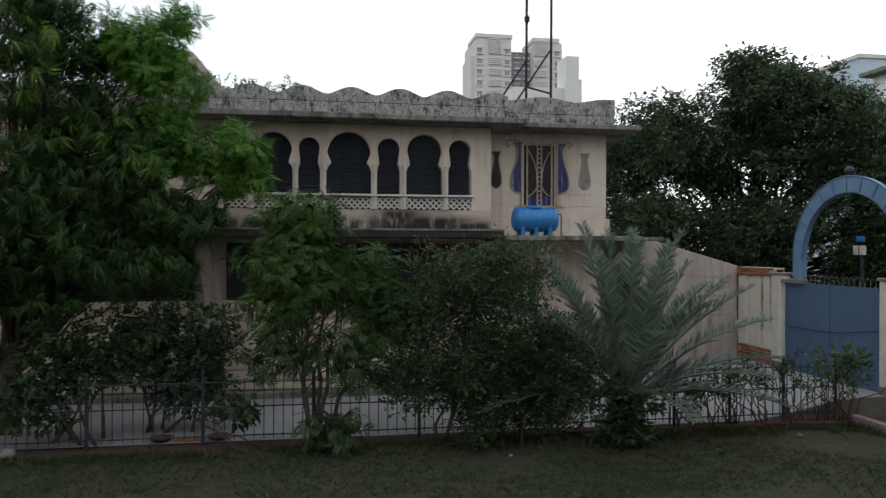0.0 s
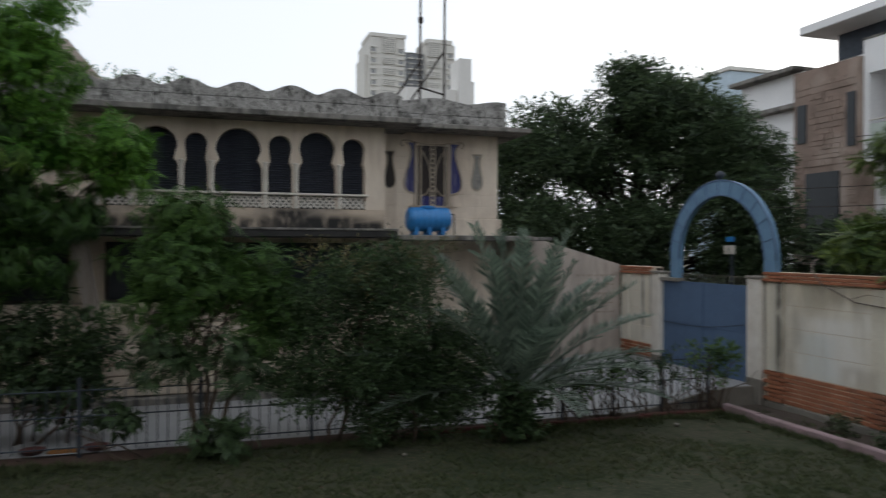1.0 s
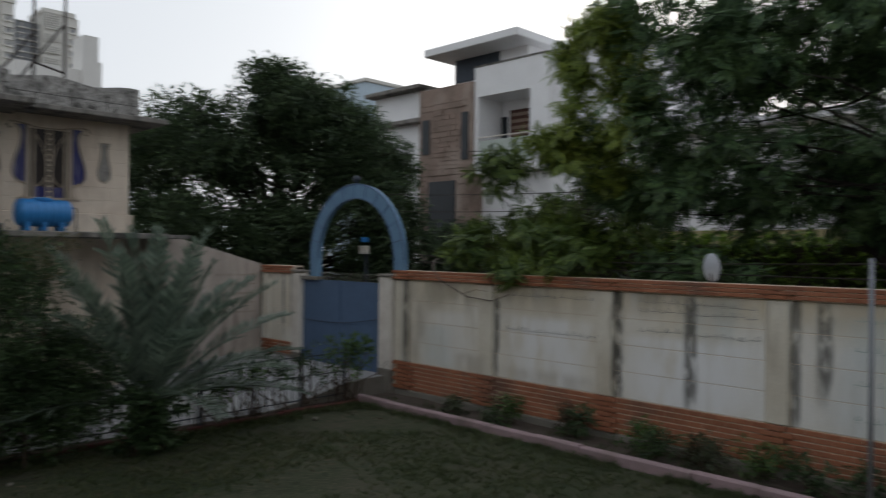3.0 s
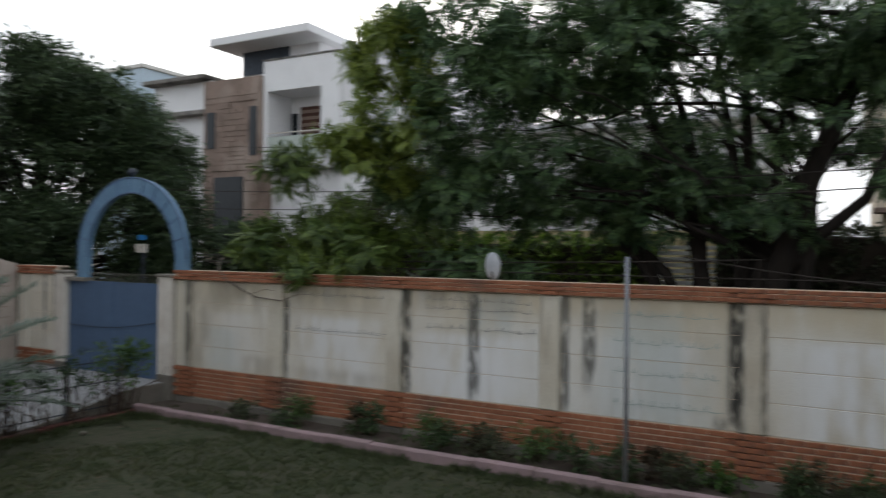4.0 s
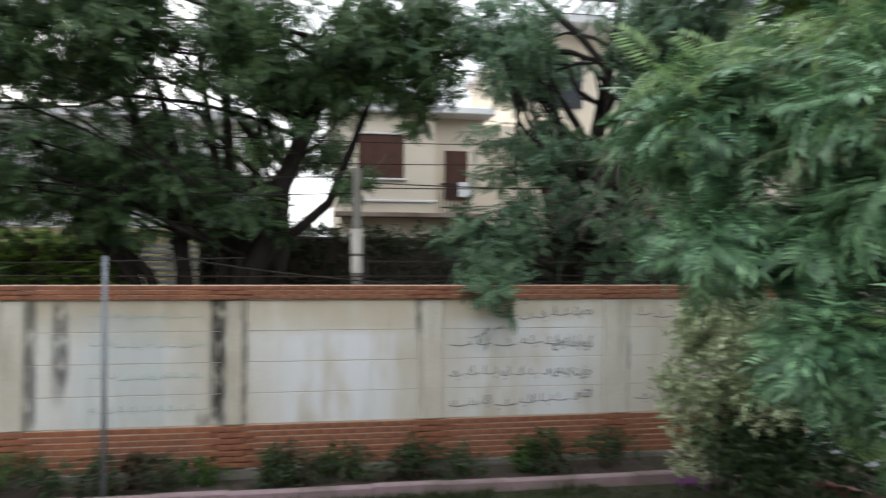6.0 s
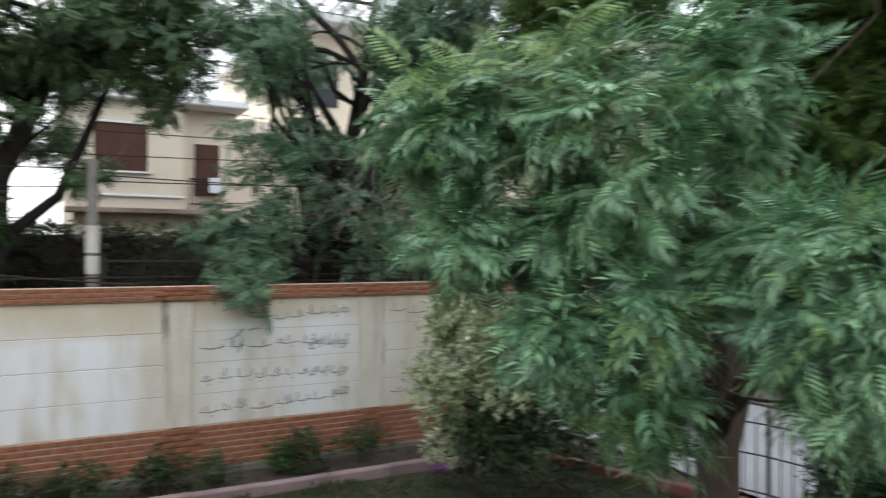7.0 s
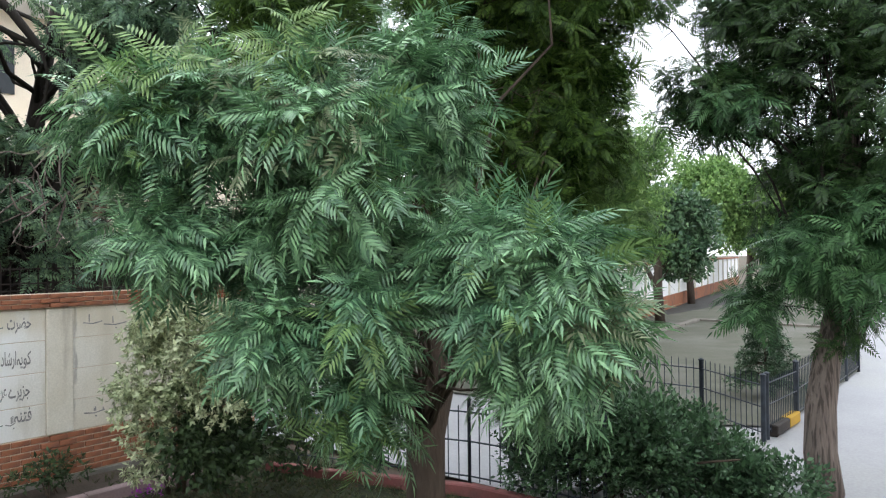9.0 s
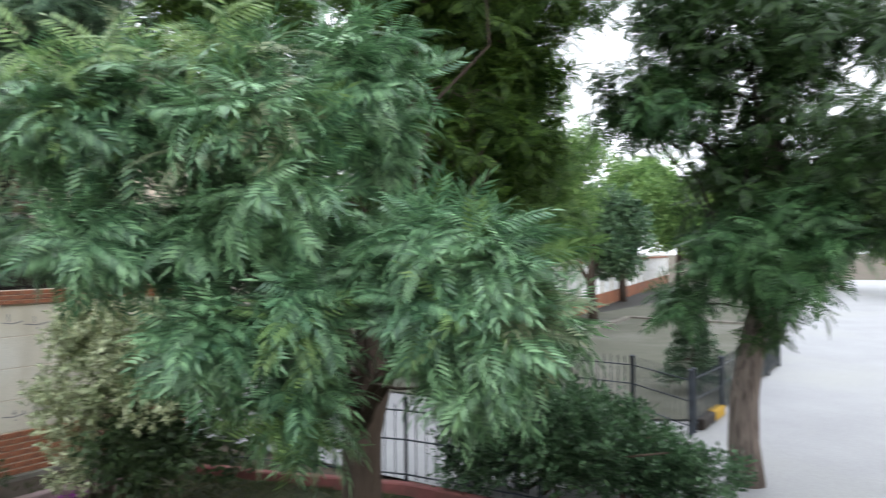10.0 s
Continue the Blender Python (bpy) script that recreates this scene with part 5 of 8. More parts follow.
white_house()
next_house = thing("neighbour_house", (30, 30, 0), "pale house further along the street", "house")
part("wall", MB().box(24.6, 25.6, 0, 36, 29.5, 10.9), M_WHITEHOUSE, next_house)
part("roof", MB().box(24.0, 25.6, 10.9, 36, 29.7, 11.1, 0.03), M_CONCRETE, next_house)
part("ledge", MB().box(24.1, 25.6, 9.3, 24.6, 29.5, 9.5, 0.02), M_CONCRETE, next_house)

middle = thing("long_white_house", (26, 7, 0), "long white house behind the street trees", "house")
part("wall", MB().box(25, 2.3, 0, 36, 13.0, 7.4), M_WHITEHOUSE, middle)
part("roof", MB().box(24.3, 2.0, 7.4, 36, 13.4, 7.7, 0.03), M_WHITEHOUSE, middle)
for y in (3.0, 6.0, 9.2):
    part("window", MB().box(24.93, y, 4.6, 24.995, y + 1.3, 6.2), M_GLASS, middle)
    part("window", MB().box(24.93, y, 1.2, 24.995, y + 1.3, 2.8), M_GLASS, middle)
part("garden_wall", MB().box(21.2, 1.9, 0, 21.45, 14, 3.85), mat("yellow_garden_wall", (0.5, 0.42, 0.22), (0.42, 0.35, 0.2), 0.85, 1, 30, 0.1), middle, "yellow garden wall")


def cream_house():
    X = 22.0
    ob = thing("cream_house", (27, -4, 0), "cream two-storey house with brown shutters", "house")
    part("front_wall", MB().box(X + 0.5, -5.2, 0, 33, -0.8, 7.4), M_CREAMHOUSE, ob)
    part("side_wing", MB().box(X + 1.4, -18, 0, 33, -5.203, 7.4), M_CREAMHOUSE, ob)
    part("upper_storey", MB().box(X + 2.0, -18, 7.403, 33, -7.0, 10.7), M_CREAMHOUSE, ob)
    part("balcony_front", MB().box(X, -3.6, 4.45, X + 0.5, -0.7, 7.4), M_CREAMHOUSE, ob)
    part("roof", MB().box(X - 0.4, -5.4, 7.4, 33, -0.4, 7.62, 0.03), M_WHITEHOUSE, ob)
    part("roof", MB().box(X + 0.6, -18, 10.7, 33, -6.7, 10.95, 0.03), M_WHITEHOUSE, ob)
    part("shutter", MB().box(X - 0.05, -2.65, 5.45, X - 0.003, -1.3, 6.75, 0.01), M_WOODWIN, ob, "brown closed shutter")
    for z, nm in ((5.4, "window_sill"), (6.76, "window_head")):
        part(nm, MB().box(X - 0.1, -2.75, z, X - 0.003, -1.2, z + 0.06, 0.01), M_WHITEHOUSE, ob)
    part("side_window", MB().box(X + 0.42, -4.7, 4.9, X + 0.496, -4.0, 6.4), M_WOODWIN, ob)
    # Brown slab edge stands in for the shadow under the balcony front
    part("balcony_slab", MB().box(X - 0.1, -5.2, 4.3, X + 0.5, -0.6, 4.445, 0.02), M_STONE, ob)
    grille = MB()
    for k in range(9):
        grille.box(X + 0.1, -4.75 + k * 0.115, 4.45, X + 0.12, -4.73 + k * 0.115, 5.35)
    grille.box(X + 0.09, -4.76, 5.3, X + 0.13, -3.8, 5.36).box(X + 0.09, -4.76, 4.6, X + 0.13, -3.8, 4.64)
    part("balcony_grille", grille, M_RUST, ob, "dark iron balcony grille")
    part("laundry", MB().box(X + 0.06, -4.72, 4.95, X + 0.085, -4.35, 5.4, 0.01), M_WHITEHOUSE, ob, "white cloth over the grille")
    part("string_course", MB().box(X - 0.06, -3.65, 4.75, X - 0.003, -0.7, 4.82, 0.01), M_WHITEHOUSE, ob)
    for k in range(5):
        part("awning_bar", MB().box(X - 0.1, -9.6 + k * 0.5, 11.3, X + 1.6, -9.45 + k * 0.5, 11.4), M_WHITEHOUSE, ob)
    part("awning_frame", MB().box(X - 0.1, -9.7, 11.2, X, -7.2, 11.29).box(X + 1.5, -9.7, 10.95, X + 1.6, -7.2, 11.29), M_RUST, ob)
    # Flat brown sheet standing in for shade on the wall below the balcony
    part("shade", MB().box(X + 0.42, -5.0, 0.2, X + 0.497, 0.2, 3.0), M_WOODWIN, ob)
    for y in (-9.0, -11.5, -14.5):
        part("window", MB().box(X + 1.93, y, 8.2, X + 1.996, y + 1.2, 9.8), M_GLASS, ob)
        part("window", MB().box(X + 1.33, y, 4.2, X + 1.396, y + 1.5, 5.8), M_WOODWIN, ob)
        part("balcony_slab", MB().box(X + 0.6, y - 0.5, 6.5, X + 1.396, y + 2.0, 6.7, 0.02), M_WHITEHOUSE, ob)
    return ob


cream_house()
def slab_along(mb, a, b, d0, d1, z0, z1):
    """A bar from a to b in the plan, between the sideways distances d0 and d1."""
    u = (Vector(b) - Vector(a)).normalized()
    n = Vector((-u.y, u.x))
    q = [Vector(p) + n * d for p, d in ((a, d0), (b, d0), (b, d1), (a, d1))]
    return mb.prism([(p.x, p.y) for p in q], "z", z0, z1)


def far_wall():
    start, end = Vector((13.1, -23.0)), Vector((24.6, -78.0))
    ob = thing("wall_far", (*start, 0), "white boundary wall with brick-red base beyond the second lawn", "wall", "", "structure")
    n = 18
    for k in range(n):
        a, b = start + (end - start) * k / n, start + (end - start) * (k + 1) / n
        u = (b - a).normalized() * 0.28
        part("panel", slab_along(MB(), a, b - u, 0.0, 0.2, 0.78, 2.6), M_WHITEHOUSE, ob)
        part("pilaster", slab_along(MB(), b - u * 0.98, b, -0.07, 0.2, 0.78, 2.6), M_PILASTER, ob)
        part("base", slab_along(MB(), a, b, -0.05, 0.2, -0.1, 0.776), M_BRICK, ob)
        part("coping", slab_along(MB(), a, b, -0.08, 0.25, 2.604, 2.74), M_BRICK, ob)
    return ob


far_wall()
# ---- plants ----
RNG = np.random.default_rng(7)


def neem_tree():
    """The neem before the boundary wall's end: one trunk, boughs of feather leaves hanging forward."""
    at = (5.62, -6.52, 0)
    stem = [(5.62, -6.52, -0.1), (5.62, -6.5, 0.5), (5.58, -6.46, 1.15), (5.53, -6.58, 1.63), (5.5, -6.65, 2.5), (5.53, -6.8, 3.55), (5.58, -6.9, 4.57), (5.63, -7.05, 5.5), (5.69, -7.19, 6.25), (5.8, -7.35, 8.2)]
    rad = [0.27, 0.235, 0.235, 0.22, 0.18, 0.16, 0.145, 0.13, 0.11, 0.05]
    upper = [(4.72, -2.62, 4.1, 0.42, 0.4, 0.18, 6), (4.46, -2.92, 4.25, 0.3, 0.28, 0.14, 4), (3.95, -3.34, 4.33, 0.26, 0.25, 0.2, 5), (3.67, -3.19, 4.02, 0.34, 0.3, 0.18, 6.5),
             (3.54, -4.06, 4.52, 0.31, 0.3, 0.25, 5), (3.8, -4.5, 4.21, 0.26, 0.25, 0.45, 4), (4.68, -2.88, 3.95, 0.34, 0.32, 0.1, 3)]
    middle = [(4.54, -2.66, 3.36, 0.28, 0.28, 0.1, 5), (4.29, -3.21, 3.38, 0.42, 0.4, 0.2, 6), (3.66, -3.33, 3.58, 0.33, 0.3, 0.18, 5), (3.89, -3.93, 3.28, 0.4, 0.36, 0.32, 6), (3.31, -4.14, 3.17, 0.26, 0.25, 0.3, 5)]
    lower = [(3.89, -3.05, 2.66, 0.17, 0.17, 0.16, 4), (3.53, -3.45, 2.8, 0.13, 0.12, 0.24, 3.4), (3.61, -3.52, 2.2, 0.13, 0.12, 0.17, 3)]
    outer = [(2.65, -3.9, 3.24, 0.3, 0.28, 0.12, 5), (2.36, -4.04, 3.05, 0.22, 0.22, 0.2, 5.5), (2.74, -3.99, 2.83, 0.28, 0.26, 0.26, 6), (2.27, -4.13, 2.7, 0.22, 0.22, 0.12, 4.5), (2.54, -4.04, 2.47, 0.2, 0.2, 0.14, 4)]
    cl = fill_crown(upper + middle + lower + outer, 370, 0.15, RNG, 0.8, 0.1)
    # Inner and top clumps get the shade-toned leaf, front boughs the lighter one
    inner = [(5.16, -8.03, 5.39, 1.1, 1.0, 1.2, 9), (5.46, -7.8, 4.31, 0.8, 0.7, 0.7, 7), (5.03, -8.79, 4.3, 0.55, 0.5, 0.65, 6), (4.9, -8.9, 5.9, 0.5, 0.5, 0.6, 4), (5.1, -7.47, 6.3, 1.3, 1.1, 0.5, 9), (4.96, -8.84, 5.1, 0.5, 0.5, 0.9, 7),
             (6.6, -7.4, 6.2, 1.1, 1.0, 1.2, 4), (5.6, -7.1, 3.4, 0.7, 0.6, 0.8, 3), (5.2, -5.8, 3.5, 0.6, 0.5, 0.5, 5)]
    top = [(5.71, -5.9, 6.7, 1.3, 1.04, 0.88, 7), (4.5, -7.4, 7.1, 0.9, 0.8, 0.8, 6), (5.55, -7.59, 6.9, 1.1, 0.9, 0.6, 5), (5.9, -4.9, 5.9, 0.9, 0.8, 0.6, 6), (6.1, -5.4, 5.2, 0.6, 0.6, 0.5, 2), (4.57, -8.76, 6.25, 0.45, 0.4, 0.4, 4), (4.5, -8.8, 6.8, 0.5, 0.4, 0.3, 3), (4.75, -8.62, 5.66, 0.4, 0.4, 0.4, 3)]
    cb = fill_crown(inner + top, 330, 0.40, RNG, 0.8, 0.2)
    # Right crown edge takes a lighter leaf, imitating light shining through it
    rim = fill_crown([(4.91, -9.65, 5.31, 0.24, 0.21, 0.89, 5), (4.89, -9.94, 4.27, 0.33, 0.28, 0.46, 4), (5.15, -9.47, 4.18, 0.32, 0.28, 0.49, 3), (4.83, -10.25, 3.62, 0.34, 0.29, 0.34, 3)], 60, 0.3, RNG, 0.8, 0.2)
    e = rosettes(rim, 40, 6, pinnate(0.27, 8, 0.08, 0.022, 30, 0.3, simple=True), RNG)
    a = rosettes(cl, 80, 7, neem_leaf(0.36, 11, 0.105, 0.019), RNG, 0.28, 0.1, (0.65, 1.15), (30, 95))
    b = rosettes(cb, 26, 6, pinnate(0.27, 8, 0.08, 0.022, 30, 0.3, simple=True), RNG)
    fresh = [(4.8, -2.4, 4.46), (4.62, -2.58, 4.14), (4.46, -2.7, 4.5), (3.92, -3.28, 4.18), (4.39, -2.73, 4.24), (4.65, -2.39, 3.92), (3.96, -3.07, 4.69), (3.37, -3.17, 4.05), (3.39, -3.31, 2.68), (2.2, -3.89, 3.1), (2.59, -3.83, 2.82), (3.46, -3.38, 2.22)]
    c = rosettes([(*p, 0.15, 0.7) for p in fresh], 130, 6, neem_leaf(0.35, 11, 0.10, 0.018), RNG, 0.2)
    faded = [(4.37, -2.87, 4.5), (3.47, -3.22, 4.12), (3.72, -3.4, 4.48), (5.0, -2.4, 4.1), (2.14, -4.09, 2.86), (3.9, -3.01, 3.78)]
    d = rosettes([(*p, 0.14, 0.6) for p in faded], 130, 6, neem_leaf(0.34, 10, 0.095, 0.018), RNG, 0.25)
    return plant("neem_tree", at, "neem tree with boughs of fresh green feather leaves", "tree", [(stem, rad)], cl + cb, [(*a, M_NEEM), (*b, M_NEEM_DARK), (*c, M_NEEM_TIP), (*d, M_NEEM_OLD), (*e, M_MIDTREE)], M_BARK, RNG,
                 dict(thick=0.016, every=9, low=0.25, rise=0.1))


RNG = np.random.default_rng(101)
neem = neem_tree()
tw = MB()
for k in range(46):
    p = np.array([RNG.uniform(6.0, 6.75), 0, RNG.uniform(3.5, 4.2)])
    p[1] = -2.65 - (6.68 - p[0]) * 1.9 + RNG.normal() * 0.15
    d = unit(RNG.normal(size=3) * np.array([0.7, 0.7, 0.4]) + np.array([0, 0, -0.5]))
    line = [p.copy()]
    for j in range(7):
        d = unit(d + RNG.normal(size=3) * 0.45 + np.array([0, 0, -0.12]))
        p = p + d * 0.11
        line.append(p.copy())
    tw.tube(line, [0.009 - 0.001 * j for j in range(8)], 4, False)
part("bare_twig", tw, M_BARK_PALE, neem, "tangle of bare hanging twigs")


def lane_tree():
    at = (2.27, -10.71, 0)
    stem = [(2.27, -10.71, -0.2), (2.34, -10.65, 0.56), (2.34, -10.71, 1.15), (2.28, -10.81, 1.74), (2.18, -10.95, 2.33), (2.09, -11.09, 2.86), (2.05, -11.23, 4.31), (2.07, -11.33, 5.48), (2.12, -11.53, 6.71), (2.2, -11.6, 8.2)]
    rad = [0.235, 0.21, 0.195, 0.175, 0.165, 0.17, 0.15, 0.13, 0.1, 0.05]
    blobs = [(3.6, -10.45, 5.4, 0.75, 0.65, 0.5, 7), (2.77, -11.1, 5.9, 1.2, 1.0, 1.05, 13), (1.95, -11.0, 4.31, 0.9, 0.8, 0.9, 9), (2.75, -11.5, 4.2, 0.7, 0.6, 0.85, 7),
             (2.04, -11.0, 6.3, 1.2, 1.0, 0.9, 8), (1.85, -10.9, 2.35, 0.4, 0.35, 0.3, 1.5), (0.6, -10.2, 4.6, 1.1, 0.9, 1.6, 9), (-1.2, -10.0, 5.0, 1.2, 1.0, 1.6, 5), (3.3, -10.7, 6.9, 0.8, 0.6, 0.4, 3)]
    crest = [(4.35, -10.0, 6.85, 0.4, 0.35, 0.18, 2), (3.4, -10.76, 6.5, 0.4, 0.4, 0.25, 3), (2.6, -11.0, 7.1, 1.2, 0.9, 0.4, 6)]
    lane_side = [(1.15, -11.92, 6.04, 0.89, 0.75, 0.72, 8), (0.88, -11.87, 4.72, 0.55, 0.47, 0.63, 5), (1.70, -11.66, 6.48, 0.73, 0.62, 0.49, 5), (1.14, -11.58, 4.08, 0.55, 0.47, 0.39, 3)]
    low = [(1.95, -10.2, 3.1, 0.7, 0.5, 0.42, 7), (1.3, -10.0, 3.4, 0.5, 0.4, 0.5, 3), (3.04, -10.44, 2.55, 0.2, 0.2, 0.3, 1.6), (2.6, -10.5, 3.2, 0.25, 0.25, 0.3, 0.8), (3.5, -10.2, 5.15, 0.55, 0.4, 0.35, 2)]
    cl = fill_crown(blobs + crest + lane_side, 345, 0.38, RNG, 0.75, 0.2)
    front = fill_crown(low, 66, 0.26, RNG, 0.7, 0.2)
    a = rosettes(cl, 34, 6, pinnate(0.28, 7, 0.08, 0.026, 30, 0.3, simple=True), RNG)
    # Low front boughs look lit through this lighter leaf colour
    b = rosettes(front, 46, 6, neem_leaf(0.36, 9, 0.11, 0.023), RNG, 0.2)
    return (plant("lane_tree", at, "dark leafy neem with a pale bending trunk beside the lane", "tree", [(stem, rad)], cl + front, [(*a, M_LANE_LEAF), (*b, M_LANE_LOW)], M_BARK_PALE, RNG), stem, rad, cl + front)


RNG = np.random.default_rng(102)
tree, line, widths, ends = lane_tree()
boughs = MB()
limbs(boughs, line, widths, ends, RNG, thick=0.02, every=6, low=0.55, rise=0.12)
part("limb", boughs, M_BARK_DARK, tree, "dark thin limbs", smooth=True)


def left_tree():
    at = (-5.2, 13.6, 0)
    stem = [(-5.2, 13.6, -0.1), (-5.15, 13.6, 1.0), (-5.1, 13.5, 2.2), (-4.9, 13.5, 3.6), (-4.7, 13.4, 5.0), (-4.5, 13.3, 6.6)]
    rad = [0.2, 0.17, 0.15, 0.13, 0.1, 0.05]
    blobs = [(-4.6, 12.4, 5.6, 1.1, 0.8, 1.5, 13), (-3.4, 12.8, 5.0, 1.1, 0.8, 0.8, 8), (-4.3, 12.4, 3.6, 1.35, 0.9, 1.1, 13), (-2.9, 12.9, 3.7, 0.95, 0.7, 0.5, 6), (-2.64, 12.6, 3.3, 0.6, 0.5, 0.75, 6), (-1.95, 12.9, 3.7, 0.3, 0.28, 0.5, 2),
             (-3.8, 12.5, 2.75, 1.3, 0.8, 0.55, 8), (-6.2, 12.4, 3.8, 1.3, 1.0, 2.0, 14), (-3.1, 12.7, 4.1, 0.7, 0.5, 0.6, 8), (-5.0, 12.6, 3.2, 1.5, 0.8, 1.1, 11), (-4.4, 12.4, 7.0, 0.8, 0.6, 0.4, 5), (-3.9, 12.6, 6.3, 0.7, 0.6, 0.6, 6), (-6.3, 12.9, 2.2, 0.9, 0.6, 0.8, 3)]
    cl = fill_crown(blobs, 420, 0.33, RNG, 0.85, 0.2)
    a = rosettes(cl, 60, 5, pinnate(0.08, 3, 0.12, 0.0145, 50, 0.5, 0.9, simple=True), RNG, 0.35, 0.3, spread=(50, 95))
    # Upper clumps get extra bright leaves, their sunlit look put in the colour
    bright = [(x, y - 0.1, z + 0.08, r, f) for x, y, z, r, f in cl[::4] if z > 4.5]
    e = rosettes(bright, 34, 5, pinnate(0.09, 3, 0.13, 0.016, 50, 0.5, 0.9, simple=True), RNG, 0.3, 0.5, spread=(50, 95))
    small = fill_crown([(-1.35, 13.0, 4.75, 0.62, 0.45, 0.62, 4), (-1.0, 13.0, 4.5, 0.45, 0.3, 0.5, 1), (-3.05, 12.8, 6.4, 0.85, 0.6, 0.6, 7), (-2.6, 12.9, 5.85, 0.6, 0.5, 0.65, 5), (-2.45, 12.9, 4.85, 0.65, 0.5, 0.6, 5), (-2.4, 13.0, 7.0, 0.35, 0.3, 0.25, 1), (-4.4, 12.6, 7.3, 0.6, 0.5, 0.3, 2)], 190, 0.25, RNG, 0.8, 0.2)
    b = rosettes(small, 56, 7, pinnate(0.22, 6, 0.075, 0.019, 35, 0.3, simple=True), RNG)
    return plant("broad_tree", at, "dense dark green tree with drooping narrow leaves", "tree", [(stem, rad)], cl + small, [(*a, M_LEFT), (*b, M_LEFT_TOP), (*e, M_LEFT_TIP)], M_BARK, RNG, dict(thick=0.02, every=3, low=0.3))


RNG = np.random.default_rng(103)
left_tree()


def drive_bush(at, blobs, count, label):
    stems = [(bend((at[0] + RNG.normal() * 0.3, at[1] + RNG.normal() * 0.1, -0.02), (at[0] + RNG.normal() * 0.5, at[1] + RNG.normal() * 0.2, 1.3), 0.03, RNG, 5, 0.06), [0.03, 0.026, 0.02, 0.016, 0.012, 0.008]) for _ in range(6)]
    cl = fill_crown(blobs, count, 0.26, RNG, 0.8, 0.2)
    a = clump_leaves(cl, 170, spray(8, 0.18, 0.10, 0.05, 31, 0.7), RNG, 0.3, 1.0, 0.2)
    return plant("broadleaf_bush", at, label, "bush", stems, cl, [(*a, M_BUSH)], M_TWIG, RNG, dict(thick=0.01, every=3, low=0.3), "bushes along the driveway")


RNG = np.random.default_rng(114)
drive_bush((-2.6, 13.3, 0.03), [(-2.6, 13.25, 1.5, 1.2, 0.6, 0.75, 6), (-2.1, 13.2, 0.9, 0.7, 0.5, 0.6, 2), (-1.9, 13.2, 1.4, 0.5, 0.4, 0.5, 1)], 90, "dark broad-leaved bush growing over the driveway")
drive_bush((-3.95, 12.7, 0.0), [(-3.95, 12.65, 1.35, 0.65, 0.45, 0.7, 4), (-4.4, 12.5, 0.8, 0.5, 0.4, 0.6, 2)], 50, "dark leggy bush beside the railing")


def front_shrub():
    at = (-0.1, 11.85, 0)
    stems = []
    for dx, dy, tx, ty, tz in ((0, 0, -0.5, 11.9, 2.6), (0.12, 0.05, 0.3, 12.0, 2.7), (-0.12, 0, -0.2, 11.8, 3.4), (0.22, 0.02, 0.9, 11.9, 2.2), (0.05, 0.1, 0.0, 12.1, 3.0)):
        a = (at[0] + dx, at[1] + dy, -0.05)
        line = bend(a, (tx, ty, tz), 0.03, RNG, 6, 0.04)
        stems.append((line, [0.04 - 0.004 * i for i in range(len(line))]))
    blobs = [(-0.35, 12.0, 3.45, 0.68, 0.5, 0.45, 6), (-0.45, 11.9, 2.65, 0.85, 0.55, 0.65, 10), (0.7, 12.1, 2.65, 0.8, 0.55, 0.6, 8), (0.95, 11.9, 2.1, 0.5, 0.4, 0.5, 4), (-0.3, 12.0, 3.8, 0.35, 0.3, 0.15, 1)]
    cl = fill_crown(blobs, 170, 0.24, RNG, 0.8, 0.2)
    a = rosettes(cl, 62, 7, pinnate(0.24, 6, 0.08, 0.020, 35, 0.3, simple=True), RNG)
    low = fill_crown([(-0.75, 11.8, 1.6, 0.5, 0.3, 0.3, 3), (0.7, 11.7, 1.35, 0.5, 0.3, 0.35, 3), (0.15, 11.65, 0.35, 0.5, 0.3, 0.3, 3), (0.1, 11.7, 1.6, 0.6, 0.3, 0.3, 2)], 46, 0.2, RNG)
    b = rosettes(low, 50, 6, pinnate(0.22, 5, 0.09, 0.028, 40, 0.45, simple=True), RNG, 0.4)
    return plant("slender_shrub", at, "tall multi-stemmed shrub with feathery green leaves", "shrub", stems, cl, [(*a, M_SHRUB), (*b, M_BUSH)], M_TWIG, RNG, dict(thick=0.012, every=3, low=0.4))


RNG = np.random.default_rng(104)
front_shrub()


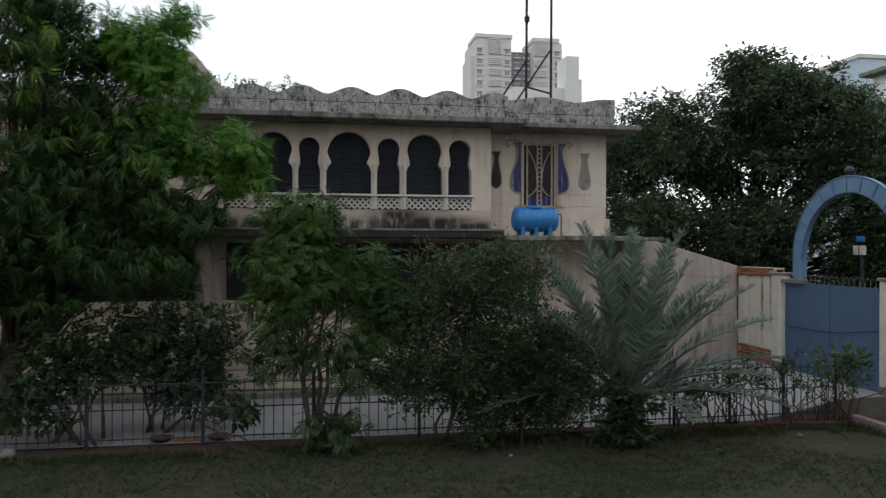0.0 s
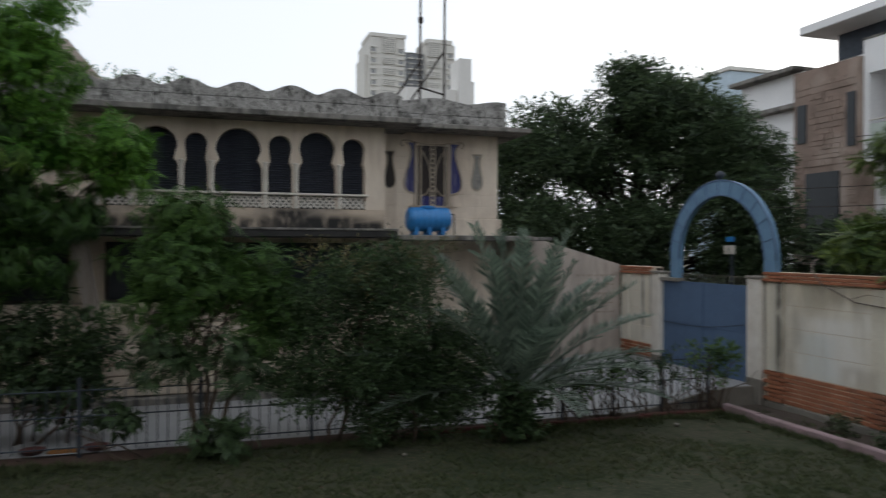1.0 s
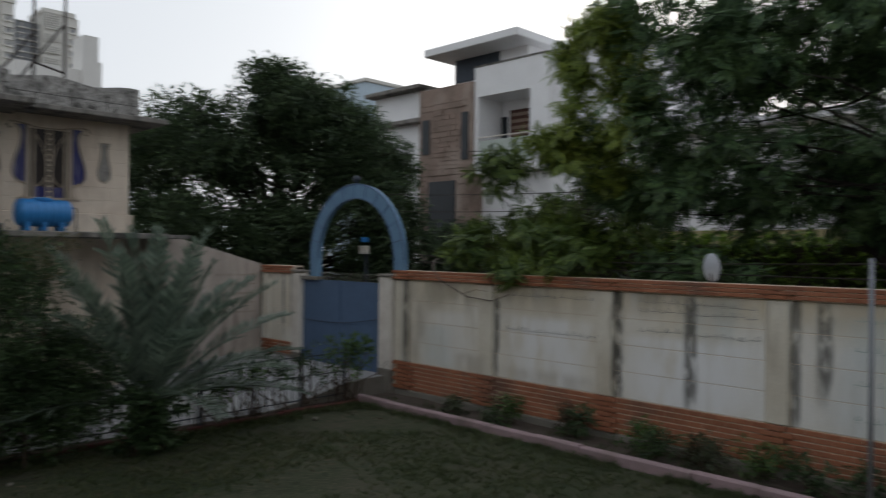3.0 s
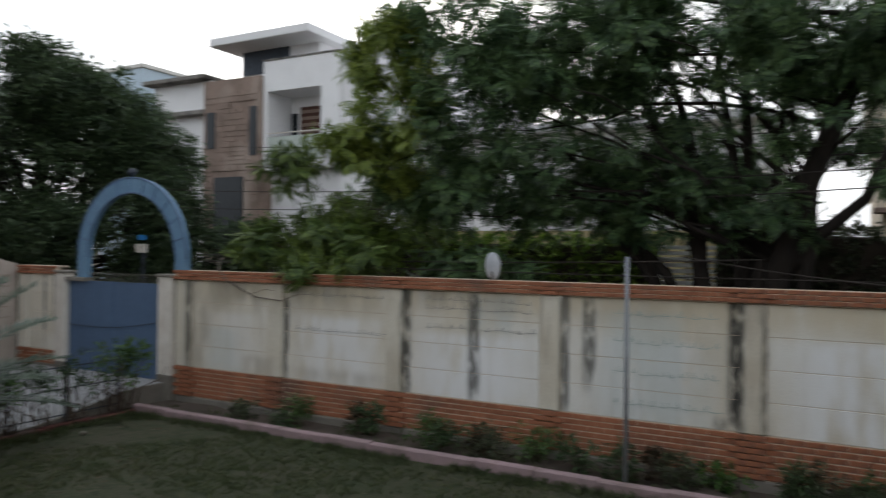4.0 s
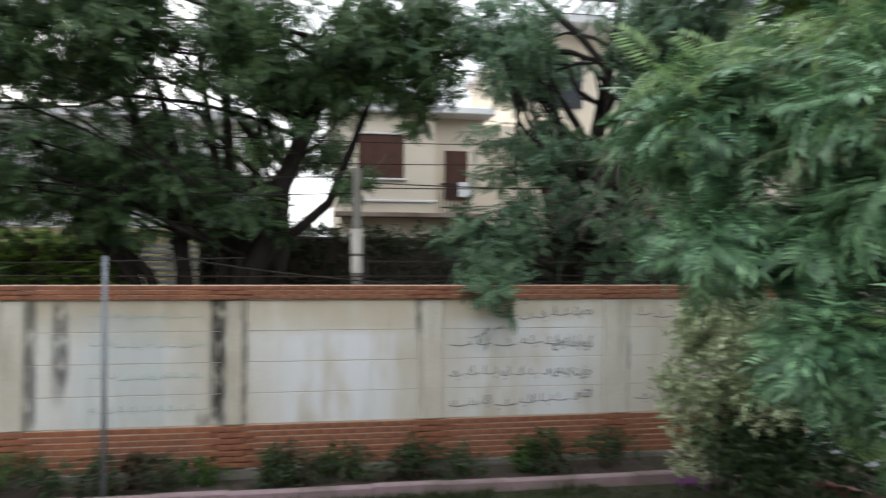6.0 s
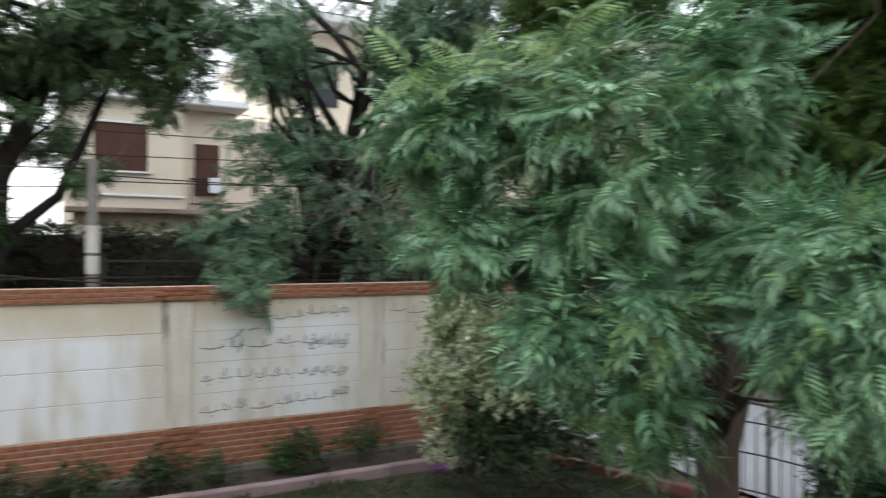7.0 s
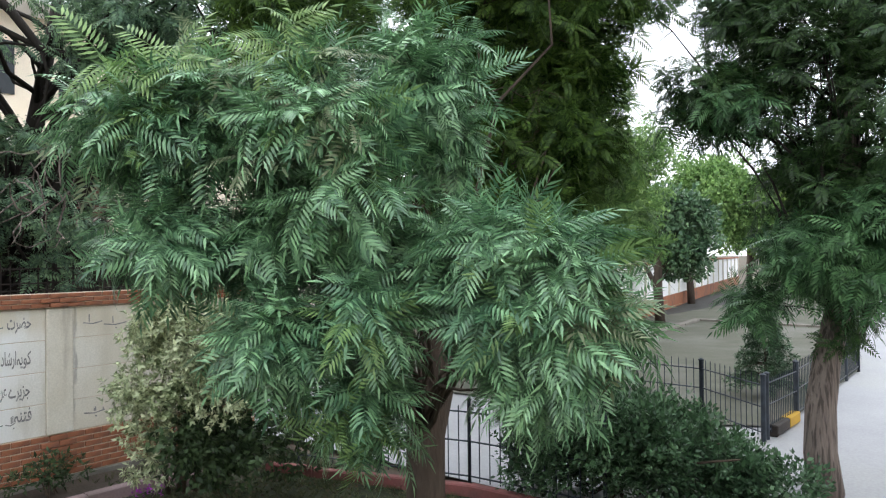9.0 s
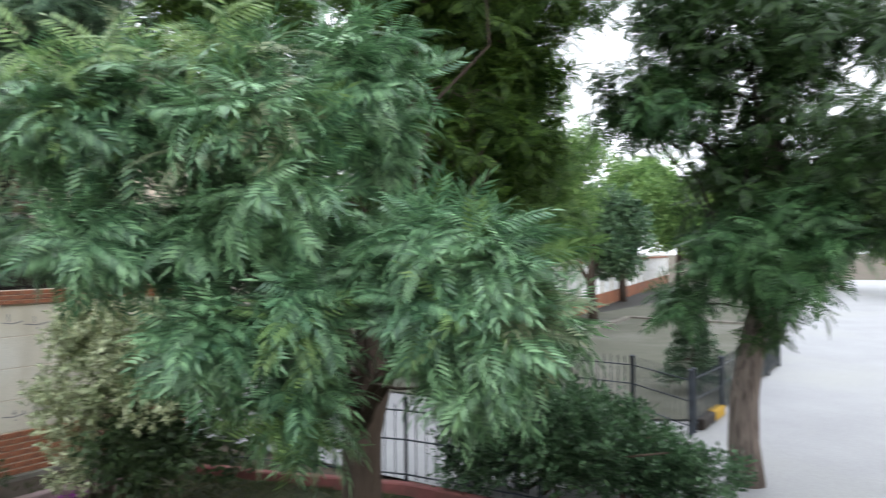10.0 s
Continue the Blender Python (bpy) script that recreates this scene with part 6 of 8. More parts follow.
def dense_bush():
    at = (2.4, 11.7, 0)
    stems = []
    for k in range(14):
        x = at[0] + RNG.uniform(-1.0, 1.3)
        a = (x, at[1] + RNG.uniform(-0.15, 0.25), -0.05)
        line = bend(a, (x + RNG.normal() * 0.5, at[1] + RNG.normal() * 0.15, 2.0 + RNG.random() * 0.6), 0.03, RNG, 5, 0.08)
        stems.append((line, [0.03 - 0.004 * i for i in range(len(line))]))
    blobs = [(1.94, 11.69, 2.2, 0.8, 0.55, 0.72, 9), (2.88, 11.74, 2.72, 1.05, 0.55, 0.5, 8), (3.3, 11.55, 1.75, 0.85, 0.6, 0.75, 9), (1.5, 11.62, 1.15, 0.6, 0.5, 0.55, 5), (3.8, 11.5, 1.05, 0.7, 0.5, 0.6, 6), (2.4, 11.5, 1.3, 0.7, 0.5, 0.5, 5), (3.4, 11.7, 0.7, 0.9, 0.4, 0.6, 6), (2.6, 12.0, 1.2, 1.2, 0.25, 0.8, 6), (2.3, 11.45, 0.6, 0.6, 0.4, 0.4, 2), (1.3, 11.9, 2.2, 0.4, 0.3, 0.5, 2)]
    cl = fill_crown(blobs, 300, 0.25, RNG, 0.85, 0.2)
    a = clump_leaves(cl, 560, spray(8, 0.15, 0.055, 0.026, 3, 0.8, True), RNG, 0.1, 1.0, 0.25)
    shoots = [(1.5 + 2.4 * k / 17 + RNG.normal() * 0.06, 11.7 + RNG.normal() * 0.2, 2.95 + RNG.uniform(-0.25, 0.3), 0.12, 1.6) for k in range(18)]
    b = clump_leaves(shoots, 1100, spray(7, 0.16, 0.055, 0.022, 4, 0.8, True), RNG, -0.1, 1.0, 0.1)
    return plant("dense_bush", at, "dense dark green small-leaved bush", "bush", stems, cl, [(*a, M_BUSH), (*b, M_SHOOT)], M_TWIG, RNG, dict(thick=0.01, every=4, low=0.3))


RNG = np.random.default_rng(105)
dense_bush()


def weedy(at, blobs, n, label, m, leaf, name="weedy_shrub", tall=1.1, stem_n=7):
    stems = [(bend((at[0] + RNG.normal() * 0.2, at[1] + RNG.normal() * 0.08, -0.02), (at[0] + RNG.normal() * 0.5, at[1] + RNG.normal() * 0.15, tall * RNG.uniform(0.7, 1.1)), 0.03, RNG, 6, 0.1), [0.014, 0.013, 0.011, 0.009, 0.007, 0.005, 0.003]) for _ in range(stem_n)]
    cl = fill_crown(blobs, n, 0.15, RNG, 0.85, 0.1)
    a = clump_leaves(cl, 420, leaf, RNG, 0.15, 1.0, 0.2)
    return plant(name, at, label, "shrub", stems, cl, [(*a, m)], M_TWIG, RNG, None, "shrubs by the railing")


RNG = np.random.default_rng(115)
LEAFY = spray(6, 0.1, 0.085, 0.036, 61, 0.8)
for x, w, h in ((6.4, 0.35, 1.0), (7.1, 0.3, 1.1), (7.7, 0.35, 1.15), (8.5, 0.4, 1.25), (9.2, 0.35, 1.3)):
    weedy((x, 12.15, 0), [(x, 12.12, h * 0.75, w, 0.2, h * 0.35, 1)], 5, "leggy half-bare shrub growing by the railing", random.choice((M_BUSH, M_HEDGE)), LEAFY, tall=h, stem_n=11)
weedy((4.85, 11.2, 0), [(4.85, 11.15, 0.6, 0.65, 0.22, 0.5, 3)], 38, "leafy shrub at the foot of the palm", M_BUSH, spray(6, 0.12, 0.11, 0.055, 62, 0.8))
weedy((-1.15, 12.05, 0), [(-1.15, 12.05, 0.6, 0.2, 0.18, 0.16, 3)], 6, "small broad-leaved sapling before the railing", M_BUSH, spray(5, 0.1, 0.17, 0.07, 63, 0.7), "sapling", 0.6, 3)
weedy((9.7, 12.2, 0), [(9.7, 12.2, 0.95, 0.3, 0.25, 0.45, 3)], 15, "leafy shrub beside the gate post", M_HEDGE, LEAFY)


def palm():
    x0, y0 = 5.0, 11.5
    ob = thing("date_palm", (x0, y0, 0), "young grey-green date palm with arching fronds", "palm")
    part("trunk", MB().lathe([(0.22, -0.05), (0.26, 0.2), (0.24, 0.45), (0.16, 0.7), (0.05, 0.85)], (x0, y0, 0), 12), M_BARK, ob, smooth=True)
    for k in range(14):
        a = k * 2.39996
        z = 0.25 + 0.05 * k
        part("frond_stub", MB().tube([(x0 + math.cos(a) * 0.15, y0 + math.sin(a) * 0.15, z), (x0 + math.cos(a) * 0.36, y0 + math.sin(a) * 0.3, z + 0.26)], [0.045, 0.02], 6), M_BARK, ob)
    n = 38
    for i in range(n):
        az = i * 2.39996 + RNG.normal() * 0.2
        el = radians(86 - 78 * (i / n) ** 0.9)
        ln = RNG.uniform(3.0, 3.7) * (0.85 if i > n * 0.75 else 1.0)
        d = unit(np.array([math.cos(az) * math.cos(el), math.sin(az) * math.cos(el) * 0.45, math.sin(el)]))
        line = []
        m = 40
        for k in range(m + 1):
            t = k / m
            p = np.array([x0, y0, 0.7]) + d * ln * t
            p[2] -= 0.34 * ln * t * t * (0.25 + 0.75 * math.cos(el))
            p[2] = max(p[2], 0.12)
            line.append(p)
        vs, fs = [], []
        for k in range(7, m):
            tdir = unit(line[k + 1] - line[k])
            sd = unit(np.cross(tdir, np.array([0, 0, 1.0]) + 0.15 * RNG.normal(size=3)))
            up = np.cross(sd, tdir)
            for half in (0.0, 0.33, 0.67):
                for s in (-1, 1):
                    L = 0.46 * math.sin(math.pi * min(0.93, 0.25 + 0.66 * k / m)) * RNG.uniform(0.85, 1.15)
                    w = unit(tdir * 0.85 + sd * s * 0.9 + up * RNG.uniform(0.2, 0.5))
                    q = line[k] + (line[k + 1] - line[k]) * half
                    wd = unit(np.cross(w, up)) * 0.011
                    c = len(vs)
                    vs += [q, q + w * L * 0.4 + wd, q + w * L + np.array([0, 0, -0.08 * L]), q + w * L * 0.4 - wd]
                    fs.append((c, c + 1, c + 2, c + 3))
        mb = MB().tube(line, [0.026 * (1 - 0.85 * k / m) + 0.003 for k in range(m + 1)], 5)
        fr = part("frond", mb, M_PALM, ob, smooth=True)
        part("frond_blade", bulk("frond_blade", np.array(vs) - np.array((x0, y0, 0)), np.array(fs), M_PALM), M_PALM, fr)
    return ob


RNG = np.random.default_rng(106)
palm()


def gate_tree():
    at = (15.2, 24.0, 0)
    stem = [(15.2, 24, -0.1), (15.1, 24, 1.5), (15.2, 24, 3.0), (15.4, 24, 5.0), (15.3, 24, 7.5)]
    crown = [(12.2, 24.0, 7.0, 1.9, 1.5, 1.7, 8), (15.35, 22.8, 7.9, 2.4, 2.0, 1.5, 11), (17.6, 21.2, 6.3, 1.5, 1.2, 1.3, 6), (15.9, 24.1, 6.2, 4.0, 3.0, 1.8, 8), (14.3, 22.5, 9.2, 0.9, 0.7, 0.5, 2), (11.0, 25.5, 5.6, 1.3, 1.2, 2.0, 5), (17.0, 22.3, 8.2, 1.3, 1.0, 0.7, 4)]
    skirt = [(11.4, 23.4, 4.0, 1.9, 1.5, 1.3, 6), (14.35, 21.9, 3.9, 2.0, 1.5, 1.2, 6), (17.3, 20.4, 4.2, 1.7, 1.4, 1.6, 7), (11.4, 25, 2.4, 1.7, 1.2, 1.3, 5), (14.5, 23, 2.2, 1.8, 1.2, 1.3, 5), (17.5, 20.8, 2.4, 1.7, 1.2, 1.4, 5), (20.0, 18.6, 2.6, 1.6, 1.2, 1.5, 4)]
    cl = fill_crown(crown + skirt, 560, 0.52, RNG, 0.38, 0.3)
    a = clump_leaves(cl, 165, spray(9, 0.42, 0.15, 0.068, 5, 0.5, True), RNG, 0.2, 1.0, 0.3, roll=0.3)
    return plant("street_tree", at, "wide dark broad-leaved tree behind the gate", "tree", [(stem, [0.3, 0.26, 0.24, 0.2, 0.1])], cl, [(*a, M_BROAD)], M_BARK_DARK, RNG, dict(thick=0.035, every=5, low=0.25))


RNG = np.random.default_rng(107)
gate_tree()


def rain_tree():
    at = (15.3, 1.3, 0)
    main = [(15.3, 1.3, -0.1), (15.2, 1.25, 1.6), (15.1, 1.1, 3.0), (14.9, 0.6, 4.6), (14.6, -0.1, 6.2), (14.3, -0.7, 8.4)]
    second = [(15.4, 2.2, -0.1), (15.3, 2.4, 2.0), (15.1, 2.6, 3.6), (14.8, 3.2, 5.4), (14.4, 4.0, 7.5)]
    others = [(second, [0.2, 0.17, 0.15, 0.12, 0.06]),
              ([(15.4, 2.4, 0.8), (15.3, 3.2, 2.8), (15.0, 4.6, 4.2), (14.6, 6.2, 5.2)], [0.14, 0.12, 0.09, 0.04]),
              ([(15.2, 1.2, 2.6), (15.05, 0.5, 3.5), (14.8, -0.3, 4.2), (14.6, -0.7, 5.2), (14.4, -1.3, 6.8)], [0.15, 0.12, 0.1, 0.08, 0.04]),
              ([(15.20, 2.53, 2.30), (15.19, 2.53, 3.75), (15.07, 2.62, 4.94), (14.92, 2.85, 6.00), (14.66, 3.10, 6.89)], [0.14, 0.12, 0.11, 0.09, 0.05])]
    others += [([(15.25, 1.69, 2.32), (15.14, 1.72, 3.75), (15.05, 1.63, 4.93), (14.93, 1.70, 6.09), (14.84, 1.59, 7.24)], [0.16, 0.14, 0.12, 0.1, 0.06]),
              ([(15.26, 3.28, 2.28), (15.07, 3.76, 3.62), (14.73, 4.43, 4.68), (14.29, 5.16, 5.34)], [0.12, 0.1, 0.08, 0.04]),
              ([(15.3, 1.6, 0.5), (15.2, 1.8, 3.0), (15.0, 1.9, 5.0), (14.8, 2.2, 7.0)], [0.15, 0.12, 0.1, 0.06]),
              ([(15.2, 1.7, -0.1), (15.1, 1.5, 2.5), (15.0, 1.2, 4.2), (14.8, 1.0, 6.2)], [0.15, 0.13, 0.1, 0.05]),
              ([(15.4, 2.9, -0.1), (15.2, 3.4, 2.6), (14.9, 4.3, 3.8), (14.5, 5.6, 4.9)], [0.13, 0.11, 0.08, 0.04]),
              ([(15.3, 0.9, 1.2), (15.1, 0.6, 3.2), (15.0, 0.55, 4.6), (14.9, 0.2, 6.4)], [0.14, 0.12, 0.1, 0.05])]
    high = [(12.7, 6.9, 7.7, 1.5, 1.2, 1.0, 8), (13.8, 4.3, 7.5, 2.3, 1.9, 1.6, 14), (14.35, 0.9, 7.4, 2.3, 1.9, 1.5, 12), (14.3, 3.8, 8.2, 3.0, 2.4, 1.4, 12), (14.3, -2.1, 7.5, 1.3, 1.1, 1.3, 7),
            (13.8, -1.2, 8.8, 2.0, 2.4, 0.9, 8), (13.6, -0.9, 6.9, 1.0, 0.9, 0.9, 12), (13.6, -1.9, 7.1, 1.1, 0.9, 1.1, 8), (13.4, 3.3, 7.1, 1.2, 0.95, 1.0, 14), (13.75, 1.3, 6.9, 1.2, 0.95, 1.1, 14)]
    waist = [(12.8, 6.9, 6.1, 1.2, 1.0, 0.8, 6), (14.2, 4.1, 5.6, 2.0, 1.6, 0.95, 6), (14.2, -0.2, 6.3, 0.7, 0.5, 1.1, 3), (14.6, 3.0, 6.6, 1.8, 3.0, 1.2, 6), (13.95, -1.7, 6.7, 1.1, 0.9, 1.1, 8),
             (14.4, 0.8, 5.9, 0.9, 0.9, 0.8, 3), (14.4, -0.4, 6.4, 0.8, 0.8, 0.8, 6), (12.33, 5.19, 6.58, 0.74, 0.59, 1.22, 7), (13.0, 6.17, 6.6, 1.3, 1.0, 1.1, 9), (13.1, 4.7, 6.7, 1.4, 1.2, 1.2, 9), (12.6, 5.05, 6.7, 1.0, 0.85, 1.2, 9)]
    skirt = [(13.1, 6.4, 5.2, 1.4, 1.1, 0.7, 6), (14.3, 3.6, 4.7, 1.4, 1.1, 0.55, 4), (13.4, 6.7, 4.7, 1.6, 1.2, 0.8, 5), (14.6, 6.2, 4.0, 1.0, 1.8, 0.5, 4), (15.2, 3.6, 3.9, 0.8, 1.4, 0.4, 3), (14.2, -0.6, 4.6, 0.7, 0.5, 0.3, 1),
             (13.5, 6.4, 4.2, 1.5, 1.2, 0.5, 4), (15.1, 1.8, 4.3, 0.5, 0.5, 0.9, 3), (14.7, 2.6, 4.6, 1.2, 1.0, 0.85, 4), (14.6, 4.0, 4.0, 1.1, 0.9, 0.5, 4), (13.9, 4.9, 4.5, 1.1, 0.9, 0.7, 4), (14.5, 7.2, 4.7, 1.0, 0.9, 0.5, 4)]
    fringe = [(13.15, 9.12, 5.47, 0.59, 0.50, 0.53, 4), (13.88, 8.60, 4.57, 0.86, 0.73, 0.49, 5), (14.48, 7.82, 4.49, 1.00, 0.85, 0.50, 4)]
    street_side = [(18.10, 0.23, 7.28, 0.98, 0.83, 1.35, 7), (18.19, 1.11, 6.13, 0.76, 0.64, 0.89, 4), (17.78, -0.21, 5.61, 0.71, 0.61, 0.59, 4), (18.32, 1.93, 4.77, 0.78, 0.66, 0.78, 3), (17.51, 3.41, 4.36, 0.78, 0.66, 0.52, 2), (19.01, 0.66, 3.62, 0.65, 0.55, 0.52, 2)]
    cl = fill_crown(high + waist + skirt + fringe + street_side, 930, 0.39, RNG, 0.35, 0.1)
    cl += fill_crown([(15.16, 2.66, 4.94, 1.53, 1.30, 1.06, 4), (15.03, 4.45, 4.58, 1.43, 1.22, 0.96, 3), (15.18, 1.47, 4.00, 1.16, 0.99, 0.70, 3)], 110, 0.24, RNG, 0.5, 0.0)
    a = rosettes(cl, 19, 6, pinnate(0.34, 6, 0.10, 0.042, 20, 0.2, simple=True), RNG, 0.15, 0.2, spread=(60, 95))
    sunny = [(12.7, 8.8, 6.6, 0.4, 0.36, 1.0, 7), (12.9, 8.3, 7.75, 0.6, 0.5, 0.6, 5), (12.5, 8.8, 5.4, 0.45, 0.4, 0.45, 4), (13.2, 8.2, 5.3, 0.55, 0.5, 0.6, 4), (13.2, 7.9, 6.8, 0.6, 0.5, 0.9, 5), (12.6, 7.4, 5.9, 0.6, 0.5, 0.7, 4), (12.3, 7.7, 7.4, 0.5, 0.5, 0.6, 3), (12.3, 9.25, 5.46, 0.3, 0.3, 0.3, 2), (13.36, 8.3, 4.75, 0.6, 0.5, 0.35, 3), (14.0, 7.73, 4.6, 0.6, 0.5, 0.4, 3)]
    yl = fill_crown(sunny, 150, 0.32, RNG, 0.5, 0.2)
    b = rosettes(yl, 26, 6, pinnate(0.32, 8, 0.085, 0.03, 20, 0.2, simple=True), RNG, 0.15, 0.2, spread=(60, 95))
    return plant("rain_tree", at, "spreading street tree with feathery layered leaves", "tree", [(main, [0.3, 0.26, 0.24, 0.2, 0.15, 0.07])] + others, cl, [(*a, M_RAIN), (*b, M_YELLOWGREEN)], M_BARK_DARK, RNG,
                 dict(thick=0.022, every=17, low=0.55, rise=0.12))


RNG = np.random.default_rng(108)
rain_tree()


def wall_shrub(at, blobs, count, label, m, per=20):
    stems = [(bend((at[0] + RNG.normal() * 0.2, at[1] + RNG.normal() * 0.3, -0.05), (at[0] + RNG.normal() * 0.5, at[1] + RNG.normal() * 0.8, 2.9), 0.03, RNG, 6, 0.05), [0.07, 0.06, 0.05, 0.04, 0.03, 0.02, 0.015]) for _ in range(6)]
    cl = fill_crown(blobs, count, 0.38, RNG, 0.6, 0.2)
    a = rosettes(cl, per, 6, pinnate(0.32, 8, 0.085, 0.032, 20, 0.2, simple=True), RNG, 0.15, 0.2, spread=(55, 95))
    return plant("verge_shrub", at, label, "shrub", stems, cl, [(*a, m)], M_TWIG, RNG, dict(thick=0.02, every=3, low=0.4), "verge shrubs")


RNG = np.random.default_rng(116)
wall_shrub((12.3, 9.5, 0), [(12.08, 10.2, 4.75, 0.4, 0.36, 0.5, 3), (11.5, 10.4, 3.4, 0.6, 0.55, 0.4, 4), (12.33, 9.34, 3.55, 0.95, 0.85, 0.5, 8), (13.2, 8.6, 3.5, 0.7, 0.6, 0.45, 4), (11.5, 9.35, 2.85, 0.25, 0.22, 0.25, 1.4), (11.3, 8.0, 3.0, 0.5, 0.7, 0.35, 2), (10.95, 8.9, 2.85, 0.22, 0.35, 0.22, 1.5)], 120, "bright green shrub rising behind the wall", M_VERGE, 24)
wall_shrub((13.4, 10.6, 0), [(16.24, 10.37, 5.04, 0.78, 0.66, 0.78, 4), (16.48, 9.66, 4.23, 0.70, 0.59, 0.76, 4), (15.45, 10.82, 4.25, 0.59, 0.50, 0.52, 3), (14.54, 11.32, 3.47, 0.78, 0.66, 0.46, 3)], 90, "tall olive-green shrub in the verge behind the wall", M_VERGE, 22)
wall_shrub((13.2, 6.6, 0), [(13.2, 6.6, 2.7, 1.0, 1.8, 0.8, 6), (13.4, 9.5, 2.6, 0.9, 1.8, 0.8, 5)], 60, "dark shrub in the verge behind the wall", M_RAIN)


def verge_hedge(name, x0, y0, x1, y1, z1, m, label, n):
    ob = thing(name, ((x0 + x1) / 2, (y0 + y1) / 2, 0), label, "hedge")
    k = int(n)
    p = np.stack([RNG.uniform(x0, x1, k), RNG.uniform(y0, y1, k), z1 * (1 - RNG.random(k) ** 2.2 * 0.75) + RNG.normal(size=k) * 0.06], 1)
    face = RNG.random(k) < 0.55
    p[face, 0] = x0 + np.abs(RNG.normal(size=face.sum())) * 0.12
    p[face, 2] = RNG.uniform(1.6, z1, face.sum())
    aim = RNG.normal(size=(k, 3)) * 0.7 + np.array([-0.6, 0, 0.5])
    v, f = scatter(spray(9, 0.25, 0.14, 0.07, 71, 0.8, True), p, aim, RNG)
    part("foliage", bulk("foliage", v - np.array(ob.location), f, m), m, ob)
    part("core", MB().box(x0 + 0.15, y0, 0, x1, y1, z1 - 0.15, 0.05), M_SOIL, ob)
    return ob


RNG = np.random.default_rng(117)
verge_hedge("green_hedge", 17.6, 4.0, 18.6, 15.0, 3.55, M_YELLOWGREEN_LOW, "clipped bright green hedge across the street", 2200)
verge_hedge("dark_hedge", 18.0, -14.0, 19.0, 2.6, 3.75, M_HEDGE_DARK, "tall dusty dark hedge across the street", 2400)


def side_tree():
    """Street tree whose lower boughs hang over the wall near its end."""
    at = (14.0, -5.0, 0)
    stem = [(14, -5.0, -0.1), (13.9, -5.0, 2.0), (13.8, -5.2, 4.0), (13.6, -5.6, 6.5), (13.5, -6, 9)]
    blobs = [(12.8, -4.0, 5.0, 1.4, 1.1, 0.85, 6), (12.6, -3.2, 3.65, 1.1, 0.95, 0.6, 7), (11.0, -2.59, 2.6, 0.3, 0.28, 0.4, 2), (12.9, -3.75, 7.1, 1.8, 1.4, 1.2, 4), (12.5, -5.1, 3.8, 1.2, 1.0, 0.9, 7), (11.4, -6.1, 6.9, 1.6, 1.2, 0.8, 7),
             (11.5, -2.9, 3.0, 0.5, 0.4, 0.35, 2), (9.2, -7.9, 7.4, 2.1, 1.7, 0.7, 14), (10.8, -6.2, 7.1, 1.5, 1.2, 0.8, 9), (12.2, -6.5, 4.4, 1.2, 1.1, 0.9, 2.5), (12.7, -3.3, 7.1, 1.1, 0.9, 0.9, 5)]
    blobs += [(14.51, -4.25, 6.89, 0.93, 0.79, 0.72, 6), (14.41, -3.74, 7.60, 0.83, 0.70, 0.52, 4), (14.29, -4.67, 5.50, 0.71, 0.60, 0.61, 4)]
    cl = fill_crown(blobs, 340, 0.40, RNG, 0.45, 0.2)
    a = rosettes(cl, 16, 6, pinnate(0.34, 7, 0.09, 0.034, 20, 0.2, simple=True), RNG, 0.2, 0.2, spread=(60, 100))
    return plant("verge_tree", at, "street tree with boughs hanging over the wall", "tree", [(stem, [0.25, 0.2, 0.17, 0.12, 0.06])], cl, [(*a, M_VERGETREE)], M_BARK_DARK, RNG, dict(thick=0.04, every=4, low=0.3, rise=0.12))


RNG = np.random.default_rng(109)
verge = side_tree()
for line, r in (([(13.3, -4.0, 8.2), (12.97, -4.19, 7.75), (12.44, -4.64, 7.09), (12.1, -4.92, 6.52), (11.83, -5.14, 6.42), (11.4, -5.5, 6.5), (10.8, -5.9, 6.3)], 0.085), ([(13.5, -3.6, 7.0), (12.98, -4.19, 6.93), (12.58, -4.53, 6.83), (12.1, -4.92, 6.52)], 0.07),
                ([(12.1, -4.92, 6.52), (12.0, -5.0, 6.1), (12.05, -4.95, 5.6), (12.2, -4.8, 5.0)], 0.03), ([(11.83, -5.14, 6.42), (11.9, -5.06, 6.9), (12.2, -4.8, 7.3)], 0.035), ([(13.0, -4.1, 6.5), (12.5, -4.58, 6.6), (12.2, -4.8, 6.55)], 0.03)):
    part("bough", MB().tube(line, [r * (1 - 0.6 * k / len(line)) for k in range(len(line))], 8), M_BARK_DARK, verge, "bare dark bough", smooth=True)


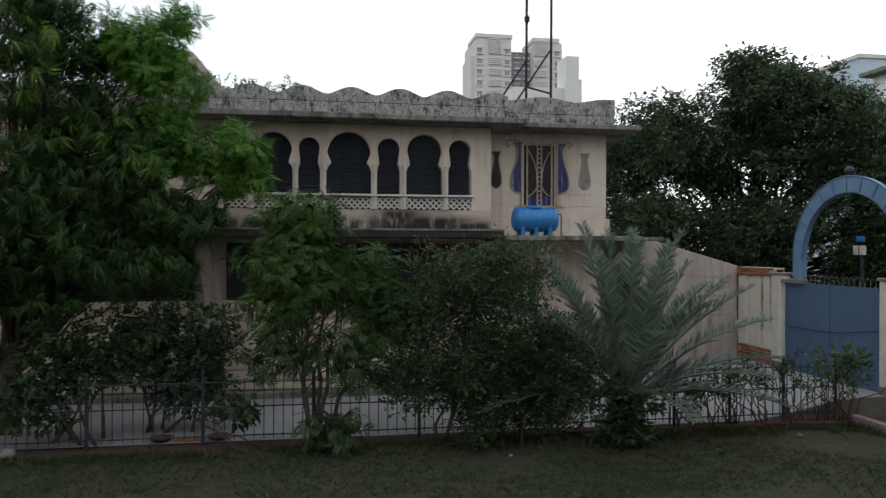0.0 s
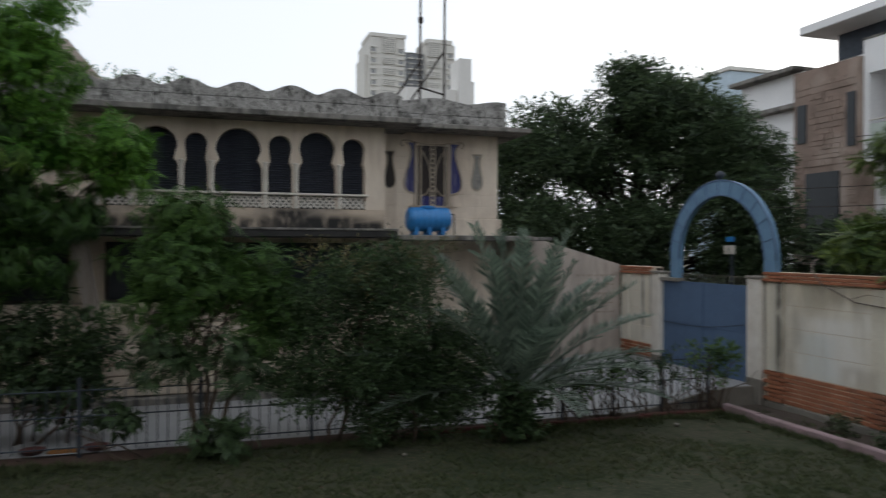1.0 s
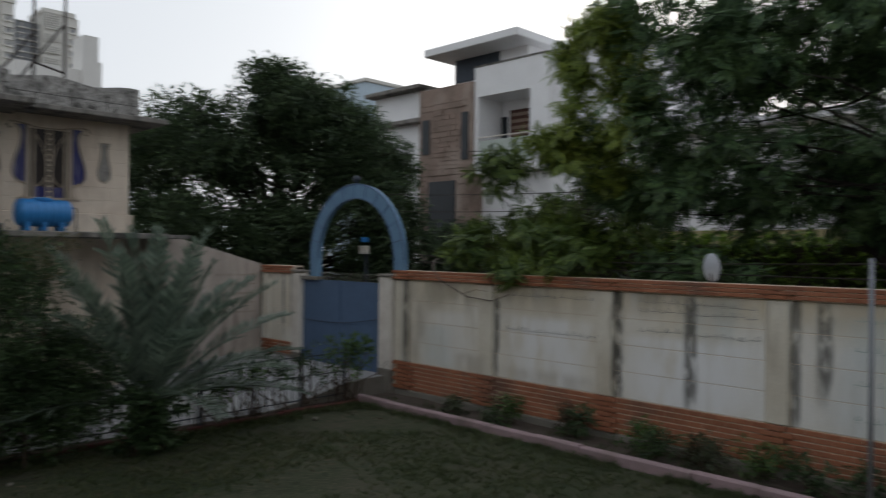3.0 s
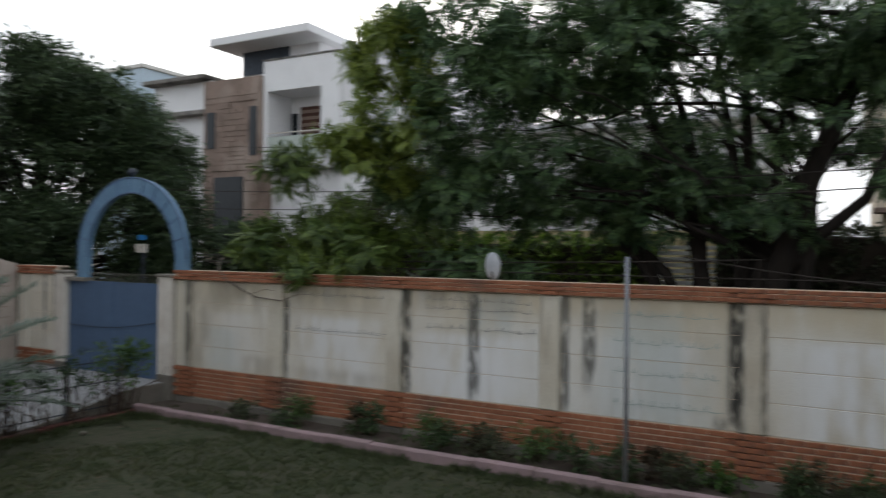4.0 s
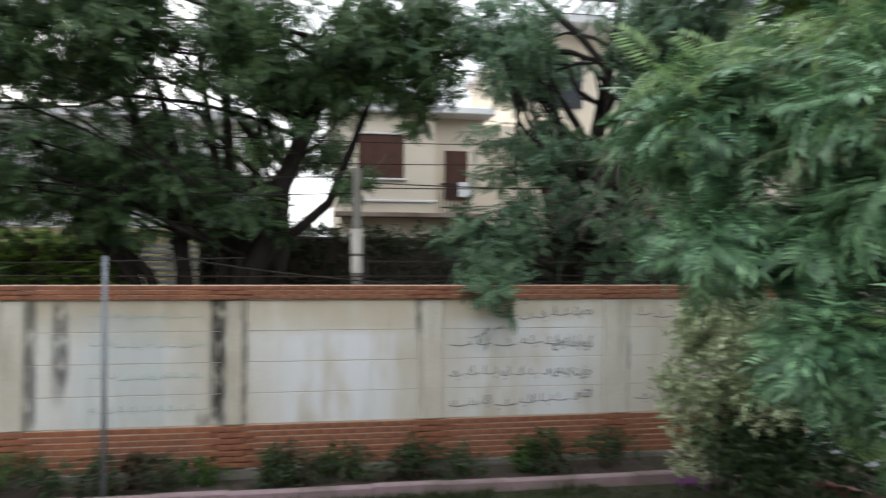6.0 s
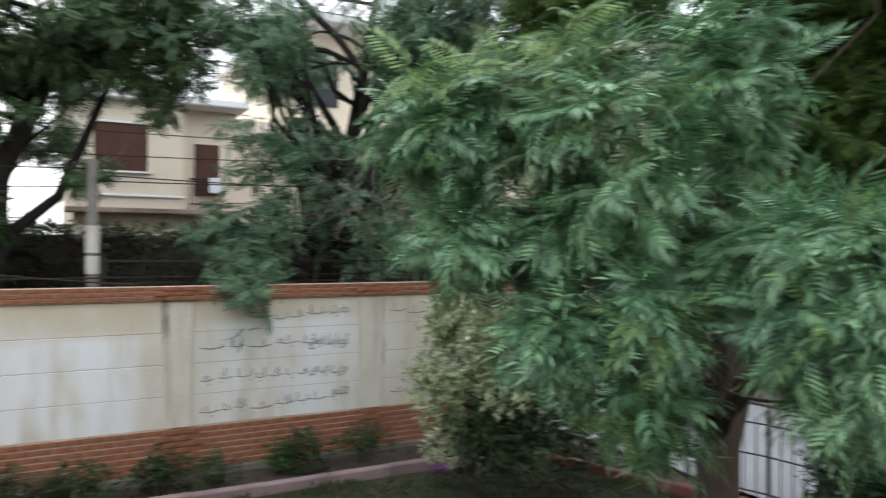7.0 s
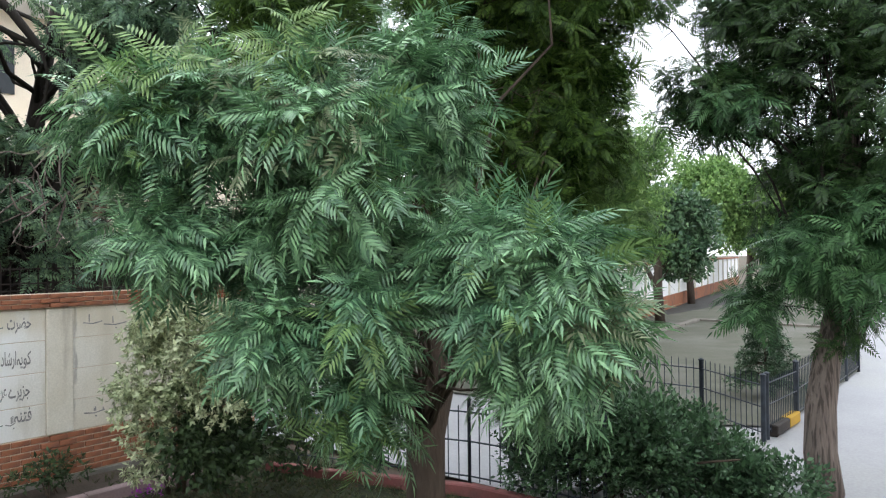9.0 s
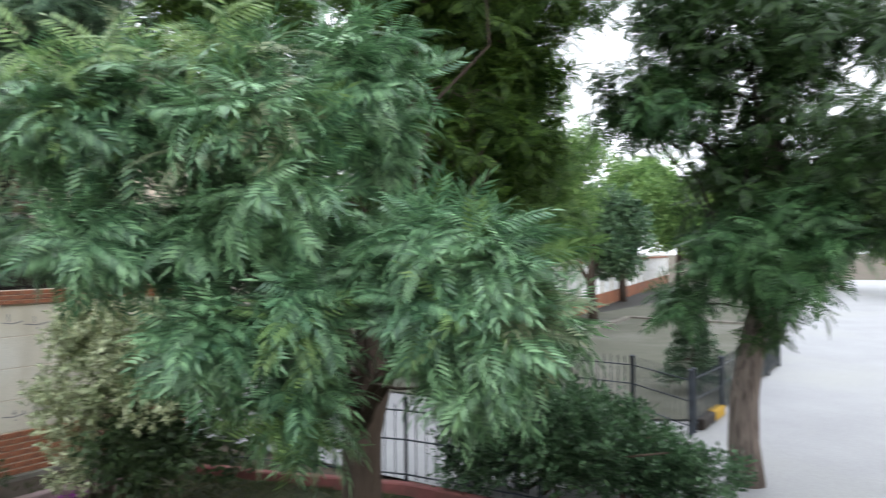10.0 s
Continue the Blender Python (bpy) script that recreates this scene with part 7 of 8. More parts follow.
def variegated_bush():
    at = (9.3, -5.6, 0)
    stems = [(bend((9.3 + RNG.normal() * 0.15, -5.6 + RNG.normal() * 0.15, -0.05), (8.9 + RNG.normal() * 0.4, -5.4 + RNG.normal() * 0.4, 1.9), 0.03, RNG, 5), [0.035, 0.03, 0.026, 0.02, 0.015, 0.01]) for _ in range(6)]
    blobs = [(8.7, -4.8, 2.2, 0.4, 0.35, 0.3, 6), (8.3, -4.85, 2.45, 0.4, 0.35, 0.25, 6), (7.85, -4.96, 2.1, 0.4, 0.35, 0.35, 6), (8.87, -4.65, 1.5, 0.35, 0.3, 0.4, 5), (8.57, -4.77, 1.0, 0.35, 0.3, 0.35, 4), (7.75, -5.09, 1.6, 0.35, 0.3, 0.35, 4),
             (7.5, -5.01, 2.0, 0.3, 0.28, 0.3, 4), (7.6, -5.17, 2.45, 0.35, 0.3, 0.25, 4), (8.3, -4.8, 1.6, 0.35, 0.3, 0.4, 4), (8.6, -4.7, 0.55, 0.2, 0.2, 0.15, 1)]
    cl = fill_crown(blobs, 250, 0.19, RNG, 0.8, 0.1)
    a = rosettes(cl, 190, 8, kite(0.07, 0.036, 0.2, 0.1), RNG, 0.05, 0.35, spread=(30, 90))
    dark = fill_crown([(7.7, -5.4, 1.0, 0.45, 0.4, 0.4, 3), (8.05, -5.1, 0.95, 0.4, 0.35, 0.4, 2), (7.87, -6.4, 0.9, 0.5, 0.45, 0.5, 2), (8.4, -5.4, 1.5, 0.5, 0.4, 0.8, 3), (8.0, -5.5, 2.1, 0.5, 0.4, 0.4, 2)], 95, 0.24, RNG, 0.8)
    b = clump_leaves(dark, 230, spray(8, 0.14, 0.09, 0.045, 9, 0.8), RNG, 0.2, 1.0, 0.3)
    return plant("variegated_bush", at, "cream-and-green variegated bush in the corner by the wall", "bush", stems, cl, [(*a, M_VARIEGATED), (*b, M_BUSH)], M_TWIG, RNG)


RNG = np.random.default_rng(110)
variegated_bush()


def lane_hedge():
    at = (4.2, -9.0, 0)
    stems = [(bend((at[0] + RNG.uniform(-1.6, 1.5), at[1] + RNG.uniform(-0.4, 0.4), -0.05), (at[0] + RNG.uniform(-1.7, 1.6), at[1] + RNG.normal() * 0.3, 0.9), 0.03, RNG, 4), [0.03, 0.025, 0.02, 0.015, 0.01]) for _ in range(12)]
    blobs = [(5.0, -8.5, 0.6, 0.9, 0.6, 0.55, 6), (3.95, -9.1, 0.7, 1.0, 0.7, 0.62, 8), (2.75, -9.3, 0.3, 0.6, 0.4, 0.28, 2.5), (4.3, -9.4, 0.95, 0.7, 0.5, 0.35, 4), (3.3, -9.5, 0.6, 0.5, 0.5, 0.35, 2.5), (3.3, -9.05, 0.6, 0.8, 0.5, 0.4, 4), (4.6, -8.7, 0.8, 1.0, 0.6, 0.5, 6), (3.95, -8.4, 0.85, 0.7, 0.45, 0.5, 6)]
    cl = fill_crown(blobs, 290, 0.24, RNG, 0.75, 0.2)
    a = clump_leaves(cl, 320, spray(8, 0.15, 0.085, 0.045, 12, 0.7, True), RNG, 0.1, 1.0, 0.3)
    return plant("low_bush", at, "low dark glossy-leaved bush beside the lane", "bush", stems, cl, [(*a, M_LOWBUSH)], M_TWIG, RNG)


RNG = np.random.default_rng(111)
lane_hedge()


def araucaria():
    x0, y0 = 4.75, -16.8
    ob = thing("small_conifer", (x0, y0, 0), "small tiered conifer growing in the second lawn", "conifer")
    part("trunk", MB().tube([(x0, y0, -0.05), (x0, y0, 1.75)], [0.04, 0.01], 8), M_TWIG, ob, smooth=True)
    needle = spray(9, 0.10, 0.12, 0.016, 51, 0.6, True)
    for t in range(7):
        z = 0.35 + t * 0.21
        for k in range(7):
            a = k * 2 * math.pi / 7 + t * 0.5 + RNG.normal() * 0.15
            r = (0.85 - 0.105 * t) * RNG.uniform(0.75, 1.1)
            pts = np.array([(x0 + math.cos(a) * r * q, y0 + math.sin(a) * r * q, z + 0.10 * q - 0.16 * q * q) for q in np.linspace(0, 1, 9)])
            br = part("branch", MB().tube(pts, [0.012 - 0.001 * j for j in range(9)], 4), M_TWIG, ob)
            at = np.repeat(pts[2:], 3, axis=0) + RNG.normal(size=(21, 3)) * 0.025
            aim = np.tile([math.cos(a), math.sin(a), 0.15], (21, 1)) + RNG.normal(size=(21, 3)) * 0.45
            v, f = scatter(needle, at, aim, RNG)
            part("needles", bulk("needles", v - np.array((x0, y0, 0)), f, M_LOWBUSH), M_LOWBUSH, br)
    return ob


RNG = np.random.default_rng(112)
araucaria()


def garden_tree(at, blobs, count, size, m, label, leaf, per=62, fork=None):
    x, y, _ = at
    h = max(b[2] for b in blobs)
    stem = [(x, y, -0.1), (x + 0.1, y, h * 0.3), (x, y + 0.1, h * 0.6), (x, y, h)]
    cl = fill_crown(blobs, count, size, RNG, 0.7, 0.2)
    a = clump_leaves(cl, per / size ** 1.3, leaf, RNG, 0.2, 1.0, 0.3)
    return plant("garden_tree", at, label, "tree", [(stem, [0.24, 0.2, 0.16, 0.05])] + (fork or []), cl, [(*a, m)], M_BARK, RNG, dict(thick=0.03, every=3, low=0.4), "far garden trees")


def far_trees():
    small, broad = spray(8, 0.4, 0.17, 0.07, 21, 0.7, True), spray(6, 0.4, 0.24, 0.13, 22, 0.7, True)
    garden_tree((13.5, -31.9, 0), [(13.2, -32.8, 4.4, 1.6, 1.3, 1.4, 8), (12.9, -33.0, 3.1, 1.1, 0.9, 0.7, 4), (13.7, -32.4, 5.4, 1.2, 1.0, 0.9, 4)], 70, 0.5, M_GLOSSY, "glossy dark tree with a bare forked trunk by the far wall", broad, 50,
                [([(13.5, -31.9, 1.4), (13.9, -31.8, 2.2), (14.4, -31.8, 3.2)], [0.13, 0.11, 0.06])])
    garden_tree((13.6, -26.0, 0), [(12.5, -26.1, 5.5, 1.5, 1.3, 1.7, 9), (11.9, -26.6, 6.9, 1.3, 1.1, 1.0, 5), (12.2, -25.4, 4.1, 1.2, 1.0, 0.8, 4)], 90, 0.5, M_MIDTREE, "fresh mid-green tree before the far wall", small)
    garden_tree((10.9, -19.6, 0), [(10.5, -20.6, 5.2, 0.9, 0.9, 1.7, 8), (10.2, -20.4, 3.9, 0.7, 0.6, 0.6, 3)], 60, 0.42, M_FAR, "yellowish green slim tree between the lawns", small)
    garden_tree((17.4, -46.0, 0), [(15.6, -45.2, 6.9, 2.5, 2.2, 2.2, 8), (14.4, -46.5, 5.4, 1.8, 1.6, 1.6, 5)], 80, 0.75, M_MIDTREE, "broad green tree behind the far wall", broad, 80)
    garden_tree((18.6, -62.0, 0), [(17.0, -61.5, 6.2, 3.2, 3.0, 3.2, 8), (12.5, -64, 6.5, 3.2, 3.0, 3.4, 8)], 90, 0.95, M_FAR, "tall tree in the distance", broad, 90)
    for x, y in ((7.0, -66.0), (0.0, -60.0), (-7.0, -52.0)):
        garden_tree((x, y, 0), [(x, y, 6.5, 3.6, 3.4, 3.6, 8), (x + 2, y + 2, 4.0, 2.4, 2.2, 1.6, 4)], 80, 1.0, M_FAR, "tall tree in the distance", broad, 90)
    for x, y, h, r, label in ((12.6, -17.0, 6.2, 2.6, "dark tree beside the wall"), (9.3, -13.6, 6.6, 2.0, "dark tree beside the path")):
        garden_tree((x, y, 0), [(x, y, h, r, r, 2.6, 6), (x - r * 0.5, y + r * 0.4, h * 0.72, r * 0.6, r * 0.6, 1.4, 3)], 70, 0.62, M_NEEM_DARK, label, broad, 62)


RNG = np.random.default_rng(113)
far_trees()


def roof_shrub(x, y, r):
    stems = [(bend((x, y, 5.98), (x + RNG.normal() * r * 0.4, y, 6.9 + r * 0.5), 0.03, RNG, 4), [0.02, 0.018, 0.015, 0.012, 0.008])]
    cl = fill_crown([(x, y, 6.95, r * 1.4, r, r * 0.8, 1)], 9, r * 0.6, RNG)
    a = clump_leaves(cl, 260, spray(7, 0.14, 0.08, 0.035, 17, 0.8, True), RNG, 0.1, 1.0, 0.2)
    return plant("roof_plant", (x, y, 5.98), "green shrub in the roof terrace behind the parapet", "plant", stems, cl, [(*a, M_SHRUB)], M_TWIG, RNG, None, "roof plants")


for x, y, r in ((-2.3, 18.5, 0.42), (-0.75, 18.5, 0.4), (-0.2, 18.6, 0.22), (-1.6, 18.4, 0.25)):
    roof_shrub(x, y, r)
# ---- wall details: lettering, pole, dish, wires, bed plants ----
RNG = np.random.default_rng(200)


def lettering(y_hi, y_lo, rows, material, size, label):
    """Rows of lettering too faded to read, as plain bars, painted on the wall."""
    ob = thing("wall_lettering", (WX - 0.03, y_hi, rows[0]), label, "lettering", "", "structure")
    def bar(y0, y1, z0, z1):
        part("bar", MB().box(WX - 0.0245, min(y0, y1), z0, WX - 0.0205, max(y0, y1), z1), material, ob)
    for z in rows:
        y = y_hi
        while y > y_lo:
            w = random.uniform(0.9, 2.4) * size
            th = size * 0.11
            z1 = z + random.uniform(-0.25, 0.15) * size
            part("bar", MB().prism([(y, z1), (y - w * 0.5, z1 - size * 0.14), (y - w, z1 + size * 0.05), (y - w, z1 + size * 0.05 + th), (y - w * 0.5, z1 - size * 0.14 + th), (y, z1 + th)], "x", WX - 0.0245, WX - 0.0205), material, ob)
            for _ in range(random.choice((1, 2, 2, 3))):
                yy = y - random.uniform(0.05, 0.95) * w
                h = random.uniform(0.25, 0.85) * size
                bar(yy, yy - th * 0.9, z1 + th, z1 + th + h)
            if random.random() < 0.6:
                yy = y - random.uniform(0.1, 0.9) * w
                bar(yy, yy - th * 1.2, z1 - size * 0.45, z1 - size * 0.33)
            y -= w + random.uniform(0.15, 0.5) * size
    return ob


def painted_word(ob, text, y_right, y_left, z, size, material):
    """One joined-up word on the wall, read from right to left."""
    cu = bpy.data.curves.new("word", "FONT")
    cu.body, cu.size, cu.resolution_u, cu.offset = text[::-1], size, 3, 0.004
    ob_text = new("word", cu)
    bpy.context.view_layer.update()
    me = bpy.data.meshes.new_from_object(ob_text)
    bpy.data.objects.remove(ob_text)
    bpy.data.curves.remove(cu)
    xs = [v.co.x for v in me.vertices]
    wide = max(xs) - min(xs)
    base = world_place(ob)
    for v in me.vertices:
        y = y_left - (v.co.x - min(xs)) * (y_left - y_right) / wide
        v.co = (WX - 0.0235 - base.x, y - base.y, z + v.co.y - base.z)
    return part("word", me, material, ob)


script = lettering(-2.0, -3.55, (1.85, 1.40, 0.97), M_INK, 0.15, "rows of black hand-painted script on the cream panels")
lettering(-2.85, -3.85, (2.27,), M_INK, 0.15, "one row of black hand-painted lettering under the coping")
for word, y_right, y_left, z in (("\ufea3\ufec0\ufeae\ufe95", -4.24, -3.94, 2.28),
                                 ("\ufb90\ufeee", -4.24, -4.14, 1.79), ("\ufbfe\ufba7", -4.13, -4.06, 1.79), ("\ufe8d\ufead\ufeb7\ufe8e\ufea9", -4.05, -3.86, 1.80), ("\ufed3\ufeae\ufee3\ufe8e\ufe97\ufbaf", -3.84, -3.60, 1.82),
                                 ("\ufe9f\ufeb0\ufbfe\ufeae\ufbae", -4.22, -3.95, 1.36), ("\ufecb\ufeae\ufe8f", -3.93, -3.77, 1.38), ("\ufee3\ufbff\ufb9f", -3.75, -3.61, 1.40),
                                 ("\ufed3\ufe98\ufee8\ufba7", -4.24, -4.02, 1.02)):
    painted_word(script, word, y_right, y_left, z, 0.25, M_INK)
lettering(-3.6, -3.98, (0.99,), M_INK, 0.13, "end of a row of black hand-painted lettering")
lettering(-4.95, -5.6, (2.28, 1.0), M_INK, 0.15, "faded black hand-painted lettering near the wall's end")
lettering(6.2, 4.35, (2.38, 2.24, 1.92), M_INK, 0.075, "three rows of small faded black lettering")
lettering(9.0, 7.1, (2.36, 1.72), M_INK, 0.075, "faint rows of small black lettering")
lettering(3.0, 1.6, (2.3, 1.9, 1.45, 1.0), M_INKTEAL, 0.09, "four rows of faded teal lettering")

pole = thing("steel_pole", (9.88, 2.57, 0), "thin grey steel pole standing in the flower bed", "pole")
part("shaft", MB().tube([(9.88, 2.57, -0.1), (9.88, 2.58, 3.15)], 0.03, 10), mat("grey_pole_paint", (0.27, 0.285, 0.31), (0.2, 0.21, 0.23), 0.6, 5, 40, 0.05, metal=0.2), pole, smooth=True)

dish = thing("satellite_dish", (10.95, 5.07, 2.735), "small pale satellite dish on top of the wall", "satellite dish")
db = MB()
vs, fs = [], []
for r in range(6):
    for k in range(20):
        a = 2 * math.pi * k / 20
        rr = 0.045 * r + 0.002
        vs.append((10.93 + 0.9 * rr * rr - 0.1 * math.sin(a) * rr, 5.07 + rr * math.cos(a) * 0.6, 2.96 + rr * math.sin(a)))
for r in range(5):
    for k in range(20):
        fs.append((r * 20 + k, r * 20 + (k + 1) % 20, (r + 1) * 20 + (k + 1) % 20, (r + 1) * 20 + k))
back = [(x + 0.012, y, z) for x, y, z in vs]
m = len(vs)
db.add(vs + back, fs + [tuple(i + m for i in f[::-1]) for f in fs] + [(100 + k, 100 + (k + 1) % 20, m + 100 + (k + 1) % 20, m + 100 + k) for k in range(20)])
part("reflector", db, M_DISH, dish, smooth=True)
part("stand", MB().tube([(10.96, 5.07, 2.735), (10.96, 5.07, 2.96)], 0.016, 8), M_RUST, dish)

wires = [((12.2, 13, 3.05), (12.2, 1.1, 3.12), 0.10), ((12.2, 13, 2.9), (12.2, -14, 2.98), 0.12), ((12.6, 2.4, 3.15), (10.95, -1.2, 2.76), 0.05), ((13.5, -0.78, 4.4), (13.4, -16, 5.6), 0.3),
         ((13.5, -0.78, 4.6), (18, 30, 6.0), 0.5), ((13.5, -0.78, 4.3), (18, 30, 5.3), 0.5), ((13.5, -0.78, 4.7), (20.5, -2, 6.0), 0.15), ((13.5, -0.78, 4.5), (13.4, -16, 5.2), 0.3),
         ((17, -9, 5.9), (17, 16, 6.3), 0.3), ((17, -9, 5.5), (17, 16, 5.7), 0.35)]
for a, b, sag in wires:
    pts = []
    for i in range(17):
        t = i / 16
        pts.append((a[0] + (b[0] - a[0]) * t, a[1] + (b[1] - a[1]) * t, a[2] + (b[2] - a[2]) * t - sag * 4 * t * (1 - t)))
    solid("cable", MB().tube(pts, 0.011, 5), M_RUST, "thin dark overhead cable strung along the street", "cable", "", "overhead cables")

hang = thing("hanging_branch", (11.0, 11.2, 2.735), "bare pale branch hanging over the wall's coping", "branch")
part("stem", MB().tube([(11.25, 11.35, 3.0), (10.95, 11.15, 2.95), (10.68, 10.9, 2.8), (10.66, 10.68, 2.57), (10.7, 9.96, 2.27), (10.71, 9.31, 2.22), (10.69, 8.85, 2.37)], [0.016, 0.016, 0.015, 0.014, 0.012, 0.009, 0.005], 6), M_BARK_PALE, hang, smooth=True)
part("twig", MB().tube([(10.7, 10.1, 2.31), (10.68, 9.7, 2.42), (10.66, 9.4, 2.4)], [0.008, 0.006, 0.003], 5), M_BARK_PALE, hang)

sp = thing("street_pole", (13.5, -0.78, 0), "grey street pole with pasted white notices", "pole")
part("shaft", MB().tube([(13.5, -0.78, -0.1), (13.5, -0.78, 4.75)], [0.11, 0.085], 12), M_PLINTH, sp, smooth=True)
for z0, z1 in ((2.85, 3.15), (3.2, 3.65)):
    part("notice", MB().lathe([(0.112, z0), (0.112, z1)], (13.5, -0.78, 0), 12), M_WHITE, sp, "pasted white notice")

sg = thing("street_sign", (16.0, 19.6, 0), "small blue street sign on a post behind the gate", "sign")
part("post", MB().tube([(16, 19.6, 0), (16, 19.6, 3.2)], 0.06, 8), M_STEEL, sg)
part("board", MB().box(15.9, 19.42, 3.42, 15.95, 19.75, 3.58, 0.01), M_TANK, sg, "blue board")
part("panel", MB().box(15.88, 19.35, 3.02, 15.93, 19.6, 3.3, 0.01).box(15.88, 19.66, 3.02, 15.93, 19.85, 3.3, 0.01), M_WHITE, sg)


def bed_plant(x, y, h, w, m, group):
    stems = [(bend((x + random.uniform(-w, w) * 0.4, y + random.uniform(-w, w) * 0.5, -0.02), (x + random.uniform(-w, w), y + random.uniform(-w, w), h * 0.85), 0.05, RNG, 4), [0.012, 0.01, 0.008, 0.006, 0.004]) for _ in range(5)]
    cl = fill_crown([(x, y, h * 0.6, w * 1.15, w * 1.5, h * 0.5, 1)], 13, 0.11, RNG, 0.9, 0.0)
    a = clump_leaves(cl, 620, spray(6, 0.10, 0.085, 0.028, int(abs(y * 10)) + 40, 0.8), RNG, 0.1, 1.0, 0.2)
    return plant("bed_plant", (x, y, 0), "small leafy green plant in the wall bed", "plant", stems, cl, [(*a, m)], M_TWIG, RNG, None, group)


for x, y, h, w in ((10.2, 8.6, 0.35, 0.2), (10.2, 7.0, 0.5, 0.25), (10.15, 5.6, 0.55, 0.3), (10.2, 4.7, 0.5, 0.2), (10.25, 3.4, 0.55, 0.2), (10.2, 2.75, 0.5, 0.12), (10.2, 1.9, 0.45, 0.15), (10.2, 0.45, 0.5, 0.2), (10.15, 0.0, 0.62, 0.25),
                   (10.2, -0.5, 0.6, 0.22), (10.2, -1.4, 0.62, 0.28), (10.2, -2.0, 0.45, 0.2), (10.2, -3.4, 0.6, 0.25), (10.2, -4.3, 0.62, 0.28), (10.15, 9.8, 0.3, 0.2)):
    bed_plant(x, y, h, w, random.choice((M_HEDGE_DARK, M_BUSH, M_BUSH)), "wall bed plants")
for k in range(11):
    y = 8.2 - k * 1.1 + random.uniform(-0.4, 0.4)
    bed_plant(random.uniform(10.25, 10.55), y, random.uniform(0.3, 0.7), random.uniform(0.14, 0.24), (M_HEDGE, M_DRYPLANT, M_SHRUB, M_DRYPLANT)[k % 4], "wall bed plants")
for _ in range(22):
    x, y, r = random.uniform(9.85, 10.6), random.uniform(-5.5, 11), random.uniform(0.03, 0.1)
    st = MB()
    st.lathe([(r * 0.3, -0.02), (r, 0.02), (r * 0.9, r * 0.6), (r * 0.3, r * 0.9)], (x, y, 0.0), 7)
    solid("stone", st, M_PLINTH, "rough grey stone lying in the bed", "stone", "", "bed stones", smooth=True)
slat_gate = thing("slatted_gate", (18.1, 3.3, 0), "white slatted gate between two hedges across the street", "gate")
for k in range(16):
    part("slat", MB().box(18.05, 2.65, 1.2 + k * 0.14, 18.09, 3.95, 1.29 + k * 0.14, 0.005), M_WHITEHOUSE, slat_gate)
for y in (2.63, 3.3, 3.97):
    part("post", MB().box(18.1, y - 0.04, 0, 18.17, y + 0.04, 3.5, 0.008), M_RUST, slat_gate)
red = thing("red_sign", (17.8, 1.7, 0), "small red sign on a thin post across the street", "sign")
part("post", MB().tube([(17.8, 1.7, 0), (17.8, 1.7, 3.4)], 0.03, 8), M_RUST, red)
part("board", MB().box(17.74, 1.42, 3.3, 17.77, 1.98, 3.55, 0.008), mat("red_sign_paint", (0.45, 0.03, 0.04), (0.35, 0.03, 0.035), 0.6, 3, 30, 0.02), red)


def verge_fence():
    """Iron fence in the verge, its bars just over the boundary wall."""
    X = 12.3
    ob = thing("verge_fence", (X, -4.0, 0), "thin black iron fence in the verge behind the wall", "fence")
    base = MB().tube([(0, 0, 0), (0, 0, 3.12), (0, 0, 3.2)], [0.011, 0.011, 0.002], 5).mesh("bar")
    base.materials.append(M_RUST)
    y = -0.9
    while y > -9.5:
        b = part("bar", base, M_RUST, ob)
        b.location = Vector((X, y, 0)) - world_place(ob)
        y -= 0.135
    for z in (2.72, 3.06):
        part("rail", MB().box(X - 0.012, -9.55, z, X + 0.012, -0.85, z + 0.025), M_RUST, ob)
    for y in (-0.87, -3.0, -5.2, -7.4, -9.53):
        part("post", MB().box(X - 0.03, y - 0.03, 0, X + 0.03, y + 0.03, 3.16, 0.006), M_RUST, ob)
    return ob


verge_fence()
# ---- grass and litter ----
RNG = np.random.default_rng(201)


def grass():
    n = 27000
    r = RNG.uniform(8.6, 13.0, n)
    a = RNG.uniform(radians(-32), radians(150), n)
    x, y = r * np.sin(a), r * np.cos(a)
    ok = (x < 9.6) & (x > -9) & (y < 11.95) & (y > -7.7)
    # bare patches
    ok &= np.array([noise.noise((px * 0.55, py * 0.55, 2.0)) > -0.2 + 0.5 * rr - 0.3 for px, py, rr in zip(x, y, RNG.random(n))])
    p = np.stack([x, y, np.zeros(n)], 1)[ok]
    p[:, 2] = [0.03 * noise.noise((q[0] * 0.9, q[1] * 0.9, 0.3)) - 0.004 for q in p]
    tuft = []
    tv, tf = [], []
    for k in range(6):
        b = k * 1.05
        w = 0.006
        lean = 0.035 + 0.02 * (k % 3)
        c = len(tv)
        tv += [(-w * math.sin(b), -w * math.cos(b), 0), (w * math.sin(b), w * math.cos(b), 0), (math.cos(b) * lean + w * 0.3, math.sin(b) * lean, 0.05 + 0.012 * (k % 2)), (math.cos(b) * lean, math.sin(b) * lean, 0.05 + 0.012 * (k % 2))]
        tf.append((c, c + 1, c + 2, c + 3))
    t = np.array(tv)
    t = t[:, [0, 2, 1]] * np.array([1, 1, -1])
    v, f = scatter((t, np.array(tf)), p, np.tile(np.array([[0, 0, 1.0]]), (len(p), 1)) + RNG.normal(size=(len(p), 3)) * 0.08, RNG, (0.6, 1.4), 0.9)
    ob = new("grass", bulk("grass", v, f, M_GRASS))
    return tagged(ob, "short patchy grass blades over the lawn", "grass", "", "stuff")


grass()


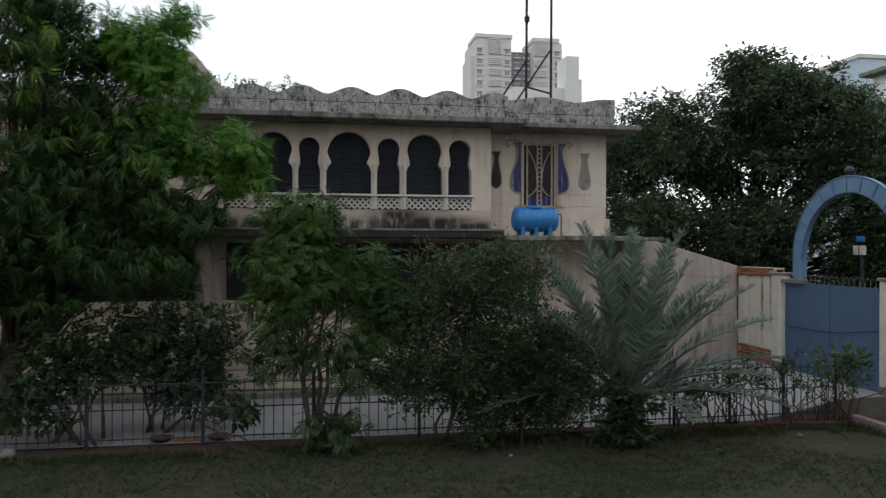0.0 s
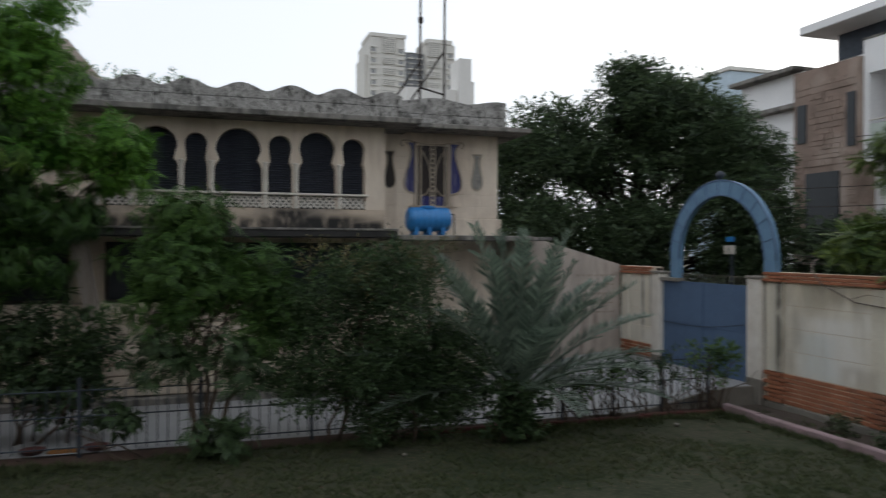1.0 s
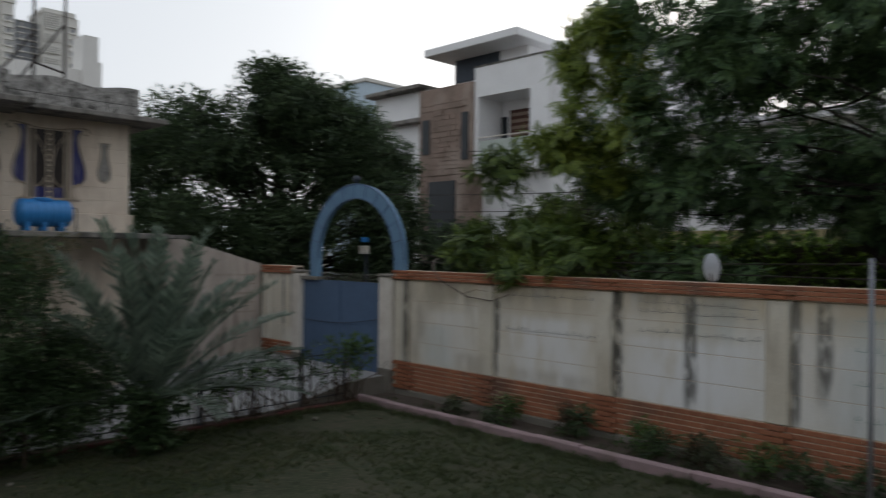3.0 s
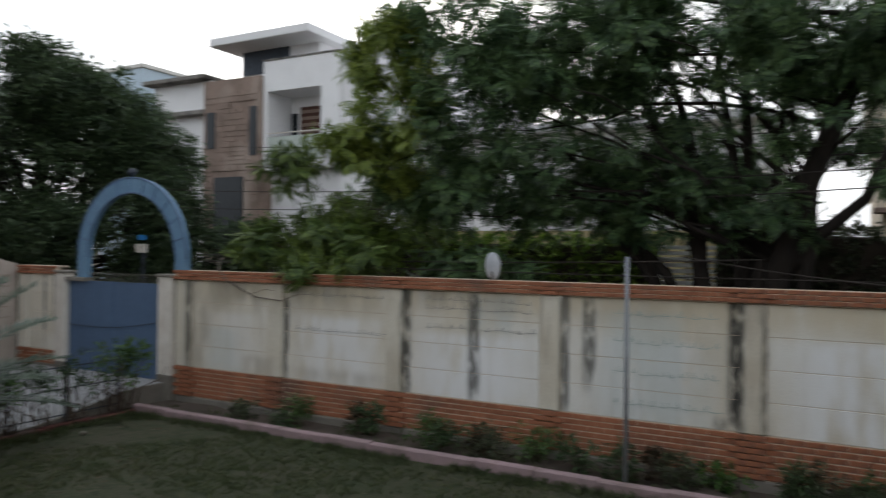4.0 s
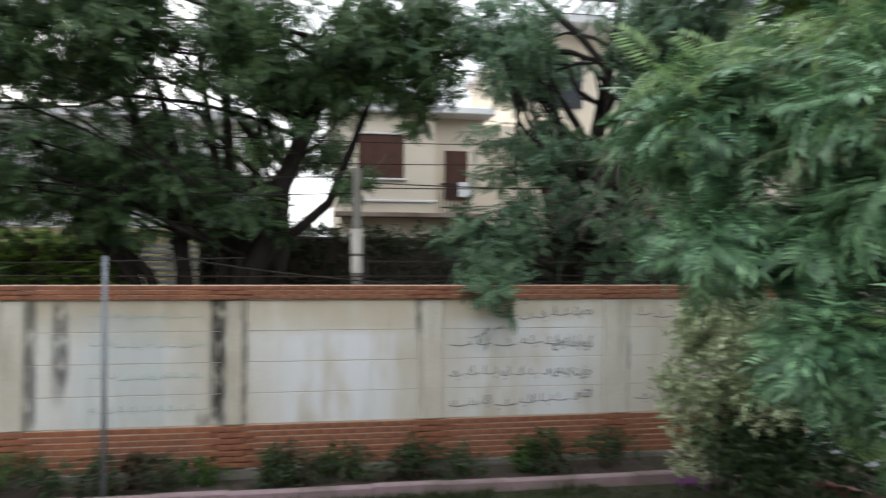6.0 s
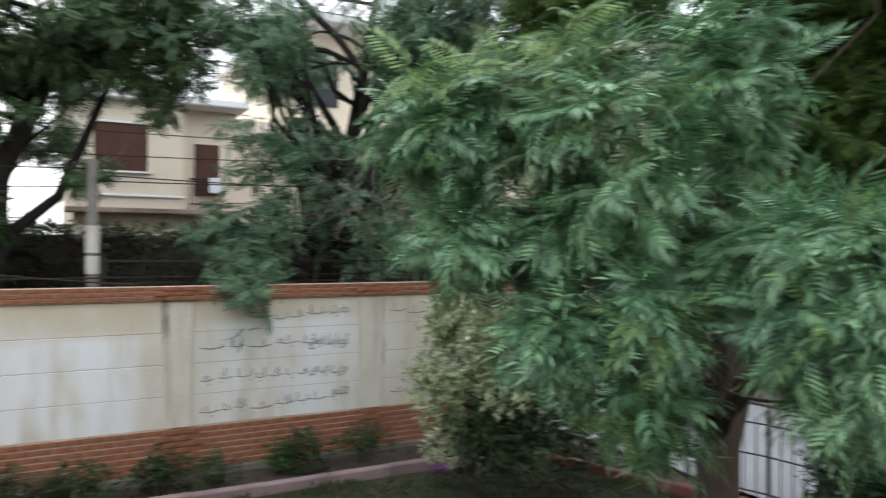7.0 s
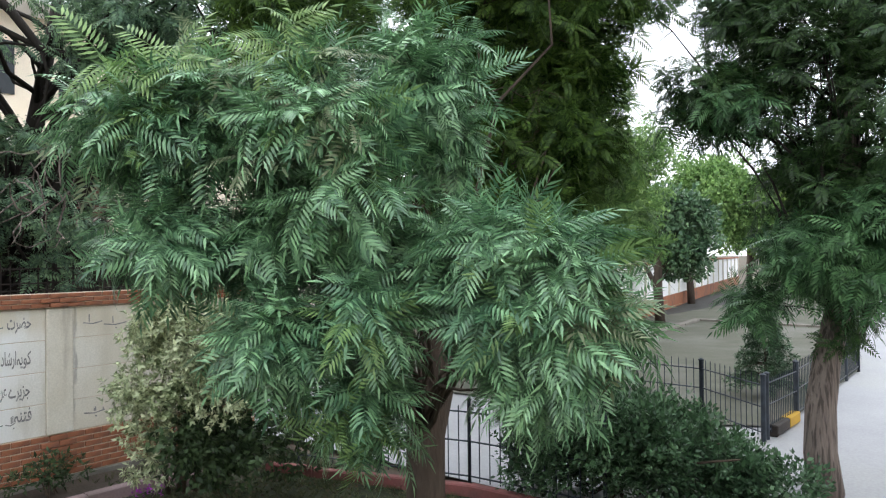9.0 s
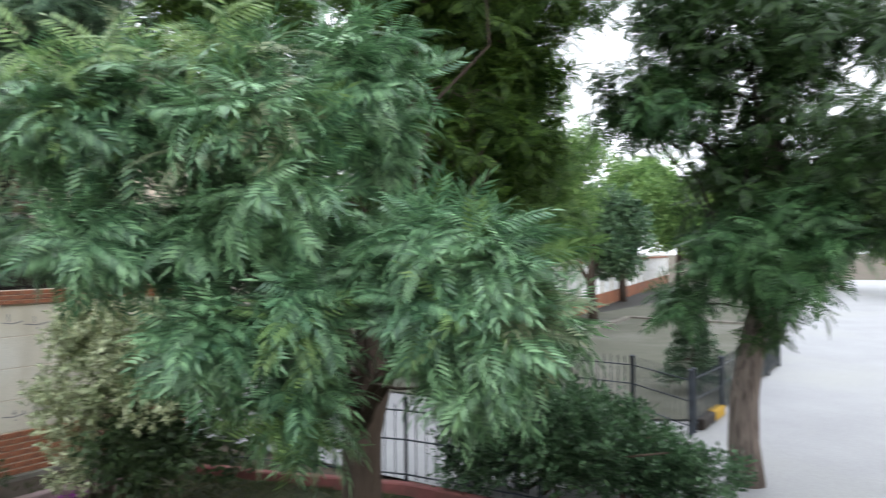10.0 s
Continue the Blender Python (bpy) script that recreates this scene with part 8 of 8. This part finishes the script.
def weeds():
    """Taller rough grass and weeds along the beds and kerbs."""
    n = 6500
    x = RNG.uniform(-9, 9.5, n)
    y = 11.95 - np.abs(RNG.normal(size=n)) * 0.28
    k = RNG.random(n) < 0.35
    y[k] = RNG.uniform(-6, 11.8, k.sum())
    x[k] = 9.64 - np.abs(RNG.normal(size=k.sum())) * 0.16
    k = RNG.random(n) < 0.14
    y[k] = RNG.uniform(-6, 11.8, k.sum())
    x[k] = RNG.uniform(9.85, 10.66, k.sum())
    ok = np.array([noise.noise((a * 0.8, b * 0.8, 5.0)) > -0.15 for a, b in zip(x, y)])
    p = np.stack([x, y, np.where(x > 9.8, 0.04, -0.01)], 1)[ok]
    v, f = scatter(spray(7, 0.03, 0.13, 0.012, 91, 1.0, True), p, np.tile(np.array([[0, 0, 1.0]]), (len(p), 1)) + RNG.normal(size=(len(p), 3)) * 0.35, RNG, (0.4, 1.2), 0.9)
    return tagged(new("weeds", bulk("weeds", v, f, M_GRASS)), "rough grass and weeds along the lawn's edges", "weeds", "", "stuff")


weeds()


def litter():
    n = 2400
    x = RNG.uniform(-6, 10.6, n)
    y = np.where(x > 9.82, RNG.uniform(-5.5, 11.5, n), RNG.uniform(8.5, 12.4, n))
    k = RNG.random(n) < 0.45
    x[k] = RNG.uniform(6.0, 9.6, k.sum())
    y[k] = RNG.uniform(-7.6, -4.0, k.sum())
    p = np.stack([x, y, np.where(x > 9.8, 0.09, 0.03)], 1)
    v, f = scatter(kite(0.055, 0.026, 0.3, 0.2), p, RNG.normal(size=(n, 3)) * np.array([1, 1, 0.12]), RNG, (0.5, 1.3), 0.4)
    ob = new("leaf_litter", bulk("leaf_litter", v, f, M_DRY))
    return tagged(ob, "dry fallen leaves scattered on lawn and beds", "leaf litter", "", "stuff")


litter()

for k, (x, y, r) in enumerate(((8.05, 11.3, 0.05), (2.9, 10.9, 0.035), (-4.6, 12.0, 0.13))):
    st = MB().lathe([(r * 0.4, -0.02), (r, r * 0.25), (r * 0.92, r * 0.7), (r * 0.45, r * 1.05)], (x, y, 0.02), 8)
    solid("pale_stone", st, M_PLINTH, "small pale stone lying on the lawn", "stone", "", "lawn stones", smooth=True)


def planter(x, y, m):
    ob = thing("clay_basin", (x, y, 0.03), "shallow clay basin standing by the driveway", "basin", "clay basins")
    part("bowl", MB().lathe([(0.11, 0.03), (0.15, 0.05), (0.18, 0.095), (0.19, 0.10), (0.175, 0.10), (0.14, 0.065), (0.02, 0.05)], (x, y, 0.0), 18), m, ob, smooth=True)
    return ob


pf, pff = scatter(kite(0.05, 0.04, 0.2, 0.1), np.array([9.5, -5.2, 0.05]) + RNG.normal(size=(60, 3)) * np.array([0.12, 0.1, 0.02]), RNG.normal(size=(60, 3)), RNG)
tagged(new("fallen_petals", bulk("fallen_petals", pf, pff, M_PURPLE_PETAL)), "heap of fallen purple petals by the kerb", "petals", "", "stuff")
planter(-2.52, 12.62, M_REDKERB)
planter(-1.62, 12.62, M_REDKERB)
solid("orange_mat", MB().box(-2.3, 12.52, 0.032, -1.83, 12.75, 0.045, 0.005), M_ORANGE, "flat faded orange slab between two basins", "slab")
lane = thing("lane_kerb_block", (3.75, -14.1, 0.02), "yellow and black painted kerb block under the iron gate", "kerb")
part("block", MB().box(3.6, -14.9, 0.02, 3.78, -14.2, 0.22, 0.02), M_YELLOW, lane)
part("block", MB().box(3.6, -14.18, 0.02, 3.78, -13.4, 0.22, 0.02), M_RUST, lane)
# ---- brick courses of the boundary walls ----


def brick_mesh(ln, hh, dp):
    me = MB().box(-dp, -ln / 2, -hh / 2, dp, ln / 2, hh / 2, 0.006).mesh("brick")
    me.materials.append(M_BRICK)
    return me


def courses(wall, y_lo, y_hi, posts, near):
    """Stretchers on the base and coping, proud at the pilasters; those within near are single bricks."""
    base = world_place(wall)
    L = 0.245
    shared = {"base": brick_mesh(L - 0.006, 0.0705, 0.03), "cope": brick_mesh(L - 0.006, 0.056, 0.03)}
    rest = MB()
    for kind, z0, rows, step, x in (("base", 0.208, 7, 0.0855, WX - 0.012), ("cope", 2.574, 3, 0.066, WX - 0.045)):
        for r in range(rows):
            y = y_lo + (L / 2 if r % 2 else 0) + 0.13
            while y < y_hi - 0.1:
                proud = 0.035 if any(abs(y - p) < 0.2 for p in posts) else 0.0
                xx = x - proud + random.uniform(-0.003, 0.003)
                z = z0 + r * step
                if near[0] < y < near[1]:
                    ob = new("brick", shared[kind])
                    ob.parent = wall
                    ob.location = Vector((xx, y, z)) - base
                else:
                    h = 0.0705 if kind == "base" else 0.056
                    rest.box(xx - 0.03, y - L / 2 + 0.003, z - h / 2, xx + 0.03, y + L / 2 - 0.003, z + h / 2, 0.006)
                y += L
    if rest.v:
        ob = part("brickwork", rest, M_BRICK, wall, "terracotta brick courses")
        tagged(ob, kind="stuff")


courses(wall_e, -7.9, 12.19, PIL, (-6.0, 1.5))
courses(wall_g, 16.09, 17.6, [17.4], (0, 0))
